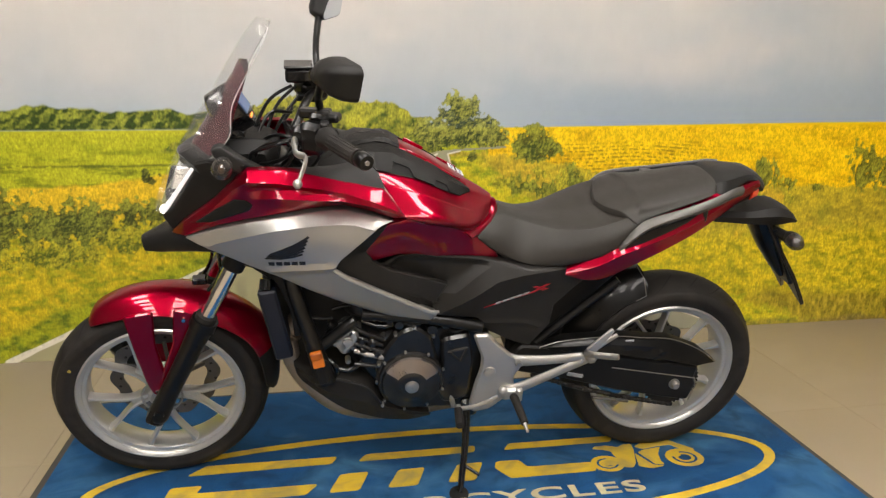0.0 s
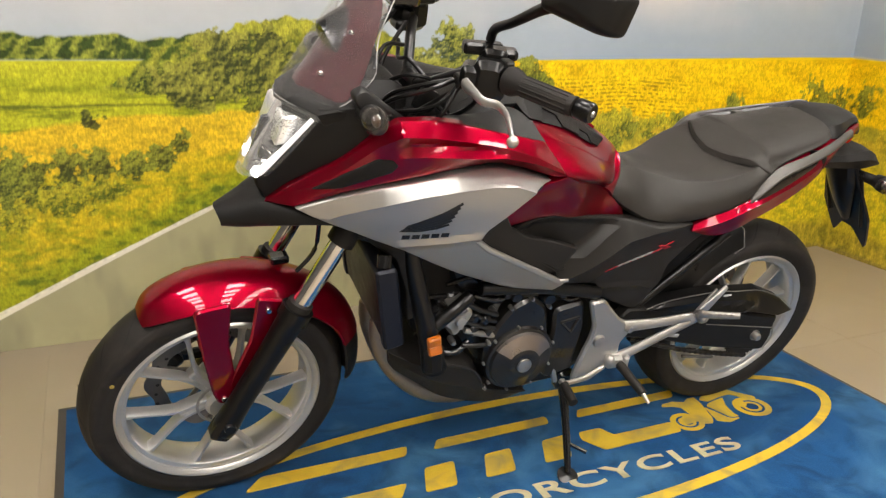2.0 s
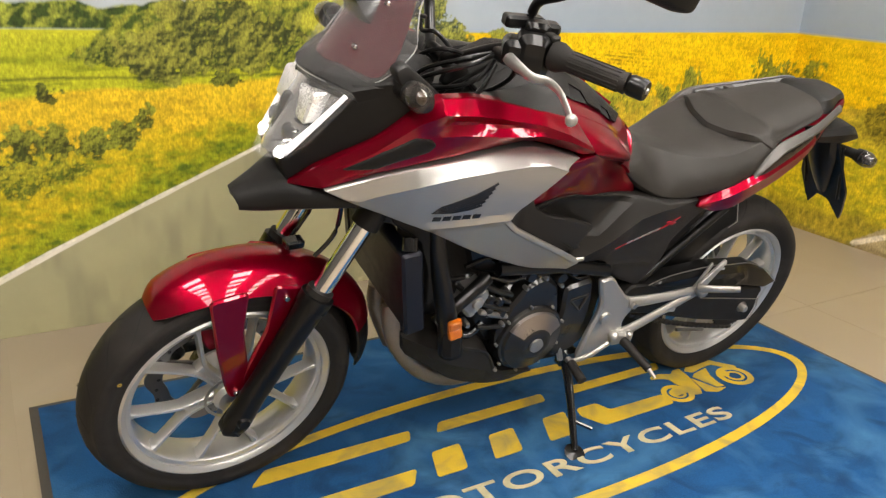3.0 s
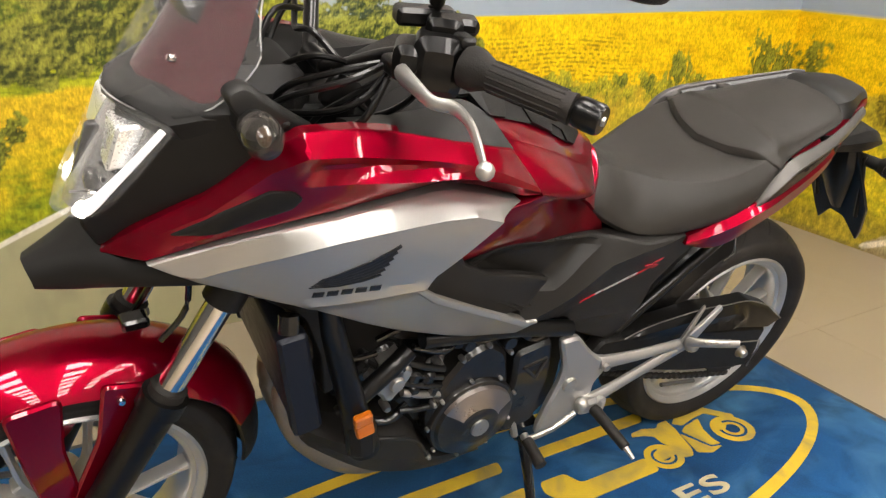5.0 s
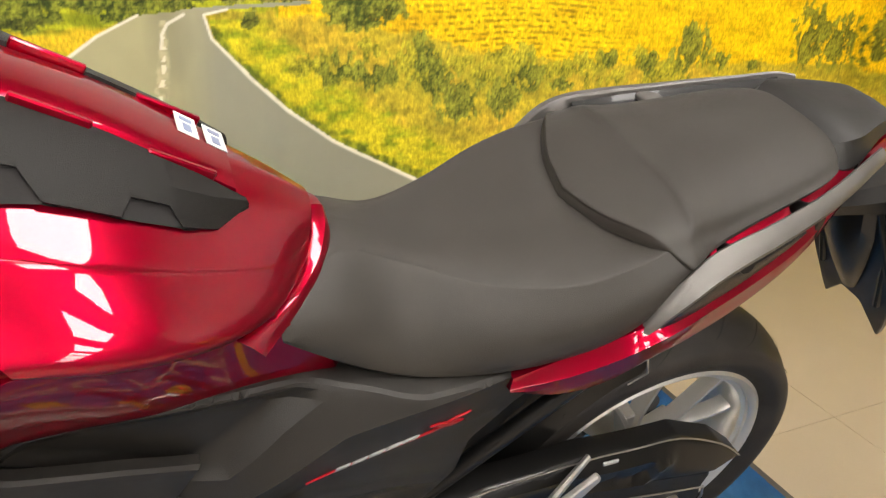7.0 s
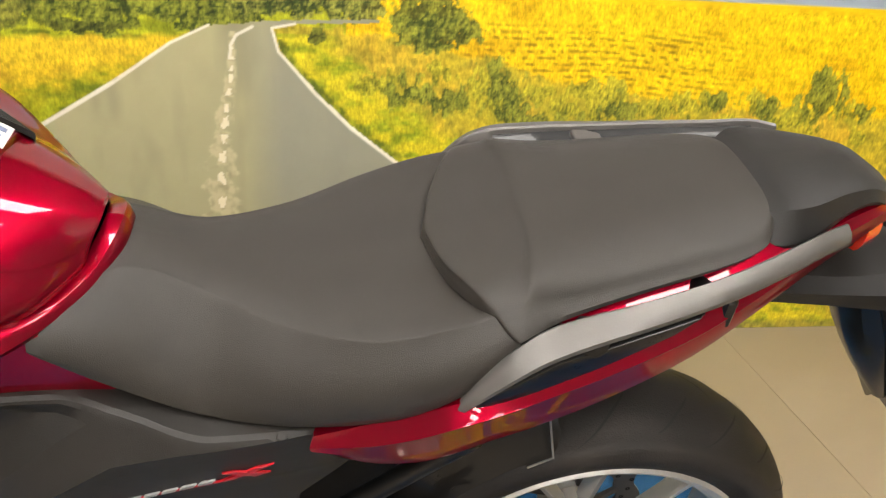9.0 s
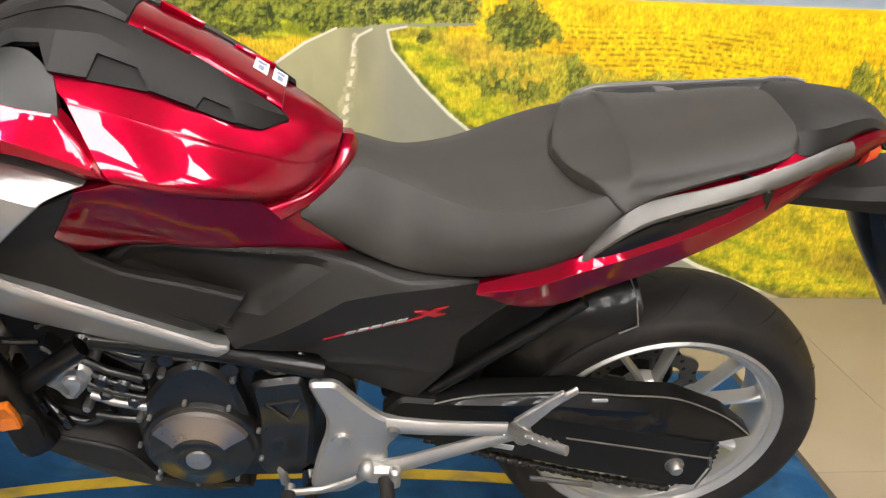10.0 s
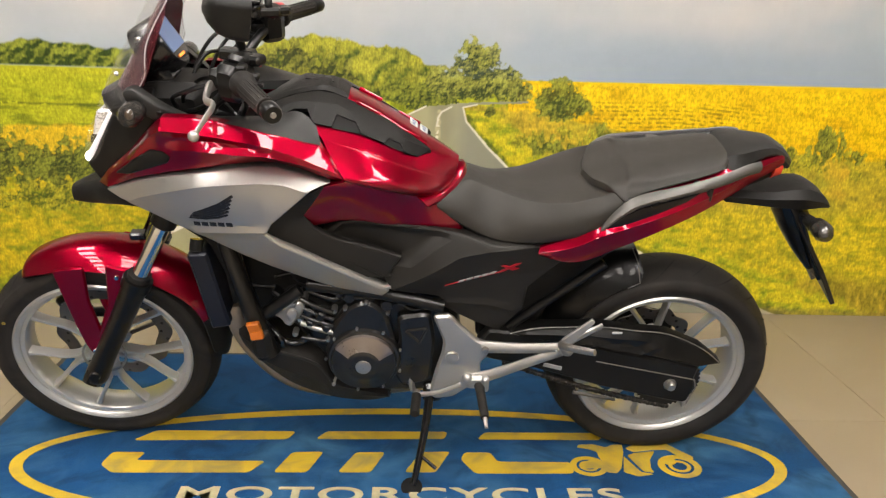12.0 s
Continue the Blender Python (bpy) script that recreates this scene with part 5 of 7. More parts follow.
cables = [
    [(0.465, -0.16, 1.09), (0.40, -0.15, 1.075), (0.35, -0.11, 1.04), (0.34, -0.06, 0.97)],
    [(0.455, -0.19, 1.08), (0.42, -0.20, 1.03), (0.38, -0.17, 1.0), (0.36, -0.10, 0.95)],
    [(0.48, -0.15, 1.07), (0.43, -0.13, 1.03), (0.40, -0.10, 0.99), (0.37, -0.08, 0.93)],
    [(0.43, 0.17, 1.14), (0.37, 0.13, 1.11), (0.33, 0.08, 1.03), (0.33, 0.03, 0.95)],
    [(0.44, 0.20, 1.13), (0.39, 0.16, 1.09), (0.36, 0.11, 1.02), (0.36, 0.06, 0.95)],
    [(0.45, 0.15, 1.12), (0.40, 0.12, 1.06), (0.37, 0.08, 1.0), (0.37, 0.04, 0.93)],
    [(0.44, -0.12, 1.03), (0.47, -0.13, 1.0), (0.48, -0.10, 0.97), (0.46, -0.05, 0.95)],
    [(0.46, -0.185, 1.10), (0.40, -0.20, 1.085), (0.345, -0.165, 1.055), (0.33, -0.10, 1.01)],
    [(0.47, -0.17, 1.09), (0.43, -0.185, 1.055), (0.39, -0.165, 1.03), (0.35, -0.09, 1.0)],
    [(0.45, -0.10, 1.065), (0.40, -0.09, 1.075), (0.36, -0.05, 1.05), (0.34, 0.0, 1.0)],
    [(0.43, 0.10, 1.09), (0.38, 0.06, 1.10), (0.35, 0.02, 1.06), (0.34, -0.02, 1.0)],
    [(0.45, -0.06, 1.05), (0.42, 0.0, 1.085), (0.41, 0.06, 1.075), (0.43, 0.13, 1.09)],
    [(0.49, -0.20, 1.09), (0.50, -0.18, 1.05), (0.48, -0.14, 1.01), (0.45, -0.08, 0.98)],
]
for c in cables:
    part("cable", tube(c, 0.0046, 8, smooth=7), SATINBLK, bar)

# side cowl: red upper, black inlet, silver lower, grey insert
# four lines along the red cowl, from its upper edge to its lower lip: x, z, y
RED_TOP = np.array([(0.118, 0.814, 0.075), (0.16, 0.864, 0.118), (0.235, 0.932, 0.170), (0.30, 1.002, 0.208), (0.335, 1.034, 0.228), (0.40, 1.034, 0.228), (0.45, 1.026, 0.225), (0.53, 1.007, 0.222), (0.62, 0.984, 0.219), (0.652, 0.976, 0.213), (0.70, 0.935, 0.215), (0.72, 0.92, 0.215)])
RED_FOLD = np.array([(0.118, 0.810, 0.078), (0.16, 0.852, 0.128), (0.235, 0.915, 0.185), (0.30, 0.985, 0.225), (0.335, 1.012, 0.250), (0.40, 1.008, 0.250), (0.455, 0.998, 0.246), (0.512, 0.988, 0.245), (0.56, 0.978, 0.246), (0.62, 0.958, 0.246), (0.70, 0.920, 0.240), (0.72, 0.913, 0.238)])
RED_KEEL = np.array([(0.118, 0.808, 0.079), (0.16, 0.84, 0.135), (0.235, 0.885, 0.190), (0.30, 0.945, 0.215), (0.335, 0.961, 0.226), (0.39, 0.965, 0.236), (0.483, 0.963, 0.249), (0.55, 0.962, 0.252), (0.62, 0.945, 0.249), (0.70, 0.914, 0.240), (0.72, 0.909, 0.238)])
RED_LIP = np.array([(0.118, 0.806, 0.08), (0.166, 0.834, 0.147), (0.25, 0.877, 0.185), (0.32, 0.901, 0.207), (0.395, 0.917, 0.217), (0.46, 0.929, 0.219), (0.53, 0.936, 0.214), (0.56, 0.935, 0.213), (0.61, 0.924, 0.218), (0.675, 0.905, 0.228), (0.72, 0.897, 0.228)])


def red_s(x, z):
    x, z = np.asarray(x, float), np.asarray(z, float)
    cz = [np.interp(x, q[:, 0], q[:, 1]) for q in (RED_LIP, RED_KEEL, RED_FOLD, RED_TOP)]
    cy = [np.interp(x, q[:, 0], q[:, 2]) for q in (RED_LIP, RED_KEEL, RED_FOLD, RED_TOP)]
    y = np.array(cy[0])
    for i in range(3):
        f = (z - cz[i]) / np.maximum(cz[i + 1] - cz[i], 0.004)
        part_y = cy[i] + (cy[i + 1] - cy[i]) * np.clip(f, 0, 1)
        if i == 1:
            part_y = part_y - 0.016 * np.clip(np.minimum((x - 0.325) / 0.04, (0.57 - x) / 0.12), 0, 1) * np.clip(1 - np.abs(2 * np.clip(f, 0, 1) - 1), 0, 1)
        y = np.where(f > 0, part_y, y)
    return y


def line_of(q, x0, x1):
    return [(float(a), float(b)) for a, b, _ in q if x0 <= a <= x1]


red = panel(line_of(RED_TOP, 0, 0.66) + [(0.680, 0.942), (0.706, 0.905)] + line_of(RED_LIP, 0.14, 0.69)[::-1], red_s, 0.0, 0.003, 0.02, 0.007, 0.003,
            [(line_of(RED_FOLD, 0.14, 0.70), 0.0004, 0.006), (line_of(RED_KEEL, 0.25, 0.70), 0.0004, 0.006)])
for w in (mir(red), red):
    rc = part("upper_side_cowl", w, RED, BIKE, "glossy red upper side cowl", sharp=16)
inlet = panel([(0.192, 0.874), (0.25, 0.924), (0.30, 0.959), (0.328, 0.958), (0.342, 0.944), (0.332, 0.928), (0.26, 0.897)], red_s, 0.004, 0.004, 0.012, 0.011, 0.005)
part("air_inlet", inlet, PLASTIC, rc, "black inlet insert")
silver_f = bowl([(0.171, 0.837, 0.158), (0.337, 0.905, 0.222), (0.505, 0.95, 0.262), (0.54, 0.957, 0.264), (0.685, 0.926, 0.256), (0.36, 0.875, 0.236), (0.52, 0.905, 0.278), (0.60, 0.868, 0.258), (0.469, 0.869, 0.266), (0.53, 0.785, 0.236), (0.38, 0.80, 0.225), (0.38, 0.742, 0.19), (0.52, 0.662, 0.188), (0.635, 0.605, 0.168), (0.75, 0.572, 0.152), (0.798, 0.592, 0.157), (0.65, 0.68, 0.20), (0.27, 0.79, 0.175)])
# the fold along the top of the silver cowl and the cowl's upper edge: x, z, y
FOLD = np.array([(0.166, 0.822, 0.150), (0.225, 0.820, 0.177), (0.25, 0.834, 0.190), (0.32, 0.863, 0.221), (0.39, 0.885, 0.240), (0.46, 0.899, 0.253), (0.53, 0.906, 0.257), (0.58, 0.903, 0.256), (0.625, 0.887, 0.254), (0.70, 0.84, 0.25)])
BROW = np.array([(0.166, 0.832, 0.150), (0.25, 0.873, 0.187), (0.32, 0.896, 0.209), (0.395, 0.911, 0.219), (0.46, 0.923, 0.222), (0.53, 0.929, 0.217), (0.56, 0.928, 0.216), (0.61, 0.917, 0.221), (0.675, 0.898, 0.227), (0.70, 0.89, 0.227)])
TOPC = [(float(a), float(b)) for a, b, _ in FOLD[:-1]]


def silver_s(x, z):
    x, z = np.asarray(x, float), np.asarray(z, float)
    fz, fy = np.interp(x, FOLD[:, 0], FOLD[:, 1]), np.interp(x, FOLD[:, 0], FOLD[:, 2])
    bz, by = np.interp(x, BROW[:, 0], BROW[:, 1]), np.interp(x, BROW[:, 0], BROW[:, 2])
    up = np.clip((z - fz) / np.maximum(bz - fz, 0.008), 0, 1.6)
    base = silver_f(x, z) - silver_f(x, fz)
    return np.where(z > fz, fy + (by - fy) * up, fy + base)


silv = panel([(0.166, 0.833), (0.25, 0.872), (0.32, 0.895), (0.395, 0.910), (0.46, 0.922), (0.53, 0.928), (0.56, 0.927), (0.61, 0.916), (0.675, 0.898), (0.632, 0.886), (0.60, 0.855), (0.545, 0.80), (0.527, 0.765), (0.56, 0.738), (0.67, 0.672), (0.80, 0.598), (0.778, 0.568), (0.745, 0.566), (0.635, 0.605), (0.52, 0.662), (0.38, 0.742), (0.27, 0.79)], silver_s, 0.004, 0.003, 0.03, 0.009, 0.003,
             [(TOPC, 0.0006, 0.006), ([(0.37, 0.757), (0.47, 0.772), (0.527, 0.778)], 0.006, 0.017)])
sc = part("lower_side_cowl", silv, SILVER, BIKE, "satin silver lower side cowl with a dark emblem", sharp=13)
part("lower_side_cowl", mir(silv), SILVER, BIKE, "satin silver lower side cowl")


for m in (lambda q: q, mir):
    edge = [(x, -float(silver_s(x, z)) - 0.003, z) for x, z in ((0.522, 0.774), (0.56, 0.741), (0.61, 0.711), (0.67, 0.676), (0.72, 0.647), (0.768, 0.617), (0.782, 0.610), (0.803, 0.614))]
    part("cowl_edge", m(tube(edge, [0.006, 0.0075, 0.0075, 0.0075, 0.0075, 0.0075, 0.0065, 0.004], 8, 0.8)), SILVER, sc, "bright bevelled edge")


def decal(poly, field, lift, material, parent, name, label=""):
    vf = panel(poly, field, lift, 0.0008, 0.002, 0.005, 0.0)
    return part(name, vf, material, parent, label)


for k in range(6):
    u = k / 5
    lo = [(0.361 + 0.012 * u, 0.797 + 0.016 * u), (0.400 - 0.004 * u, 0.799 + 0.022 * u), (0.432 + 0.006 * u, 0.8070 + 0.036 * u), (0.454 + 0.018 * u, 0.818 + 0.052 * u),
          (0.4515 + 0.017 * u, 0.8225 + 0.0525 * u), (0.4285 + 0.006 * u, 0.8118 + 0.0375 * u), (0.398 - 0.004 * u, 0.8032 + 0.0235 * u), (0.3595 + 0.013 * u, 0.7990 + 0.0165 * u)]
    decal(lo, silver_s, 0.0056, DECALBLK, sc, "emblem_stripe", "dark blue-black emblem stripe")
for k in range(5):
    decal([(0.368 + 0.019 * k, 0.776 + 0.0022 * k), (0.383 + 0.019 * k, 0.777 + 0.0022 * k), (0.383 + 0.019 * k, 0.7885 + 0.0022 * k), (0.368 + 0.019 * k, 0.7875 + 0.0022 * k)], silver_s, 0.0056, DECALBLK, sc, "mark_bar")

SLIM = 0.0
# tank: grey insert, red cover, black shoulder trims with notches, red lid, faceted nose
ins = sheet_of([[(0.40, -0.196, 1.036), (0.45, -0.197, 1.031), (0.53, -0.196, 1.012), (0.62, -0.193, 0.988), (0.655, -0.186, 0.980)], [(0.41, -0.15, 1.026), (0.45, -0.155, 1.026), (0.53, -0.158, 1.019), (0.605, -0.152, 1.010), (0.650, -0.166, 0.990)], [(0.42, -0.10, 1.005), (0.45, -0.115, 1.012), (0.53, -0.116, 1.016), (0.60, -0.112, 1.026), (0.642, -0.142, 1.006)]], 4, 2, 0.02)
for w in (ins, mir(ins)):
    part("cowl_insert", w, GREYPL, BIKE, "dark grey textured insert")


tank_rows = [
    [(0.66, 0, 1.030), (0.72, 0, 1.022), (0.79, 0, 0.985), (0.86, 0, 0.943), (0.92, 0, 0.910), (0.957, 0, 0.884)],
    [(0.66, -0.045, 1.025), (0.72, -0.046, 1.013), (0.79, -0.047, 0.976), (0.86, -0.046, 0.933), (0.918, -0.034, 0.902), (0.956, -0.016, 0.881)],
    [(0.65, -0.09, 1.015), (0.715, -0.085, 0.996), (0.785, -0.08, 0.963), (0.855, -0.07, 0.925), (0.915, -0.05, 0.896), (0.954, -0.025, 0.877)],
    [(0.636, -0.138, 1.006), (0.70, -0.122, 0.985), (0.77, -0.11, 0.957), (0.845, -0.09, 0.917), (0.912, -0.068, 0.886), (0.951, -0.035, 0.871)],
    [(0.652, -0.153, 0.984), (0.722, -0.150, 0.962), (0.788, -0.139, 0.934), (0.853, -0.113, 0.899), (0.911, -0.083, 0.872), (0.948, -0.043, 0.863)],
    [(0.657, -0.158, 0.977), (0.727, -0.157, 0.955), (0.792, -0.146, 0.927), (0.856, -0.118, 0.893), (0.911, -0.087, 0.867), (0.947, -0.045, 0.860)],
    [(0.69, -0.200, 0.934), (0.757, -0.203, 0.917), (0.815, -0.188, 0.896), (0.868, -0.150, 0.866), (0.911, -0.104, 0.848), (0.945, -0.053, 0.852)],
    [(0.706, -0.213, 0.913), (0.767, -0.209, 0.898), (0.822, -0.186, 0.877), (0.874, -0.141, 0.847), (0.911, -0.101, 0.837), (0.943, -0.055, 0.846)],
    [(0.706, -0.20, 0.905), (0.767, -0.196, 0.888), (0.822, -0.172, 0.868), (0.874, -0.128, 0.838), (0.909, -0.092, 0.83), (0.938, -0.05, 0.838)],
]
tank = part("tank_cover", sheet_of(tank_rows, 5, 4, 0.006, True), RED, BIKE, "glossy candy red tank cover")
lid = part("tank_lid", sheet_of([[(0.70, 0, 1.039), (0.773, 0, 1.003), (0.83, 0, 0.968), (0.88, 0, 0.936)], [(0.699, -0.036, 1.035), (0.773, -0.036, 0.999), (0.83, -0.037, 0.964), (0.88, -0.038, 0.931)], [(0.698, -0.043, 1.028), (0.773, -0.043, 0.991), (0.83, -0.044, 0.956), (0.88, -0.044, 0.924)]], 4, 2, 0.008, True), RED, tank, "red luggage lid")
# raised red boxes stand in for the brighter faces of the lid's recesses
for x0, z0 in ((0.745, 1.0085), (0.835, 0.9535)):
    for s in (-1, 1):
        part("lid_recess_face", xf(box((0, 0, 0), (0.060, 0.006, 0.013), 0.0015), Matrix.Translation((x0, s * 0.0465, z0 + 0.003)) @ Matrix.Rotation(radians(28), 4, "Y")), RED, lid)
IN = [(0.495, -0.05, 1.0), (0.55, -0.05, 1.03), (0.60, -0.05, 1.047), (0.65, -0.0465, 1.053), (0.70, -0.0455, 1.036), (0.773, -0.0455, 0.999), (0.83, -0.047, 0.963), (0.886, -0.054, 0.925)]
CR = [(0.495, -0.095, 0.985), (0.543, -0.095, 1.022), (0.59, -0.098, 1.043), (0.625, -0.093, 1.042), (0.68, -0.087, 1.036), (0.725, -0.085, 1.011), (0.79, -0.08, 0.976), (0.849, -0.073, 0.944), (0.888, -0.056, 0.922)]
LO = [(0.495, -0.12, 0.965), (0.53, -0.122, 1.0), (0.56, -0.115, 1.018), (0.592, -0.106, 1.030), (0.619, -0.105, 1.030), (0.628, -0.125, 1.018), (0.636, -0.141, 1.012), (0.673, -0.130, 1.001), (0.735, -0.115, 0.981), (0.785, -0.109, 0.957), (0.829, -0.098, 0.933), (0.858, -0.085, 0.917), (0.889, -0.056, 0.918)]
EDGE = [(q[0], 1.0) for q in LO[:8]] + [(0.681, 0.42), (0.722, 0.42), (0.735, 1.0), (0.76, 1.0), (0.785, 1.0), (0.793, 0.5), (0.821, 0.5), (0.829, 1.0), (0.858, 1.0), (0.875, 1.0), (0.889, 1.0)]


def on_line(line, x):
    return np.array([float(np.interp(x, [q[0] for q in line], [q[k] for q in line])) for k in range(3)])


def trim_row(f):
    return [tuple(on_line(CR, x) + f * k * (on_line(LO, x) - on_line(CR, x))) for x, k in EDGE]


trim_rows = [[tuple(on_line(IN, x)) for x, k in EDGE], trim_row(0.0), trim_row(1.0), [(q[0], q[1] + 0.005, q[2] - 0.005) for q in trim_row(1.0)]]
trim = sheet_of(trim_rows, 1, 1, 0.006)


def trim_gap(x0, x1, f):
    """A dark strip just under the trim, behind a notch: painted shade of the hollow."""
    rows = [[tuple(on_line(CR, x) + k * (on_line(LO, x) - on_line(CR, x)) + np.array((0, 0.0028, -0.0028))) for x in np.linspace(x0, x1, 4)] for k in (f, 1.03)]
    return sheet_of(rows, 1, 1, 0.002)


slot1, slot2 = trim_gap(0.672, 0.736, 0.3), trim_gap(0.784, 0.830, 0.4)
for m in (lambda q: q, mir):
    tr = part("tank_trim", m(trim), PLASTIC, BIKE, "matt black shoulder trim with notches", sharp=20)
    for sl in (slot1, slot2):
        part("slot_shade", m(sl), CUTSHADE, tr)
nose = part("tank_nose", sheet_of([[(0.495, 0, 1.008), (0.55, 0, 1.036), (0.60, 0, 1.052), (0.66, 0, 1.062), (0.702, 0, 1.041)], [(0.495, -0.03, 1.006), (0.55, -0.032, 1.034), (0.60, -0.033, 1.052), (0.66, -0.034, 1.060), (0.702, -0.036, 1.039)], [(0.495, -0.0505, 1.0), (0.55, -0.0505, 1.03), (0.60, -0.0505, 1.047), (0.65, -0.047, 1.053), (0.70, -0.046, 1.036)]], 3, 1, 0.02, True), PLASTIC, BIKE, "matt black tank nose cover", sharp=10)
part("nose_vent", ([(0.598, 0.028, 1.0535), (0.655, 0.026, 1.0625), (0.668, -0.012, 1.0612), (0.640, -0.004, 1.0605), (0.598, 0.028, 1.049), (0.655, 0.026, 1.058), (0.668, -0.012, 1.056), (0.640, -0.004, 1.056)], [(0, 1, 2, 3), (4, 5, 6, 7), (0, 1, 5, 4), (1, 2, 6, 5), (2, 3, 7, 6), (3, 0, 4, 7)]), DECALBLK, nose)
part("tank_inner", solid([[(0.40, 0, 0.95), (0.40, -0.10, 0.93), (0.40, -0.15, 0.85), (0.40, -0.14, 0.70), (0.40, 0, 0.66)], [(0.62, 0, 0.99), (0.62, -0.09, 0.985), (0.62, -0.135, 0.88), (0.62, -0.09, 0.68), (0.62, 0, 0.62)],
                          [(0.92, 0, 0.84), (0.92, -0.07, 0.82), (0.92, -0.09, 0.78), (0.92, -0.09, 0.62), (0.92, 0, 0.6)]]), SATINBLK, BIKE)
part("tank_collar", sheet_of([[(0.86, -0.142, 0.842), (0.905, -0.098, 0.834), (0.935, -0.058, 0.842), (0.952, -0.025, 0.862), (0.957, 0, 0.87)], [(0.872, -0.146, 0.835), (0.915, -0.104, 0.832), (0.951, -0.063, 0.846), (0.968, -0.028, 0.863), (0.972, 0, 0.868)], [(0.885, -0.148, 0.822), (0.918, -0.108, 0.822), (0.955, -0.067, 0.835), (0.974, -0.03, 0.848), (0.978, 0, 0.852)]], 5, 3, 0.006), RED, tank, "dark red rim behind the tank")
part("tank_collar", mir(sheet_of([[(0.86, -0.142, 0.842), (0.905, -0.098, 0.834), (0.935, -0.058, 0.842), (0.952, -0.025, 0.862), (0.957, 0, 0.87)], [(0.872, -0.146, 0.835), (0.915, -0.104, 0.832), (0.951, -0.063, 0.846), (0.968, -0.028, 0.863), (0.972, 0, 0.868)], [(0.885, -0.148, 0.822), (0.918, -0.108, 0.822), (0.955, -0.067, 0.835), (0.974, -0.03, 0.848), (0.978, 0, 0.852)]], 5, 3, 0.006)), RED, tank, "dark red rim behind the tank")
for k in (0, 1):
    sx = 0.848 + 0.024 * k
    sz = float(np.interp(sx, [0.83, 0.88], [0.968, 0.936])) + 0.001
    m = Matrix.Translation((sx, 0.018, sz)) @ Matrix.Rotation(radians(32.6), 4, "Y")
    st = part("warning_label", xf(box((0, 0, 0), (0.021, 0.034, 0.0012), 0.0004), m), LABELW, lid, "small white warning label")
    part("print_mark", xf(cat(box((0, -0.006, 0.0008), (0.008, 0.012, 0.0008), 0.0002), box((0, 0.008, 0.0008), (0.012, 0.006, 0.0008), 0.0002)), m), PRINTBLUE, st)

SLIM = 0.0244
# mid panels
mid_f = plate_spline([(0.64, 0.87, 0.222), (0.70, 0.885, 0.228), (0.86, 0.858, 0.156), (0.915, 0.838, 0.132), (0.975, 0.745, 0.120), (0.72, 0.775, 0.176), (0.55, 0.76, 0.178), (0.80, 0.82, 0.182)])
midp = panel([(0.592, 0.780), (0.618, 0.836), (0.662, 0.892), (0.71, 0.905), (0.80, 0.885), (0.885, 0.845), (0.907, 0.828), (0.945, 0.785), (0.974, 0.730), (0.85, 0.750), (0.74, 0.780), (0.69, 0.782), (0.625, 0.764)], mid_f, 0.0, 0.005, 0.02, 0.011, 0.005)
for w in (midp, mir(midp)):
    part("middle_cowl", w, RED, BIKE, "dark glossy red middle side panel")
chan_f = plate_spline([(0.523, 0.767, 0.218), (0.575, 0.848, 0.232), (0.655, 0.875, 0.228), (0.596, 0.79, 0.192), (0.628, 0.762, 0.188), (0.677, 0.733, 0.184), (0.828, 0.68, 0.166), (0.797, 0.637, 0.164), (0.70, 0.66, 0.176), (0.60, 0.70, 0.19)])
chan = panel([(0.512, 0.765), (0.57, 0.85), (0.662, 0.888), (0.61, 0.80), (0.63, 0.766), (0.677, 0.738), (0.76, 0.712), (0.828, 0.684), (0.797, 0.630), (0.74, 0.622), (0.62, 0.69), (0.55, 0.73)], chan_f, 0.0, 0.005, 0.012, 0.011, 0.004)
for w in (chan, mir(chan)):
    part("cowl_channel", w, LITPL, BIKE, "matt black channel behind the silver cowl", sharp=20)
side_f = plate_spline([(0.60, 0.745, 0.192), (0.72, 0.772, 0.206), (0.96, 0.76, 0.165), (1.02, 0.725, 0.175), (1.15, 0.72, 0.165), (1.29, 0.665, 0.14), (1.13, 0.575, 0.155), (1.105, 0.66, 0.168), (0.80, 0.59, 0.16), (0.93, 0.53, 0.152), (1.07, 0.455, 0.145), (0.85, 0.68, 0.185), (0.70, 0.66, 0.165)])
SUNK = [(0.69, 0.772), (0.735, 0.778), (0.85, 0.755), (0.958, 0.732), (0.905, 0.698), (0.85, 0.654), (0.80, 0.652), (0.72, 0.70), (0.662, 0.738)]
BEND = [(0.60, 0.56), (0.80, 0.585), (0.88, 0.634), (0.92, 0.659), (0.965, 0.689), (1.03, 0.707), (1.15, 0.720), (1.3, 0.73)]
side_s = creased(sunk(side_f, SUNK, 0.010, 0.6), BEND, 0.42, 0.22)
side = panel([(0.64, 0.738), (0.69, 0.779), (0.738, 0.785), (0.85, 0.760), (0.965, 0.738), (1.0, 0.732), (1.05, 0.72), (1.15, 0.722), (1.175, 0.694), (1.225, 0.678), (1.20, 0.655), (1.135, 0.59), (1.13, 0.525), (1.075, 0.45), (1.0, 0.485), (0.935, 0.522), (0.925, 0.557), (0.80, 0.588), (0.775, 0.64), (0.715, 0.69)], side_s, 0.0, 0.005, 0.03, 0.008, 0.008,
             [(SUNK + SUNK[:1], 0.0006, 0.006), (BEND[1:7], 0.0006, 0.006), ([(0.80, 0.586), (0.93, 0.545), (1.05, 0.54), (1.10, 0.52)], 0.004, 0.015)])
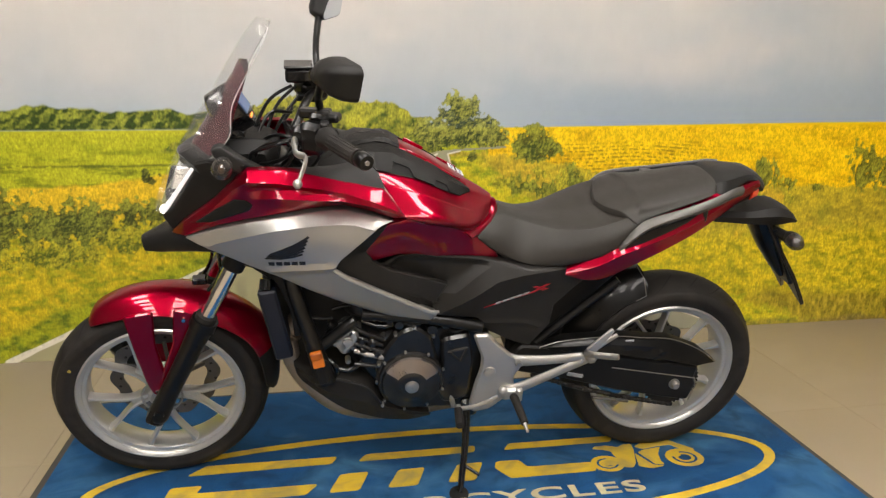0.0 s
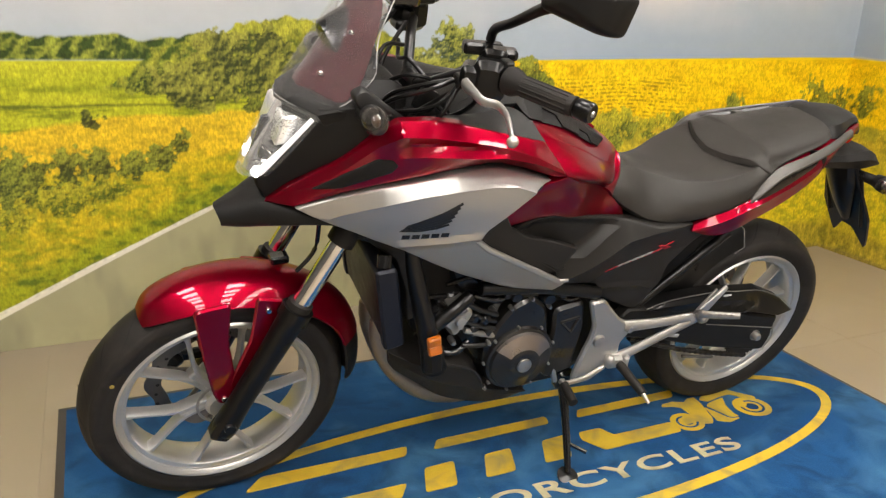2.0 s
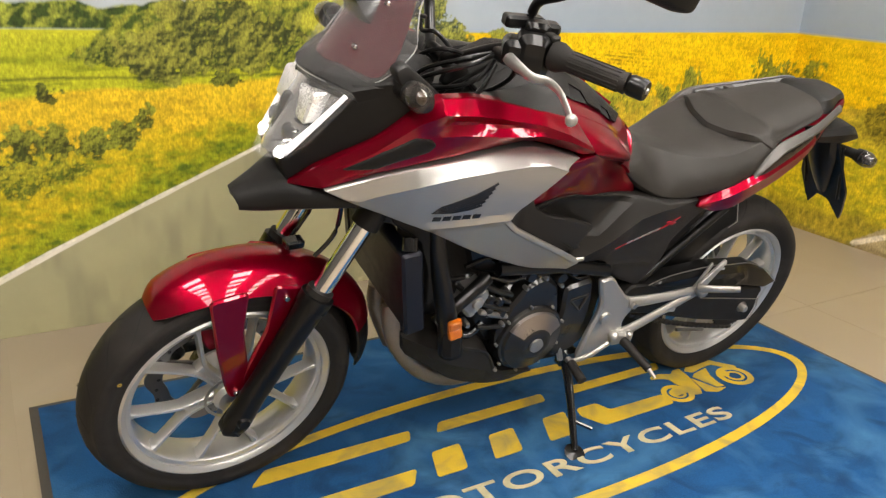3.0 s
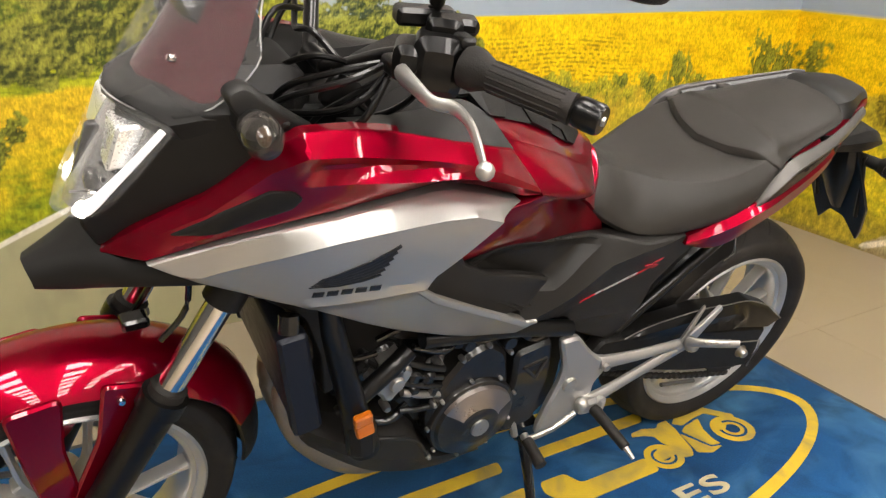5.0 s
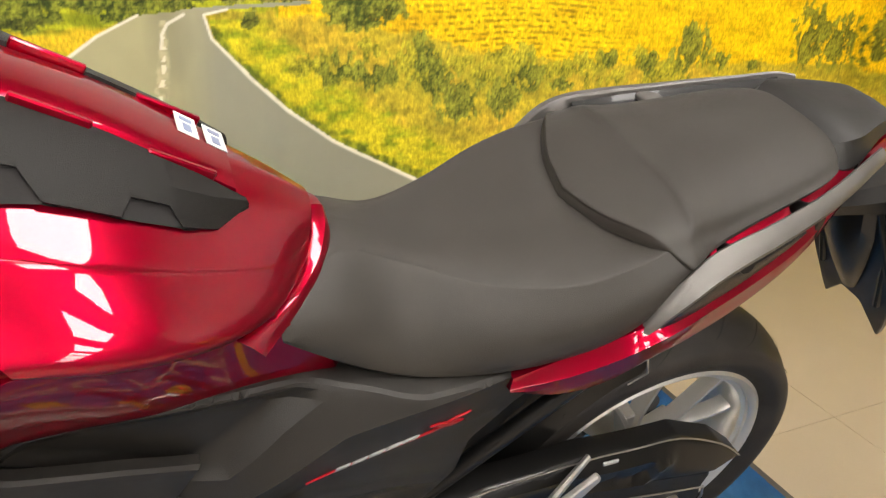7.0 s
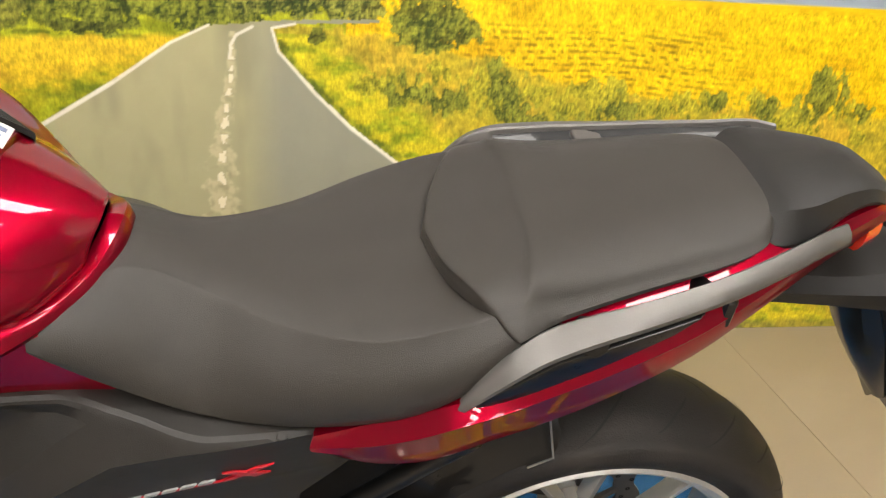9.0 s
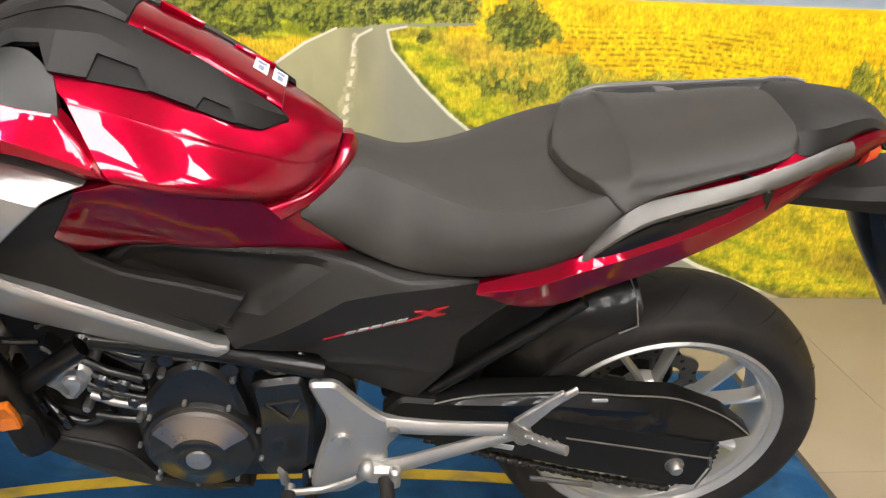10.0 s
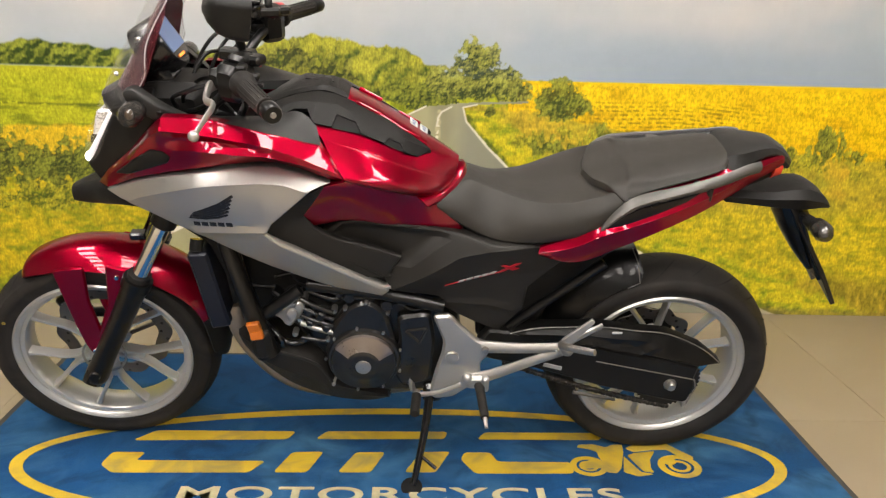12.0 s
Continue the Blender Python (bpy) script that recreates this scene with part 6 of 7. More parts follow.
sp = part("side_panel", side, LITPL, BIKE, "matt black side panel with pale printed marks", sharp=24)
part("side_panel", mir(side), PLASTIC, BIKE, "matt black side panel")
rec_f = plate_spline([(0.53, 0.77, 0.18), (0.80, 0.60, 0.142), (0.66, 0.735, 0.168), (0.65, 0.65, 0.145), (0.72, 0.68, 0.162)])
rec = panel([(0.53, 0.77), (0.60, 0.755), (0.66, 0.735), (0.72, 0.69), (0.80, 0.64), (0.805, 0.585), (0.70, 0.63), (0.55, 0.70)], sunk(rec_f, [(0.55, 0.76), (0.64, 0.712), (0.76, 0.612), (0.74, 0.60), (0.56, 0.71)], 0.012, 0.5), 0.0, 0.005, 0.02, 0.009, 0.006)
for w in (rec, mir(rec)):
    part("recess_panel", w, LITPL, BIKE, "black recessed panel behind the silver cowl", sharp=24)
slot = panel([(0.657, 0.698), (0.703, 0.696), (0.809, 0.628), (0.761, 0.619)], rec_f, 0.012, 0.003, 0.014, 0.01, 0.004)
part("recess_step", slot, LITPL, sp)
for k in range(2):
    part("step_rib", tube([(0.69 + 0.012 * k, -0.176 + 0.001 * k, 0.69 - 0.014 * k), (0.785 - 0.004 * k, -0.165, 0.63 - 0.004 * k)], 0.0025, 6), PLASTIC, sp)
for k in range(5):
    x0 = 0.962 + 0.0185 * k
    z0 = 0.607 + 0.0072 * k
    decal([(x0, z0), (x0 + 0.0145, z0 + 0.005), (x0 + 0.0185, z0 + 0.0125), (x0 + 0.004, z0 + 0.0075)], side_s, 0.003, DECALGREY, sp, "mark_bar", "pale grey printed bar")
decal([(0.932, 0.598), (1.072, 0.6455), (1.072, 0.6485), (0.932, 0.6005)], side_s, 0.0028, DECALRED, sp, "mark_line", "thin red printed line")
decal([(1.054, 0.641), (1.070, 0.645), (1.112, 0.672), (1.094, 0.669)], side_s, 0.003, DECALRED, sp, "mark_cross", "red printed cross")
decal([(1.062, 0.6645), (1.074, 0.6665), (1.108, 0.6545), (1.092, 0.6485)], side_s, 0.0034, DECALRED, sp, "mark_cross", "red printed cross")

SLIM = 0.0
# seats
def ridged(stations, out, reach):
    """Stations with the third point drawn out into a firm ridge and the lowest outer one tucked under."""
    rows = []
    for k, (a, b, c, d, e, f) in enumerate(stations):
        h = min(1.0, 0.5 + 0.5 * k)
        b, c, d = Vector(b), Vector(c) + Vector((0, -out, out)) * h, Vector(d)
        up, down = (b - c).normalized() * reach, (d - c).normalized() * reach
        rows.append([a, tuple(b), tuple(c + up), tuple(c + down), tuple(d), (e[0], e[1] + 0.011 * h, e[2] - 0.003 * h), f])
    return rows


part("rider_seat", solid(ridged([
    [(0.966, 0, 0.852), (0.958, -0.03, 0.846), (0.937, -0.070, 0.832), (0.908, -0.112, 0.818), (0.912, -0.114, 0.80), (0.94, 0, 0.79)],
    [(0.985, 0, 0.852), (0.984, -0.022, 0.850), (0.978, -0.045, 0.840), (0.962, -0.108, 0.806), (0.966, -0.121, 0.758), (0.97, 0, 0.75)],
    [(1.04, 0, 0.833), (1.04, -0.028, 0.832), (1.04, -0.052, 0.822), (1.04, -0.106, 0.772), (1.04, -0.130, 0.726), (1.04, 0, 0.72)],
    [(1.12, 0, 0.825), (1.12, -0.058, 0.825), (1.12, -0.094, 0.814), (1.12, -0.140, 0.772), (1.12, -0.142, 0.724), (1.12, 0, 0.72)],
    [(1.195, 0, 0.833), (1.195, -0.084, 0.836), (1.198, -0.130, 0.828), (1.20, -0.163, 0.788), (1.20, -0.156, 0.744), (1.2, 0, 0.73)],
    [(1.25, 0, 0.845), (1.252, -0.080, 0.850), (1.258, -0.138, 0.847), (1.268, -0.171, 0.815), (1.27, -0.163, 0.778), (1.27, 0, 0.76)],
    [(1.275, 0, 0.842), (1.296, -0.080, 0.850), (1.305, -0.134, 0.862), (1.326, -0.160, 0.853), (1.33, -0.152, 0.838), (1.33, 0, 0.80)]], 0.005, 0.0075), 6), VINYL, BIKE, "grey-black vinyl rider seat")
part("passenger_seat", solid([
    [(1.254, 0, 0.842), (1.266, -0.06, 0.848), (1.287, -0.112, 0.858), (1.306, -0.140, 0.861), (1.326, -0.152, 0.849), (1.33, 0, 0.80)],
    [(1.256, 0, 0.854), (1.268, -0.06, 0.860), (1.289, -0.114, 0.870), (1.308, -0.143, 0.866), (1.329, -0.154, 0.850), (1.335, 0, 0.80)],
    [(1.264, 0, 0.864), (1.275, -0.06, 0.868), (1.295, -0.116, 0.877), (1.314, -0.144, 0.869), (1.333, -0.153, 0.852), (1.335, 0, 0.80)],
    [(1.330, 0, 0.891), (1.334, -0.06, 0.891), (1.328, -0.117, 0.886), (1.327, -0.143, 0.873), (1.340, -0.149, 0.854), (1.345, 0, 0.81)],
    [(1.346, 0, 0.8985), (1.348, -0.06, 0.8985), (1.340, -0.117, 0.8935), (1.336, -0.140, 0.875), (1.347, -0.145, 0.855), (1.345, 0, 0.81)],
    [(1.364, 0, 0.9015), (1.365, -0.06, 0.9015), (1.356, -0.115, 0.895), (1.347, -0.136, 0.877), (1.356, -0.140, 0.857), (1.35, 0, 0.82)],
    [(1.40, 0, 0.906), (1.40, -0.06, 0.906), (1.39, -0.112, 0.896), (1.38, -0.130, 0.880), (1.382, -0.131, 0.863), (1.38, 0, 0.83)],
    [(1.44, 0, 0.913), (1.44, -0.06, 0.913), (1.44, -0.104, 0.904), (1.44, -0.120, 0.893), (1.44, -0.119, 0.877), (1.44, 0, 0.85)],
    [(1.52, 0, 0.929), (1.52, -0.056, 0.928), (1.52, -0.092, 0.920), (1.52, -0.108, 0.910), (1.52, -0.107, 0.899), (1.52, 0, 0.87)],
    [(1.56, 0, 0.935), (1.56, -0.05, 0.934), (1.56, -0.080, 0.928), (1.558, -0.096, 0.918), (1.556, -0.094, 0.909), (1.555, 0, 0.88)],
    [(1.582, 0, 0.936), (1.580, -0.042, 0.935), (1.577, -0.066, 0.930), (1.573, -0.080, 0.921), (1.57, -0.078, 0.913), (1.57, 0, 0.89)],
    [(1.594, 0, 0.929), (1.591, -0.038, 0.928), (1.587, -0.060, 0.924), (1.580, -0.072, 0.918), (1.575, -0.07, 0.912), (1.575, 0, 0.90)]], 6), VINYL, BIKE, "grey-black vinyl passenger seat")

# tail
TAIL_TOP = [(1.150, -0.150, 0.723), (1.20, -0.157, 0.747), (1.24, -0.166, 0.770), (1.275, -0.174, 0.792), (1.32, -0.174, 0.812), (1.36, -0.168, 0.826), (1.42, -0.157, 0.844), (1.50, -0.136, 0.870), (1.58, -0.102, 0.896), (1.64, -0.072, 0.916), (1.70, -0.050, 0.929), (1.718, -0.042, 0.924)]
TAIL_FOLD = [(1.146, -0.154, 0.711), (1.20, -0.168, 0.729), (1.24, -0.179, 0.751), (1.275, -0.188, 0.776), (1.32, -0.186, 0.793), (1.36, -0.178, 0.804), (1.42, -0.167, 0.823), (1.50, -0.146, 0.850), (1.58, -0.110, 0.878), (1.64, -0.080, 0.904), (1.70, -0.054, 0.920), (1.720, -0.045, 0.916)]
TAIL_LOW = [(1.149, -0.151, 0.704), (1.20, -0.158, 0.692), (1.24, -0.162, 0.694), (1.275, -0.166, 0.708), (1.32, -0.168, 0.734), (1.36, -0.168, 0.754), (1.42, -0.162, 0.782), (1.50, -0.143, 0.816), (1.58, -0.106, 0.846), (1.64, -0.076, 0.870), (1.70, -0.050, 0.893), (1.718, -0.042, 0.902)]
tail = []
for a, b, c in zip(spline(TAIL_TOP, 4), spline(TAIL_FOLD, 4), spline(TAIL_LOW, 4)):
    a, b, c = Vector(a), Vector(b), Vector(c)
    mid = b.lerp(c, 0.5) + Vector((0, -0.003, 0))
    inner = Vector((0, 0.010, 0))
    tail.append([tuple(q) for q in (a + inner, a, b.lerp(a, 0.12), b + Vector((0, -0.0006, 0)), b.lerp(c, 0.06), mid, c, c + inner)])
tail = loft(tail)
for w in (tail, mir(tail)):
    tp = part("tail_cowl", w, RED, BIKE, "glossy red tail cowl", sharp=24)
part("tail_core", solid([[(1.20, 0, 0.74), (1.20, -0.09, 0.73), (1.20, -0.12, 0.70), (1.20, -0.11, 0.67), (1.20, 0, 0.66)], [(1.42, 0, 0.86), (1.42, -0.09, 0.85), (1.42, -0.12, 0.81), (1.42, -0.10, 0.76), (1.42, 0, 0.73)],
                         [(1.60, 0, 0.90), (1.60, -0.05, 0.895), (1.60, -0.075, 0.88), (1.60, -0.07, 0.84), (1.60, 0, 0.82)], [(1.70, 0, 0.905), (1.70, -0.03, 0.90), (1.70, -0.04, 0.89), (1.70, -0.04, 0.87), (1.70, 0, 0.86)]]), SATINBLK, BIKE)
def hard(stations, n=3):
    """A symmetric solid, smooth along its length and folded across."""
    lines = [spline([st[i] for st in stations], n) for i in range(len(stations[0]))]
    rings = []
    for j in range(len(lines[0])):
        half = [l[j] for l in lines]
        rings.append(half[::-1] + [(p[0], -p[1], p[2]) for p in half[1:]])
    return loft(rings)


part("tail_cover", hard([
    [(1.572, 0, 0.932), (1.570, -0.042, 0.931), (1.568, -0.066, 0.929), (1.566, -0.083, 0.908), (1.57, -0.080, 0.893), (1.58, 0, 0.885)],
    [(1.588, 0, 0.944), (1.587, -0.044, 0.943), (1.586, -0.076, 0.939), (1.584, -0.090, 0.908), (1.59, -0.087, 0.890), (1.59, 0, 0.885)],
    [(1.61, 0, 0.950), (1.61, -0.044, 0.949), (1.612, -0.074, 0.943), (1.612, -0.086, 0.915), (1.615, -0.083, 0.900), (1.61, 0, 0.885)],
    [(1.65, 0, 0.953), (1.65, -0.040, 0.952), (1.652, -0.058, 0.947), (1.655, -0.066, 0.932), (1.658, -0.062, 0.924), (1.65, 0, 0.89)],
    [(1.69, 0, 0.952), (1.69, -0.034, 0.950), (1.69, -0.046, 0.945), (1.692, -0.053, 0.935), (1.694, -0.049, 0.928), (1.69, 0, 0.89)],
    [(1.724, 0, 0.936), (1.723, -0.027, 0.934), (1.72, -0.038, 0.928), (1.718, -0.044, 0.917), (1.716, -0.042, 0.908), (1.715, 0, 0.885)],
    [(1.748, 0, 0.910), (1.747, -0.020, 0.908), (1.744, -0.030, 0.904), (1.740, -0.036, 0.896), (1.736, -0.035, 0.890), (1.73, 0, 0.88)]]), GREYPL, BIKE, "dark grey folded tail cover", sharp=20)
part("tail_light", solid([[(1.70, 0, 0.91), (1.70, -0.035, 0.907), (1.70, -0.052, 0.897), (1.695, -0.05, 0.872), (1.70, 0, 0.865)], [(1.73, 0, 0.903), (1.728, -0.028, 0.90), (1.725, -0.038, 0.891), (1.722, -0.036, 0.874), (1.726, 0, 0.864)]]), REDLENS, BIKE, "red tail light")
# grab rails: a flat leaf between an upper and an outer edge
UPPER = [(1.270, -0.172, 0.777), (1.29, -0.170, 0.812), (1.32, -0.166, 0.848), (1.35, -0.158, 0.866), (1.39, -0.150, 0.875), (1.43, -0.144, 0.882), (1.48, -0.134, 0.891), (1.53, -0.122, 0.902), (1.58, -0.106, 0.914), (1.62, -0.092, 0.925), (1.648, -0.080, 0.926)]
OUTER = [(1.270, -0.176, 0.774), (1.29, -0.184, 0.802), (1.32, -0.187, 0.834), (1.35, -0.183, 0.853), (1.39, -0.175, 0.864), (1.43, -0.166, 0.871), (1.48, -0.153, 0.879), (1.53, -0.139, 0.889), (1.58, -0.121, 0.900), (1.62, -0.105, 0.910), (1.650, -0.092, 0.913)]
rail_rings = []
for (ux, uy, uz), (ox, oy, oz) in zip(spline(UPPER, 4), spline(OUTER, 4)):
    k = min(1.0, (ux - 1.262) / 0.06)
    rail_rings.append([(ux, uy + 0.003, uz - 0.001), (ux, uy, uz + 0.001), (ux * 0.5 + ox * 0.5, (uy + oy) / 2 - 0.002, (uz + oz) / 2 + 0.003), (ox, oy + 0.001, oz + 0.002), (ox, oy + 0.001, oz - 0.003), (ox, oy + 0.010 * k, oz - 0.014 * k), (ux, uy + 0.008 * k, uz - 0.020 * k)])
railv = loft(rail_rings)
# black panel added for the dark, shaded slot between rail and tail
gap_shade = panel([(1.274, 0.778), (1.31, 0.820), (1.36, 0.846), (1.44, 0.862), (1.50, 0.872), (1.47, 0.852), (1.40, 0.826), (1.34, 0.806), (1.30, 0.794)], plate_spline([(1.27, 0.78, 0.174), (1.36, 0.845, 0.176), (1.45, 0.86, 0.158), (1.40, 0.83, 0.168), (1.30, 0.80, 0.182), (1.50, 0.87, 0.146)]), 0.0, 0.004, 0.02, 0.010, 0.006)
# black strip for the shade in the slot beneath the far rail
rail_shade = loft([[(x, -y - 0.004, z + 0.013), (x, -y - 0.026, z - 0.004), (x, -y - 0.034, z - 0.030), (x, -y - 0.008, z - 0.030)] for x, y, z in spline(UPPER[3:-1], 3)])
inner = sheet_of([[(1.37, -0.118, 0.862), (1.45, -0.108, 0.880), (1.54, -0.092, 0.902), (1.60, -0.080, 0.914)], [(1.37, -0.150, 0.842), (1.45, -0.134, 0.862), (1.54, -0.114, 0.886), (1.61, -0.094, 0.900)]], 3, 1, 0.006)
tab = box((1.525, -0.128, 0.862), (0.014, 0.016, 0.034), 0.003)
brks = (tube([(1.615, -0.086, 0.905), (1.60, -0.06, 0.895)], 0.012, 10), tube([(1.39, -0.17, 0.86), (1.39, -0.13, 0.845)], 0.012, 10), tube([(1.50, -0.132, 0.885), (1.50, -0.10, 0.872)], 0.011, 10))
for k in (0, 1):
    rl = part("grab_rail", railv if k == 0 else xf(mir(railv), Matrix.Translation((0, 0.006, 0.015))), RAIL, BIKE, "satin grey alloy grab rail")
    part("tail_inner", inner if k == 0 else mir(inner), RED, rl, "glossy red panel under the seat edge")
    if k:
        part("rail_slot_shade", rail_shade, SATINBLK, rl)
        part("rail_bracket", box((1.452, 0.124, 0.894), (0.034, 0.030, 0.010), 0.003), RAIL, rl, "grey rail bracket")
    # the brackets, along with the black panel that shades the slot
    for q in brks + (gap_shade, tab):
        part("rail_bracket", q if k == 0 else mir(q), SATINBLK, rl)
mud = part("rear_mudguard", hard([
    [(1.60, 0, 0.842), (1.60, -0.045, 0.840), (1.60, -0.062, 0.826), (1.60, -0.055, 0.808), (1.60, 0, 0.80)],
    [(1.70, 0, 0.832), (1.70, -0.042, 0.830), (1.70, -0.058, 0.818), (1.70, -0.050, 0.796), (1.70, 0, 0.785)],
    [(1.755, 0, 0.842), (1.755, -0.045, 0.838), (1.755, -0.064, 0.822), (1.755, -0.055, 0.794), (1.755, 0, 0.78)],
    [(1.80, 0, 0.846), (1.80, -0.046, 0.842), (1.80, -0.064, 0.822), (1.80, -0.054, 0.792), (1.80, 0, 0.78)],
    [(1.84, 0, 0.830), (1.84, -0.042, 0.826), (1.84, -0.056, 0.812), (1.84, -0.048, 0.795), (1.84, 0, 0.785)],
    [(1.862, 0, 0.806), (1.862, -0.036, 0.804), (1.862, -0.048, 0.800), (1.862, -0.042, 0.792), (1.862, 0, 0.788)]], 2), PLASTIC, BIKE, "black folded rear mudguard bracket", sharp=20)
part("holder_rib", cat(tube([(1.765, 0, 0.80), (1.80, 0, 0.735), (1.845, 0, 0.66), (1.885, 0, 0.60)], [0.036, 0.032, 0.022, 0.010], 10, 1.5, smooth=2), tube([(1.79, -0.06, 0.78), (1.83, -0.065, 0.70), (1.885, -0.06, 0.60)], 0.006, 8), tube([(1.79, 0.06, 0.78), (1.83, 0.065, 0.70), (1.885, 0.06, 0.60)], 0.006, 8)), SATINBLK, mud, "ribbed back of the plate holder")
w_edge = [(-0.085, 0.60), (-0.085, 0.0), (0.085, 0.0), (0.085, 0.60), (0.07, 0.88), (0.06, 1.0), (0.02, 0.80), (-0.02, 0.80), (-0.06, 1.0), (-0.07, 0.88)]
part("plate_holder", cat(xf(prism([(a * (0.6 + 0.4 * min(1, b * 2)), b * 0.335) for a, b in w_edge], -0.006, 0.006, 0.002, 0.008), Matrix.Translation((1.765, 0, 0.80)) @ Matrix.Rotation(radians(-33), 4, "Y") @ Matrix.Rotation(radians(-90), 4, "Z") @ Matrix.Rotation(radians(180), 4, "X")), box((1.80, 0, 0.755), (0.06, 0.09, 0.10), 0.015, Matrix.Rotation(radians(-33), 4, "Y"))), SATINBLK, mud, "bare black plate holder")
for s in (-1, 1):
    ri = part("rear_indicator", cat(tube([(1.80, s * 0.03, 0.768), (1.815, s * 0.10, 0.771)], [0.013, 0.016], 12), lathe([(0.001, s * 0.085), (0.019, s * 0.09), (0.023, s * 0.11)], (1.818, 0.771), 20)), PLASTIC, mud, "rear indicator with smoked lens")
    part("indicator_lens", lathe([(0.023, s * 0.11), (0.0235, s * 0.13), (0.015, s * 0.147), (0.001, s * 0.151)], (1.818, 0.771), 20), SMOKELENS, ri, "smoked lens")
    part("bulb", ball((1.818, s * 0.127, 0.771), (0.012, 0.018, 0.014)), REFLECTOR, ri)

SLIM = 0.0244
# engine
cc = (0.735, 0.372)
eng = part("crankcase", cat(prism([(0.55, 0.45), (0.66, 0.30), (0.70, 0.235), (0.90, 0.235), (0.98, 0.30), (0.98, 0.46), (0.90, 0.54), (0.70, 0.52)], -0.115, 0.12, 0.015, 0.03),
                            prism([(0.635, 0.40), (0.66, 0.475), (0.70, 0.53), (0.745, 0.548), (0.79, 0.515), (0.812, 0.43), (0.81, 0.35), (0.76, 0.28), (0.70, 0.275), (0.65, 0.32)], -0.15, -0.10, 0.008, 0.02)), CASE, BIKE, "black engine casing")
part("clutch_cover", lathe([(0.092, -0.13), (0.094, -0.15), (0.09, -0.158), (0.084, -0.16), (0.08, -0.168), (0.05, -0.176), (0.04, -0.183), (0.03, -0.184), (0.001, -0.184)], cc, 56), CASE, eng, "round black clutch cover")
# pale arc over the upper half: the dome's sheen, put into the colour
part("sheen_arc", lathe([(0.0835, -0.1615), (0.081, -0.169), (0.052, -0.1768), (0.044, -0.1815)], cc, 40, 24, 150), COVERSHEEN, eng, "pale metallic arc painted as the sheen on the cover")
part("cover_boss", lathe([(0.02, -0.182), (0.019, -0.188), (0.012, -0.19), (0.001, -0.19)], cc, 24), STEEL, eng)
for a in range(9):
    q = radians(20 + 40 * a)
    part("case_bolt", lathe([(0.001, -0.159), (0.003, -0.159), (0.0038, -0.157), (0.0038, -0.15)], (cc[0] + 0.097 * math.cos(q), cc[1] + 0.097 * math.sin(q)), 10), STEEL, eng)
for bx, bz in ((0.655, 0.29), (0.742, 0.545), (0.795, 0.515), (0.69, 0.525), (0.645, 0.43)):
    part("case_bolt", lathe([(0.001, -0.157), (0.004, -0.157), (0.0055, -0.152), (0.0055, -0.14)], (bx, bz), 10), STEEL, eng)
part("sprocket_cover", cat(prism([(0.815, 0.50), (0.90, 0.515), (0.915, 0.43), (0.905, 0.30), (0.83, 0.28), (0.805, 0.34), (0.825, 0.42)], -0.148, -0.11, 0.008, 0.02),
                           tube([(0.84, -0.149, 0.46), (0.893, -0.149, 0.47)], 0.004, 6), tube([(0.84, -0.149, 0.46), (0.875, -0.149, 0.425)], 0.004, 6), tube([(0.875, -0.149, 0.425), (0.893, -0.149, 0.47)], 0.004, 6)), CASE, eng)
fins = []
for k in range(5):
    a = k * 0.03
    fins.append(box((0.565 + a * 0.62, -0.0, 0.50 - a * 0.52), (0.012, 0.25, 0.15), 0.004, Matrix.Rotation(radians(-48), 4, "Y")))
part("cylinder_block", prism([(0.49, 0.50), (0.56, 0.56), (0.70, 0.46), (0.63, 0.37)], -0.105, 0.115, 0.01, 0.02), CASE, eng, "black finned cylinders")
for q in fins:
    part("cooling_fin", q, CASE, eng)
part("cylinder_head", cat(prism([(0.533, 0.538), (0.584, 0.552), (0.571, 0.484), (0.546, 0.463), (0.520, 0.497)], -0.152, 0.10, 0.012, 0.018)), ALLOY, eng, "bare alloy cylinder head cover")
for za, zb, r in ((0.546, 0.506, 0.0065), (0.522, 0.486, 0.0055), (0.498, 0.466, 0.006), (0.474, 0.446, 0.0075), (0.43, 0.418, 0.006)):
    part("cylinder_rib", tube([(0.578, -0.142, za), (0.612, -0.146, (za + zb) / 2 + 0.002), (0.658, -0.142, zb)], r, 10), STEEL if r > 0.007 else CASE, eng)
for bx, bz in ((0.60, 0.505), (0.628, 0.495), (0.64, 0.46), (0.60, 0.47)):
    part("cylinder_boss", box((bx, -0.136, bz), (0.022, 0.03, 0.026), 0.005, Matrix.Rotation(radians(24), 4, "Y")), CASE, eng)
pipes = [[(0.60, -0.12, 0.555), (0.66, -0.13, 0.54), (0.70, -0.12, 0.56)], [(0.50, -0.125, 0.42), (0.56, -0.135, 0.405), (0.60, -0.13, 0.43)], [(0.49, -0.12, 0.45), (0.52, -0.14, 0.43), (0.53, -0.14, 0.40)],
         [(0.58, -0.125, 0.50), (0.62, -0.13, 0.47), (0.64, -0.125, 0.44)], [(0.83, -0.10, 0.555), (0.90, -0.11, 0.55), (0.96, -0.10, 0.54)], [(0.63, -0.11, 0.59), (0.72, -0.12, 0.575), (0.80, -0.11, 0.56)]]
for p in pipes:
    part("hose", tube(p, 0.009, 10, smooth=5), GLOSSBLK, eng)
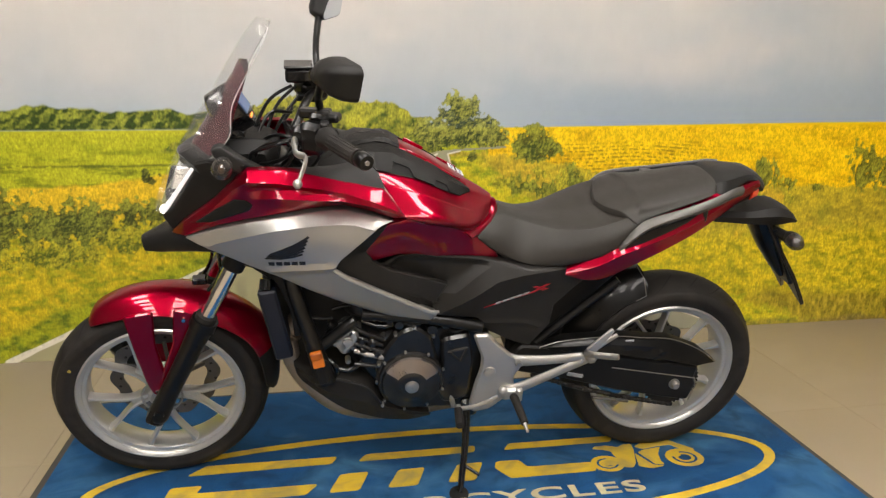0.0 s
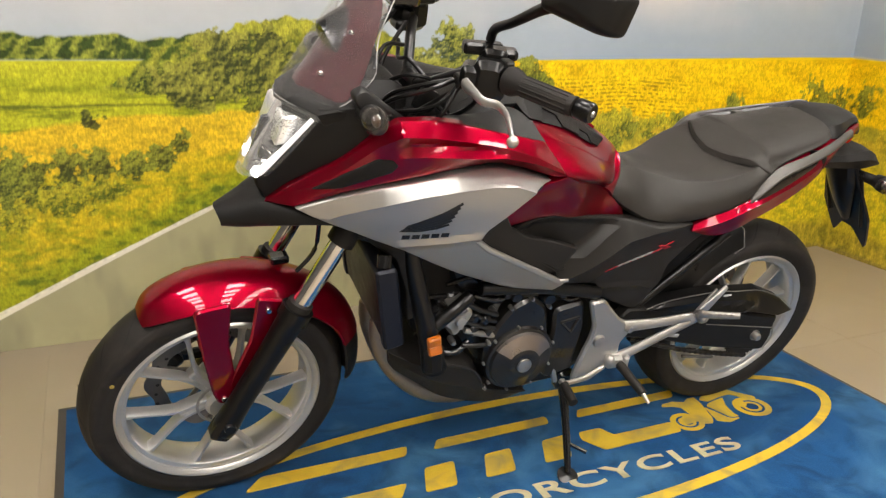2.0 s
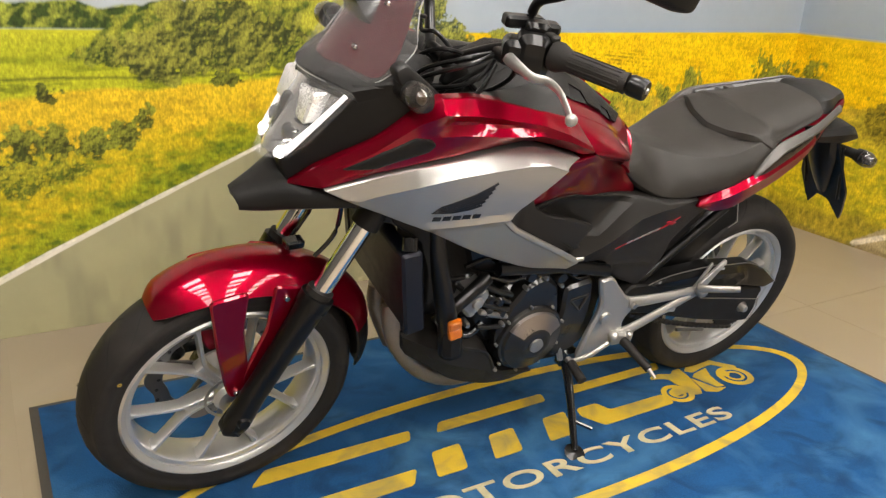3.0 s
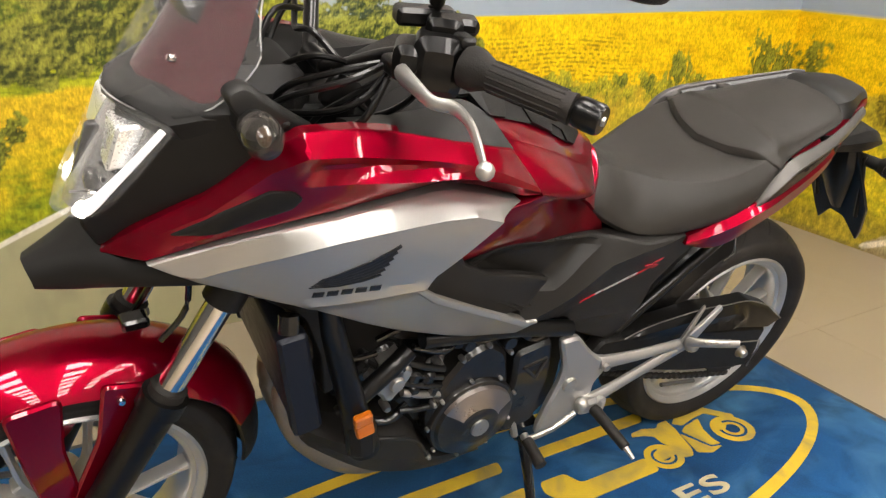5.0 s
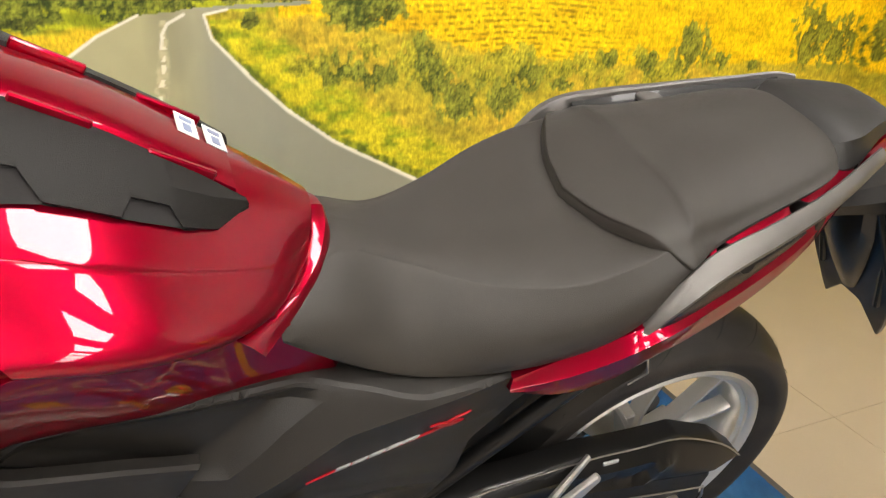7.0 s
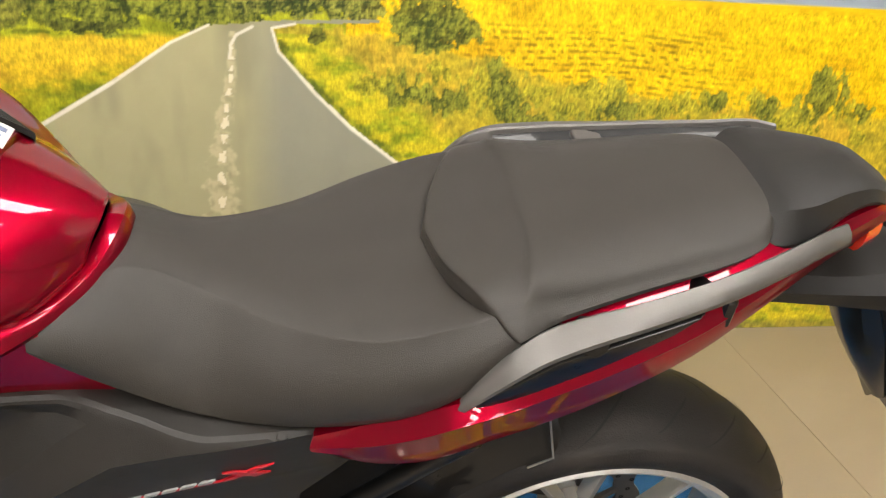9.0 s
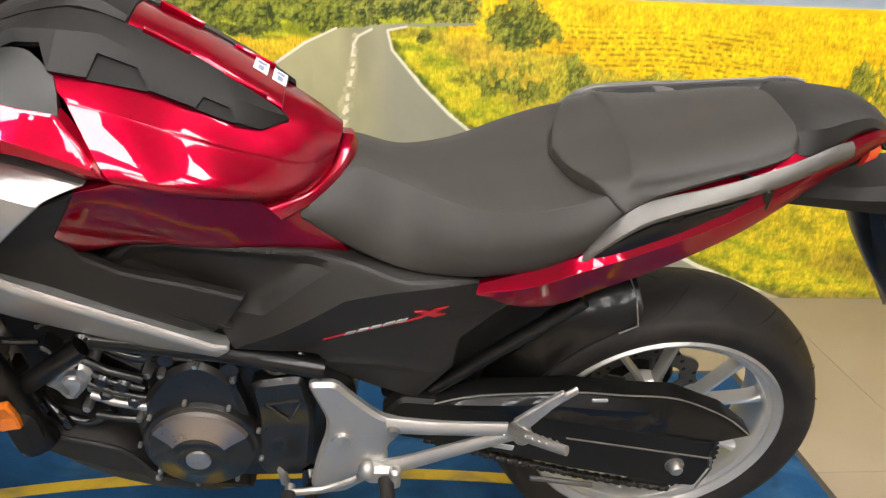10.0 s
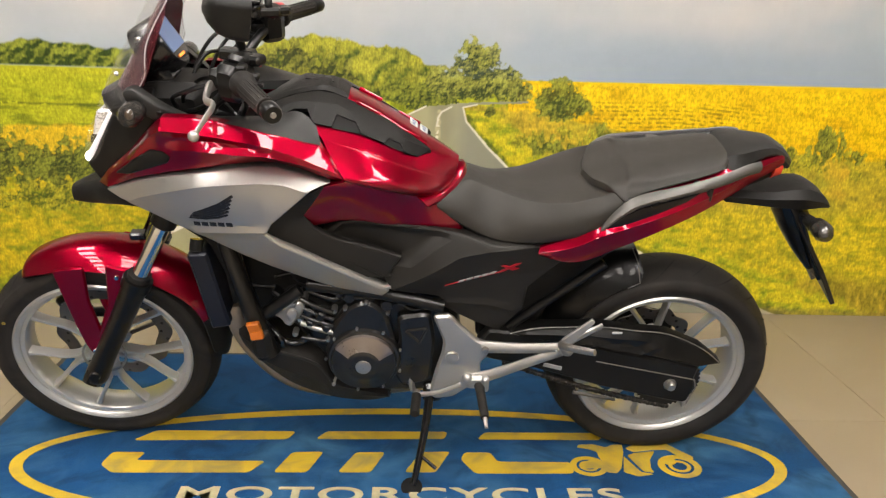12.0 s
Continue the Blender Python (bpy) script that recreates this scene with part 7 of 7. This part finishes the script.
for bx, by, bz in ((0.59, -0.13, 0.54), (0.61, -0.128, 0.45), (0.56, -0.128, 0.43), (0.66, -0.125, 0.50), (0.575, -0.128, 0.475)):
    part("engine_bolt", lathe([(0.001, by - 0.006), (0.006, by - 0.006), (0.008, by), (0.008, by + 0.02)], (bx, bz), 10), STEEL, eng)
part("engine_top", prism([(0.56, 0.56), (0.70, 0.52), (0.98, 0.52), (0.98, 0.66), (0.60, 0.68), (0.50, 0.72)], -0.10, 0.10, 0.01, 0.02), CASE, eng)
for p in ([(0.64, -0.10, 0.60), (0.70, -0.125, 0.575), (0.78, -0.13, 0.56)], [(0.66, -0.12, 0.535), (0.70, -0.145, 0.555), (0.76, -0.14, 0.548)], [(0.43, -0.12, 0.62), (0.46, -0.14, 0.585), (0.52, -0.135, 0.575)], [(0.52, -0.13, 0.60), (0.58, -0.125, 0.61), (0.62, -0.12, 0.585)],
          [(0.48, -0.13, 0.49), (0.50, -0.15, 0.46), (0.49, -0.15, 0.42)], [(0.82, -0.12, 0.53), (0.86, -0.14, 0.52), (0.91, -0.13, 0.535)]):
    part("cable", tube(p, 0.0055, 8, smooth=5), GLOSSBLK, eng)
for bx, bz, br in ((0.70, 0.553, 0.014), (0.792, 0.535, 0.016), (0.675, 0.565, 0.010), (0.83, 0.545, 0.012)):
    part("engine_boss", lathe([(0.001, -0.152), (br * 0.8, -0.152), (br, -0.146), (br, -0.11)], (bx, bz), 16), CASE, eng)
part("head_cover", cat(prism([(0.512, 0.500), (0.560, 0.541), (0.582, 0.541), (0.592, 0.522), (0.578, 0.496), (0.554, 0.466), (0.540, 0.470), (0.532, 0.488)], -0.152, -0.09, 0.006, 0.010), lathe([(0.001, -0.158), (0.012, -0.157), (0.016, -0.151), (0.016, -0.14)], (0.560, 0.508), 18)), ALLOY, eng, "bare alloy cover on the cylinder head")
part("throttle_body", prism([(0.60, 0.62), (0.70, 0.60), (0.80, 0.585), (0.80, 0.63), (0.62, 0.66)], -0.125, -0.05, 0.008, 0.014), CASE, eng)
rad = part("radiator", cat(prism([(0.335, 0.675), (0.37, 0.68), (0.405, 0.49), (0.372, 0.48)], -0.165, 0.165, 0.005, 0.008)), RADBLUE, BIKE, "dark radiator")
rtank = prism([(0.33, 0.685), (0.378, 0.69), (0.415, 0.485), (0.368, 0.475)], -0.182, -0.150, 0.006, 0.01)
neck = tube([(0.352, -0.17, 0.69), (0.355, -0.16, 0.715)], 0.016, 12)
for w in (lambda q: q, mir):
    rt = part("radiator_tank", w(rtank), RADBLUE, rad, "dark blue-black radiator end tank")
    part("tank_neck", w(neck), GLOSSBLK, rad)
shroud = panel([(0.30, 0.79), (0.40, 0.76), (0.445, 0.66), (0.455, 0.56), (0.42, 0.53), (0.41, 0.62), (0.38, 0.70), (0.32, 0.74)], plate_spline([(0.30, 0.78, 0.15), (0.40, 0.76, 0.165), (0.45, 0.56, 0.165), (0.42, 0.62, 0.16)]), 0.0, 0.005, 0.03)
for w in (shroud, mir(shroud)):
    part("radiator_shroud", w, PLASTIC, rad)
down = [(0.405, -0.15, 0.76), (0.425, -0.155, 0.67), (0.455, -0.163, 0.56), (0.48, -0.17, 0.47), (0.498, -0.172, 0.40)]
for w in (mir, lambda q: q):
    fr = part("frame", w(tube(down, [0.018, 0.02, 0.022, 0.025, 0.03], 14, smooth=3)), SATINBLK, BIKE, "black tubular steel frame")
    for q in (tube([(0.455, -0.155, 0.475), (0.545, -0.148, 0.545), (0.58, -0.14, 0.57)], 0.0165, 12, smooth=3), tube([(0.60, -0.145, 0.59), (0.78, -0.15, 0.572), (0.93, -0.148, 0.535)], 0.0165, 12, smooth=3),
              tube([(1.10, -0.11, 0.455), (1.21, -0.115, 0.555), (1.32, -0.12, 0.655)], 0.0125, 12, smooth=3)):
        part("frame_tube", w(q), SATINBLK, fr)
part("side_reflector", cat(box((0.475, -0.200, 0.500), (0.032, 0.014, 0.026), 0.003, Matrix.Rotation(radians(-12), 4, "Y") @ Matrix.Rotation(radians(9), 4, "X")), box((0.480, -0.200, 0.476), (0.032, 0.014, 0.025), 0.003, Matrix.Rotation(radians(-12), 4, "Y") @ Matrix.Rotation(radians(-12), 4, "X"))), AMBER, fr, "orange side reflector")
part("reflector_boot", box((0.488, -0.182, 0.437), (0.05, 0.04, 0.085), 0.014, Matrix.Rotation(radians(-8), 4, "Y")), PLASTIC, fr)
part("engine_shroud", prism([(0.42, 0.70), (0.60, 0.70), (0.60, 0.46), (0.47, 0.44)], -0.09, 0.09, 0.01, 0.02), PLASTIC, eng, "black inner shroud")
part("inner_mudguard", prism([(1.02, 0.70), (1.22, 0.70), (1.40, 0.72), (1.30, 0.62), (1.20, 0.50), (1.17, 0.40), (1.02, 0.40)], -0.085, 0.085, 0.01, 0.02), PLASTIC, BIKE, "black inner rear mudguard")
belly = part("belly_pan", hard([
    [(0.405, 0, 0.43), (0.405, -0.06, 0.425), (0.41, -0.10, 0.405), (0.416, -0.10, 0.385), (0.416, -0.07, 0.345), (0.42, 0, 0.315)],
    [(0.47, 0, 0.42), (0.47, -0.09, 0.415), (0.475, -0.150, 0.392), (0.478, -0.146, 0.36), (0.48, -0.115, 0.315), (0.48, 0, 0.285)],
    [(0.54, 0, 0.41), (0.54, -0.11, 0.405), (0.54, -0.158, 0.385), (0.545, -0.150, 0.325), (0.55, -0.120, 0.262), (0.55, 0, 0.232)],
    [(0.62, 0, 0.37), (0.62, -0.11, 0.365), (0.615, -0.154, 0.352), (0.62, -0.148, 0.295), (0.63, -0.120, 0.228), (0.64, 0, 0.20)],
    [(0.66, 0, 0.30), (0.66, -0.11, 0.298), (0.655, -0.148, 0.288), (0.66, -0.142, 0.262), (0.68, -0.118, 0.214), (0.69, 0, 0.185)],
    [(0.73, 0, 0.262), (0.73, -0.10, 0.262), (0.73, -0.136, 0.256), (0.735, -0.132, 0.238), (0.745, -0.112, 0.205), (0.75, 0, 0.185)],
    [(0.79, 0, 0.235), (0.79, -0.09, 0.235), (0.795, -0.124, 0.232), (0.80, -0.121, 0.224), (0.80, -0.10, 0.208), (0.80, 0, 0.2)]], 4), LITPL, BIKE, "black folded plastic belly pan", sharp=18)
for w in (lambda q: q, mir):
    part("pan_lip", w(tube([(0.478, -0.149, 0.394), (0.545, -0.157, 0.386), (0.615, -0.154, 0.353), (0.652, -0.148, 0.292)], 0.004, 8, smooth=4)), GREYPL, belly)
part("exhaust_header", cat(tube([(0.455, -0.02, 0.56), (0.405, -0.045, 0.50), (0.400, -0.06, 0.42), (0.440, -0.06, 0.325), (0.53, -0.06, 0.235), (0.66, -0.04, 0.190), (0.85, 0.0, 0.195), (0.98, 0.06, 0.22)], [0.022, 0.026, 0.026, 0.024, 0.024, 0.026, 0.030, 0.036], 14, smooth=5), tube([(0.455, 0.06, 0.56), (0.405, 0.045, 0.50), (0.400, 0.03, 0.42), (0.440, 0.0, 0.325)], [0.022, 0.026, 0.028, 0.03], 14, smooth=5), tube([(0.80, -0.06, 0.215), (0.92, -0.05, 0.225)], 0.022, 12)), EXHAUST, BIKE, "heat-tinted steel exhaust header")

# footrest plate and controls
fp = part("footrest_plate", cat(
    prism([(0.905, 0.518), (0.95, 0.52), (0.975, 0.49), (1.02, 0.445), (1.055, 0.435), (1.05, 0.40), (1.03, 0.375), (1.035, 0.335), (1.01, 0.30), (0.965, 0.262), (0.915, 0.255), (0.905, 0.28), (0.918, 0.35), (0.932, 0.40), (0.935, 0.44)], -0.165, -0.145, 0.006, 0.014),
    tube([(1.03, -0.158, 0.425), (1.12, -0.172, 0.432), (1.22, -0.188, 0.448)], [0.0185, 0.015, 0.014], 10, 0.6, smooth=3),
    tube([(1.01, -0.165, 0.325), (1.06, -0.17, 0.345), (1.15, -0.18, 0.395), (1.24, -0.19, 0.445)], [0.02, 0.016, 0.014, 0.014], 10, 0.6, smooth=3),
    tube([(1.215, -0.19, 0.435), (1.26, -0.172, 0.462), (1.335, -0.135, 0.48)], [0.012, 0.010, 0.008], 8, 0.6, smooth=2)), ALLOY, BIKE, "cast silver footrest plate")
part("frame_bolt", lathe([(0.001, -0.174), (0.016, -0.172), (0.018, -0.165), (0.018, -0.15)], (0.958, 0.395), 20), ALLOY, fp)
part("hex_bolt", cat(lathe([(0.001, -0.178), (0.008, -0.178), (0.010, -0.172), (0.010, -0.155)], (1.04, 0.423), 12)), STEEL, fp)
peg = part("passenger_peg", tube([(1.222, -0.205, 0.468), (1.232, -0.226, 0.478), (1.262, -0.254, 0.490), (1.288, -0.276, 0.500)], [0.012, 0.010, 0.0095, 0.0085], 10, 0.8, smooth=2), STEEL, fp, "folding passenger footrest")
part("peg_pivot", ball((1.238, -0.205, 0.455), 0.017), STEEL, peg)
for k in range(5):
    part("peg_rib", box((1.238 + 0.0088 * k, -0.233 - 0.0075 * k, 0.485 + 0.0034 * k), (0.005, 0.015, 0.007), 0.0015, Matrix.Rotation(radians(-40), 4, "Z")), STEEL, peg)
part("heel_plate", prism([(1.222, 0.482), (1.29, 0.546), (1.298, 0.536), (1.245, 0.462), (1.228, 0.45)], -0.205, -0.196, 0.002, 0.004), ALLOY, fp, "flat alloy heel plate")
part("rider_peg", cat(tube([(1.028, -0.17, 0.322), (1.032, -0.195, 0.318)], 0.013, 10), tube([(1.032, -0.195, 0.318), (1.04, -0.285, 0.302)], [0.0125, 0.011], 10)), RUBBER, fp, "black rubber rider footrest")
part("peg_tip", tube([(1.04, -0.285, 0.302), (1.043, -0.31, 0.292)], [0.006, 0.004], 8), STEEL, fp)
part("peg_bracket", cat(box((1.02, -0.17, 0.325), (0.05, 0.03, 0.04), 0.008), ball((1.0, -0.175, 0.335), 0.015), box((1.045, -0.178, 0.325), (0.02, 0.03, 0.045), 0.006)), ALLOY, fp)
part("gear_lever", cat(tube([(0.985, -0.178, 0.318), (0.93, -0.18, 0.292), (0.872, -0.178, 0.282)], 0.0065, 8, smooth=2), tube([(0.872, -0.165, 0.282), (0.868, -0.235, 0.272)], 0.009, 10), tube([(0.852, -0.14, 0.31), (0.862, -0.15, 0.27)], 0.008, 8)), STEEL, fp, "steel gear lever")
part("lever_rubber", tube([(0.871, -0.18, 0.281), (0.867, -0.24, 0.271)], 0.0125, 12), RUBBER, fp)
stand = part("side_stand", cat(tube([(0.905, -0.13, 0.235), (0.895, -0.19, 0.17), (0.872, -0.275, 0.085), (0.867, -0.288, 0.072)], [0.017, 0.014, 0.012, 0.012], 12, 0.75, smooth=3), box((0.912, -0.115, 0.245), (0.05, 0.04, 0.06), 0.01), tube([(0.885, -0.235, 0.125), (0.925, -0.27, 0.115)], 0.005, 8)), GLOSSBLK, BIKE, "black side stand, folded out")
part("stand_foot", xf(lathe([(0.001, 0.0), (0.026, 0.0), (0.028, -0.006), (0.001, -0.008)], (0, 0), 18), pose(0.864, -0.293, 0.067, -78, 0, 0)), SATINBLK, stand)

# rear end
arm = prism([(1.02, 0.42), (1.05, 0.46), (1.20, 0.445), (1.42, 0.395), (1.61, 0.355), (1.602, 0.318), (1.61, 0.29), (1.595, 0.235), (1.545, 0.242), (1.36, 0.285), (1.165, 0.345), (1.05, 0.37)], -0.138, -0.10, 0.006, 0.012)
swing = part("swingarm", arm, PLASTIC, BIKE, "satin black swingarm")
part("swingarm_beam", mir(arm), PLASTIC, swing)
part("swingarm_bridge", prism([(1.10, 0.45), (1.19, 0.45), (1.19, 0.37), (1.10, 0.37)], -0.11, 0.11, 0.01, 0.02), GLOSSBLK, swing)
part("adjuster_edge", cat(tube([(1.334, -0.14, 0.371), (1.60, -0.14, 0.318)], 0.0016, 6), tube([(1.602, -0.139, 0.318), (1.61, -0.139, 0.29), (1.595, -0.139, 0.236)], 0.0022, 6)), STEEL, swing)
part("axle_nut", cat(lathe([(0.001, -0.156), (0.009, -0.156), (0.012, -0.152), (0.012, -0.138)], (1.54, 0.300), 12), lathe([(0.017, -0.142), (0.017, -0.138), (0.001, -0.142)], (1.54, 0.300), 20)), STEEL, swing)
part("chain_slider", tube([(1.285, -0.140, 0.268), (1.34, -0.140, 0.258), (1.40, -0.140, 0.246)], 0.005, 8), RAIL, swing, "worn pale chain slider")
part("swing_label", box((1.222, -0.14, 0.352), (0.05, 0.003, 0.012), 0.001, Matrix.Rotation(radians(14), 4, "Y")), DECALGREY, swing, "small pale label")
SLIM = 0.0
cover = panel([(1.10, 0.455), (1.177, 0.474), (1.33, 0.478), (1.415, 0.466), (1.514, 0.452), (1.608, 0.412), (1.668, 0.366), (1.60, 0.366), (1.487, 0.398), (1.336, 0.430), (1.156, 0.444)], plate_spline([(1.10, 0.46, 0.128), (1.33, 0.476, 0.122), (1.33, 0.435, 0.142), (1.514, 0.45, 0.112), (1.487, 0.40, 0.142), (1.66, 0.37, 0.122), (1.60, 0.39, 0.126)]), 0.0, 0.006, 0.03, 0.009, 0.006,
              [([(1.14, 0.46), (1.30, 0.462), (1.45, 0.443), (1.495, 0.425)], 0.007, 0.016), ([(1.31, 0.438), (1.44, 0.412), (1.48, 0.425)], 0.005, 0.012)])
cg = part("chain_guard", cover, SATINBLK, BIKE, "satin black sculpted chain guard", sharp=30)
part("guard_edge", tube([(1.105, -0.131, 0.459), (1.177, -0.130, 0.477), (1.33, -0.126, 0.481), (1.415, -0.121, 0.469), (1.514, -0.116, 0.455), (1.606, -0.120, 0.415), (1.660, -0.123, 0.372)], 0.0014, 6, smooth=4), STEEL, cg)
part("guard_mark", box((1.375, -0.1295, 0.466), (0.026, 0.004, 0.006), 0.001), DECALGREY, cg)
SLIM = 0.0244
links = []
for k in range(44):
    x = 1.10 + 0.0105 * k
    z = 0.345 - 0.135 * (k / 43) + 0.012 * math.sin(k / 43 * 3.1) * -1
    links.append(box((x, -0.118, z), (0.013, 0.012 if k % 2 else 0.016, 0.013), 0.003, Matrix.Rotation(radians(15), 4, "Y")))
part("chain", cat(*links), CHAINM, BIKE, "oily steel drive chain")
n, v, f = 84, [], []
for i in range(n):
    a = 2 * math.pi * i / n
    r = 0.086 + (0.004 if i % 2 else -0.003)
    v += [(RC[0] + 0.01 + r * math.cos(a), yy, RC[1] - 0.003 + r * math.sin(a)) for yy in (-0.116, -0.121)] + [(RC[0] + 0.01 + 0.05 * math.cos(a), yy, RC[1] + 0.05 * math.sin(a)) for yy in (-0.121, -0.116)]
f = [(4 * i + k, 4 * i + (k + 1) % 4, 4 * ((i + 1) % n) + (k + 1) % 4, 4 * ((i + 1) % n) + k) for i in range(n) for k in range(4)]
part("sprocket", (v, f), CHAINM, BIKE, "toothed rear sprocket")
hugger = part("rear_hugger", arc_guard(RC, [(170, 0.345, 0.075, 0.05), (150, 0.358, 0.09, 0.068), (132, 0.369, 0.094, 0.075), (118, 0.366, 0.092, 0.072), (110, 0.359, 0.088, 0.066), (107, 0.355, 0.075, 0.04)]), SATINBLK, BIKE, "black rear wheel hugger")
# thin pale line in place of the highlight on the glossy rim
part("hugger_glint", tube([(1.408, -0.03, 0.652), (1.414, -0.085, 0.636), (1.424, -0.097, 0.585), (1.395, -0.098, 0.570)], 0.0014, 6), STEEL, hugger)
part("rear_caliper", box((1.46, 0.085, 0.44), (0.09, 0.05, 0.06), 0.012, Matrix.Rotation(radians(40), 4, "Y")), SATINBLK, BIKE)
part("shock", cat(tube([(1.05, 0.02, 0.42), (1.09, 0.02, 0.62)], 0.028, 12)), SATINBLK, BIKE)
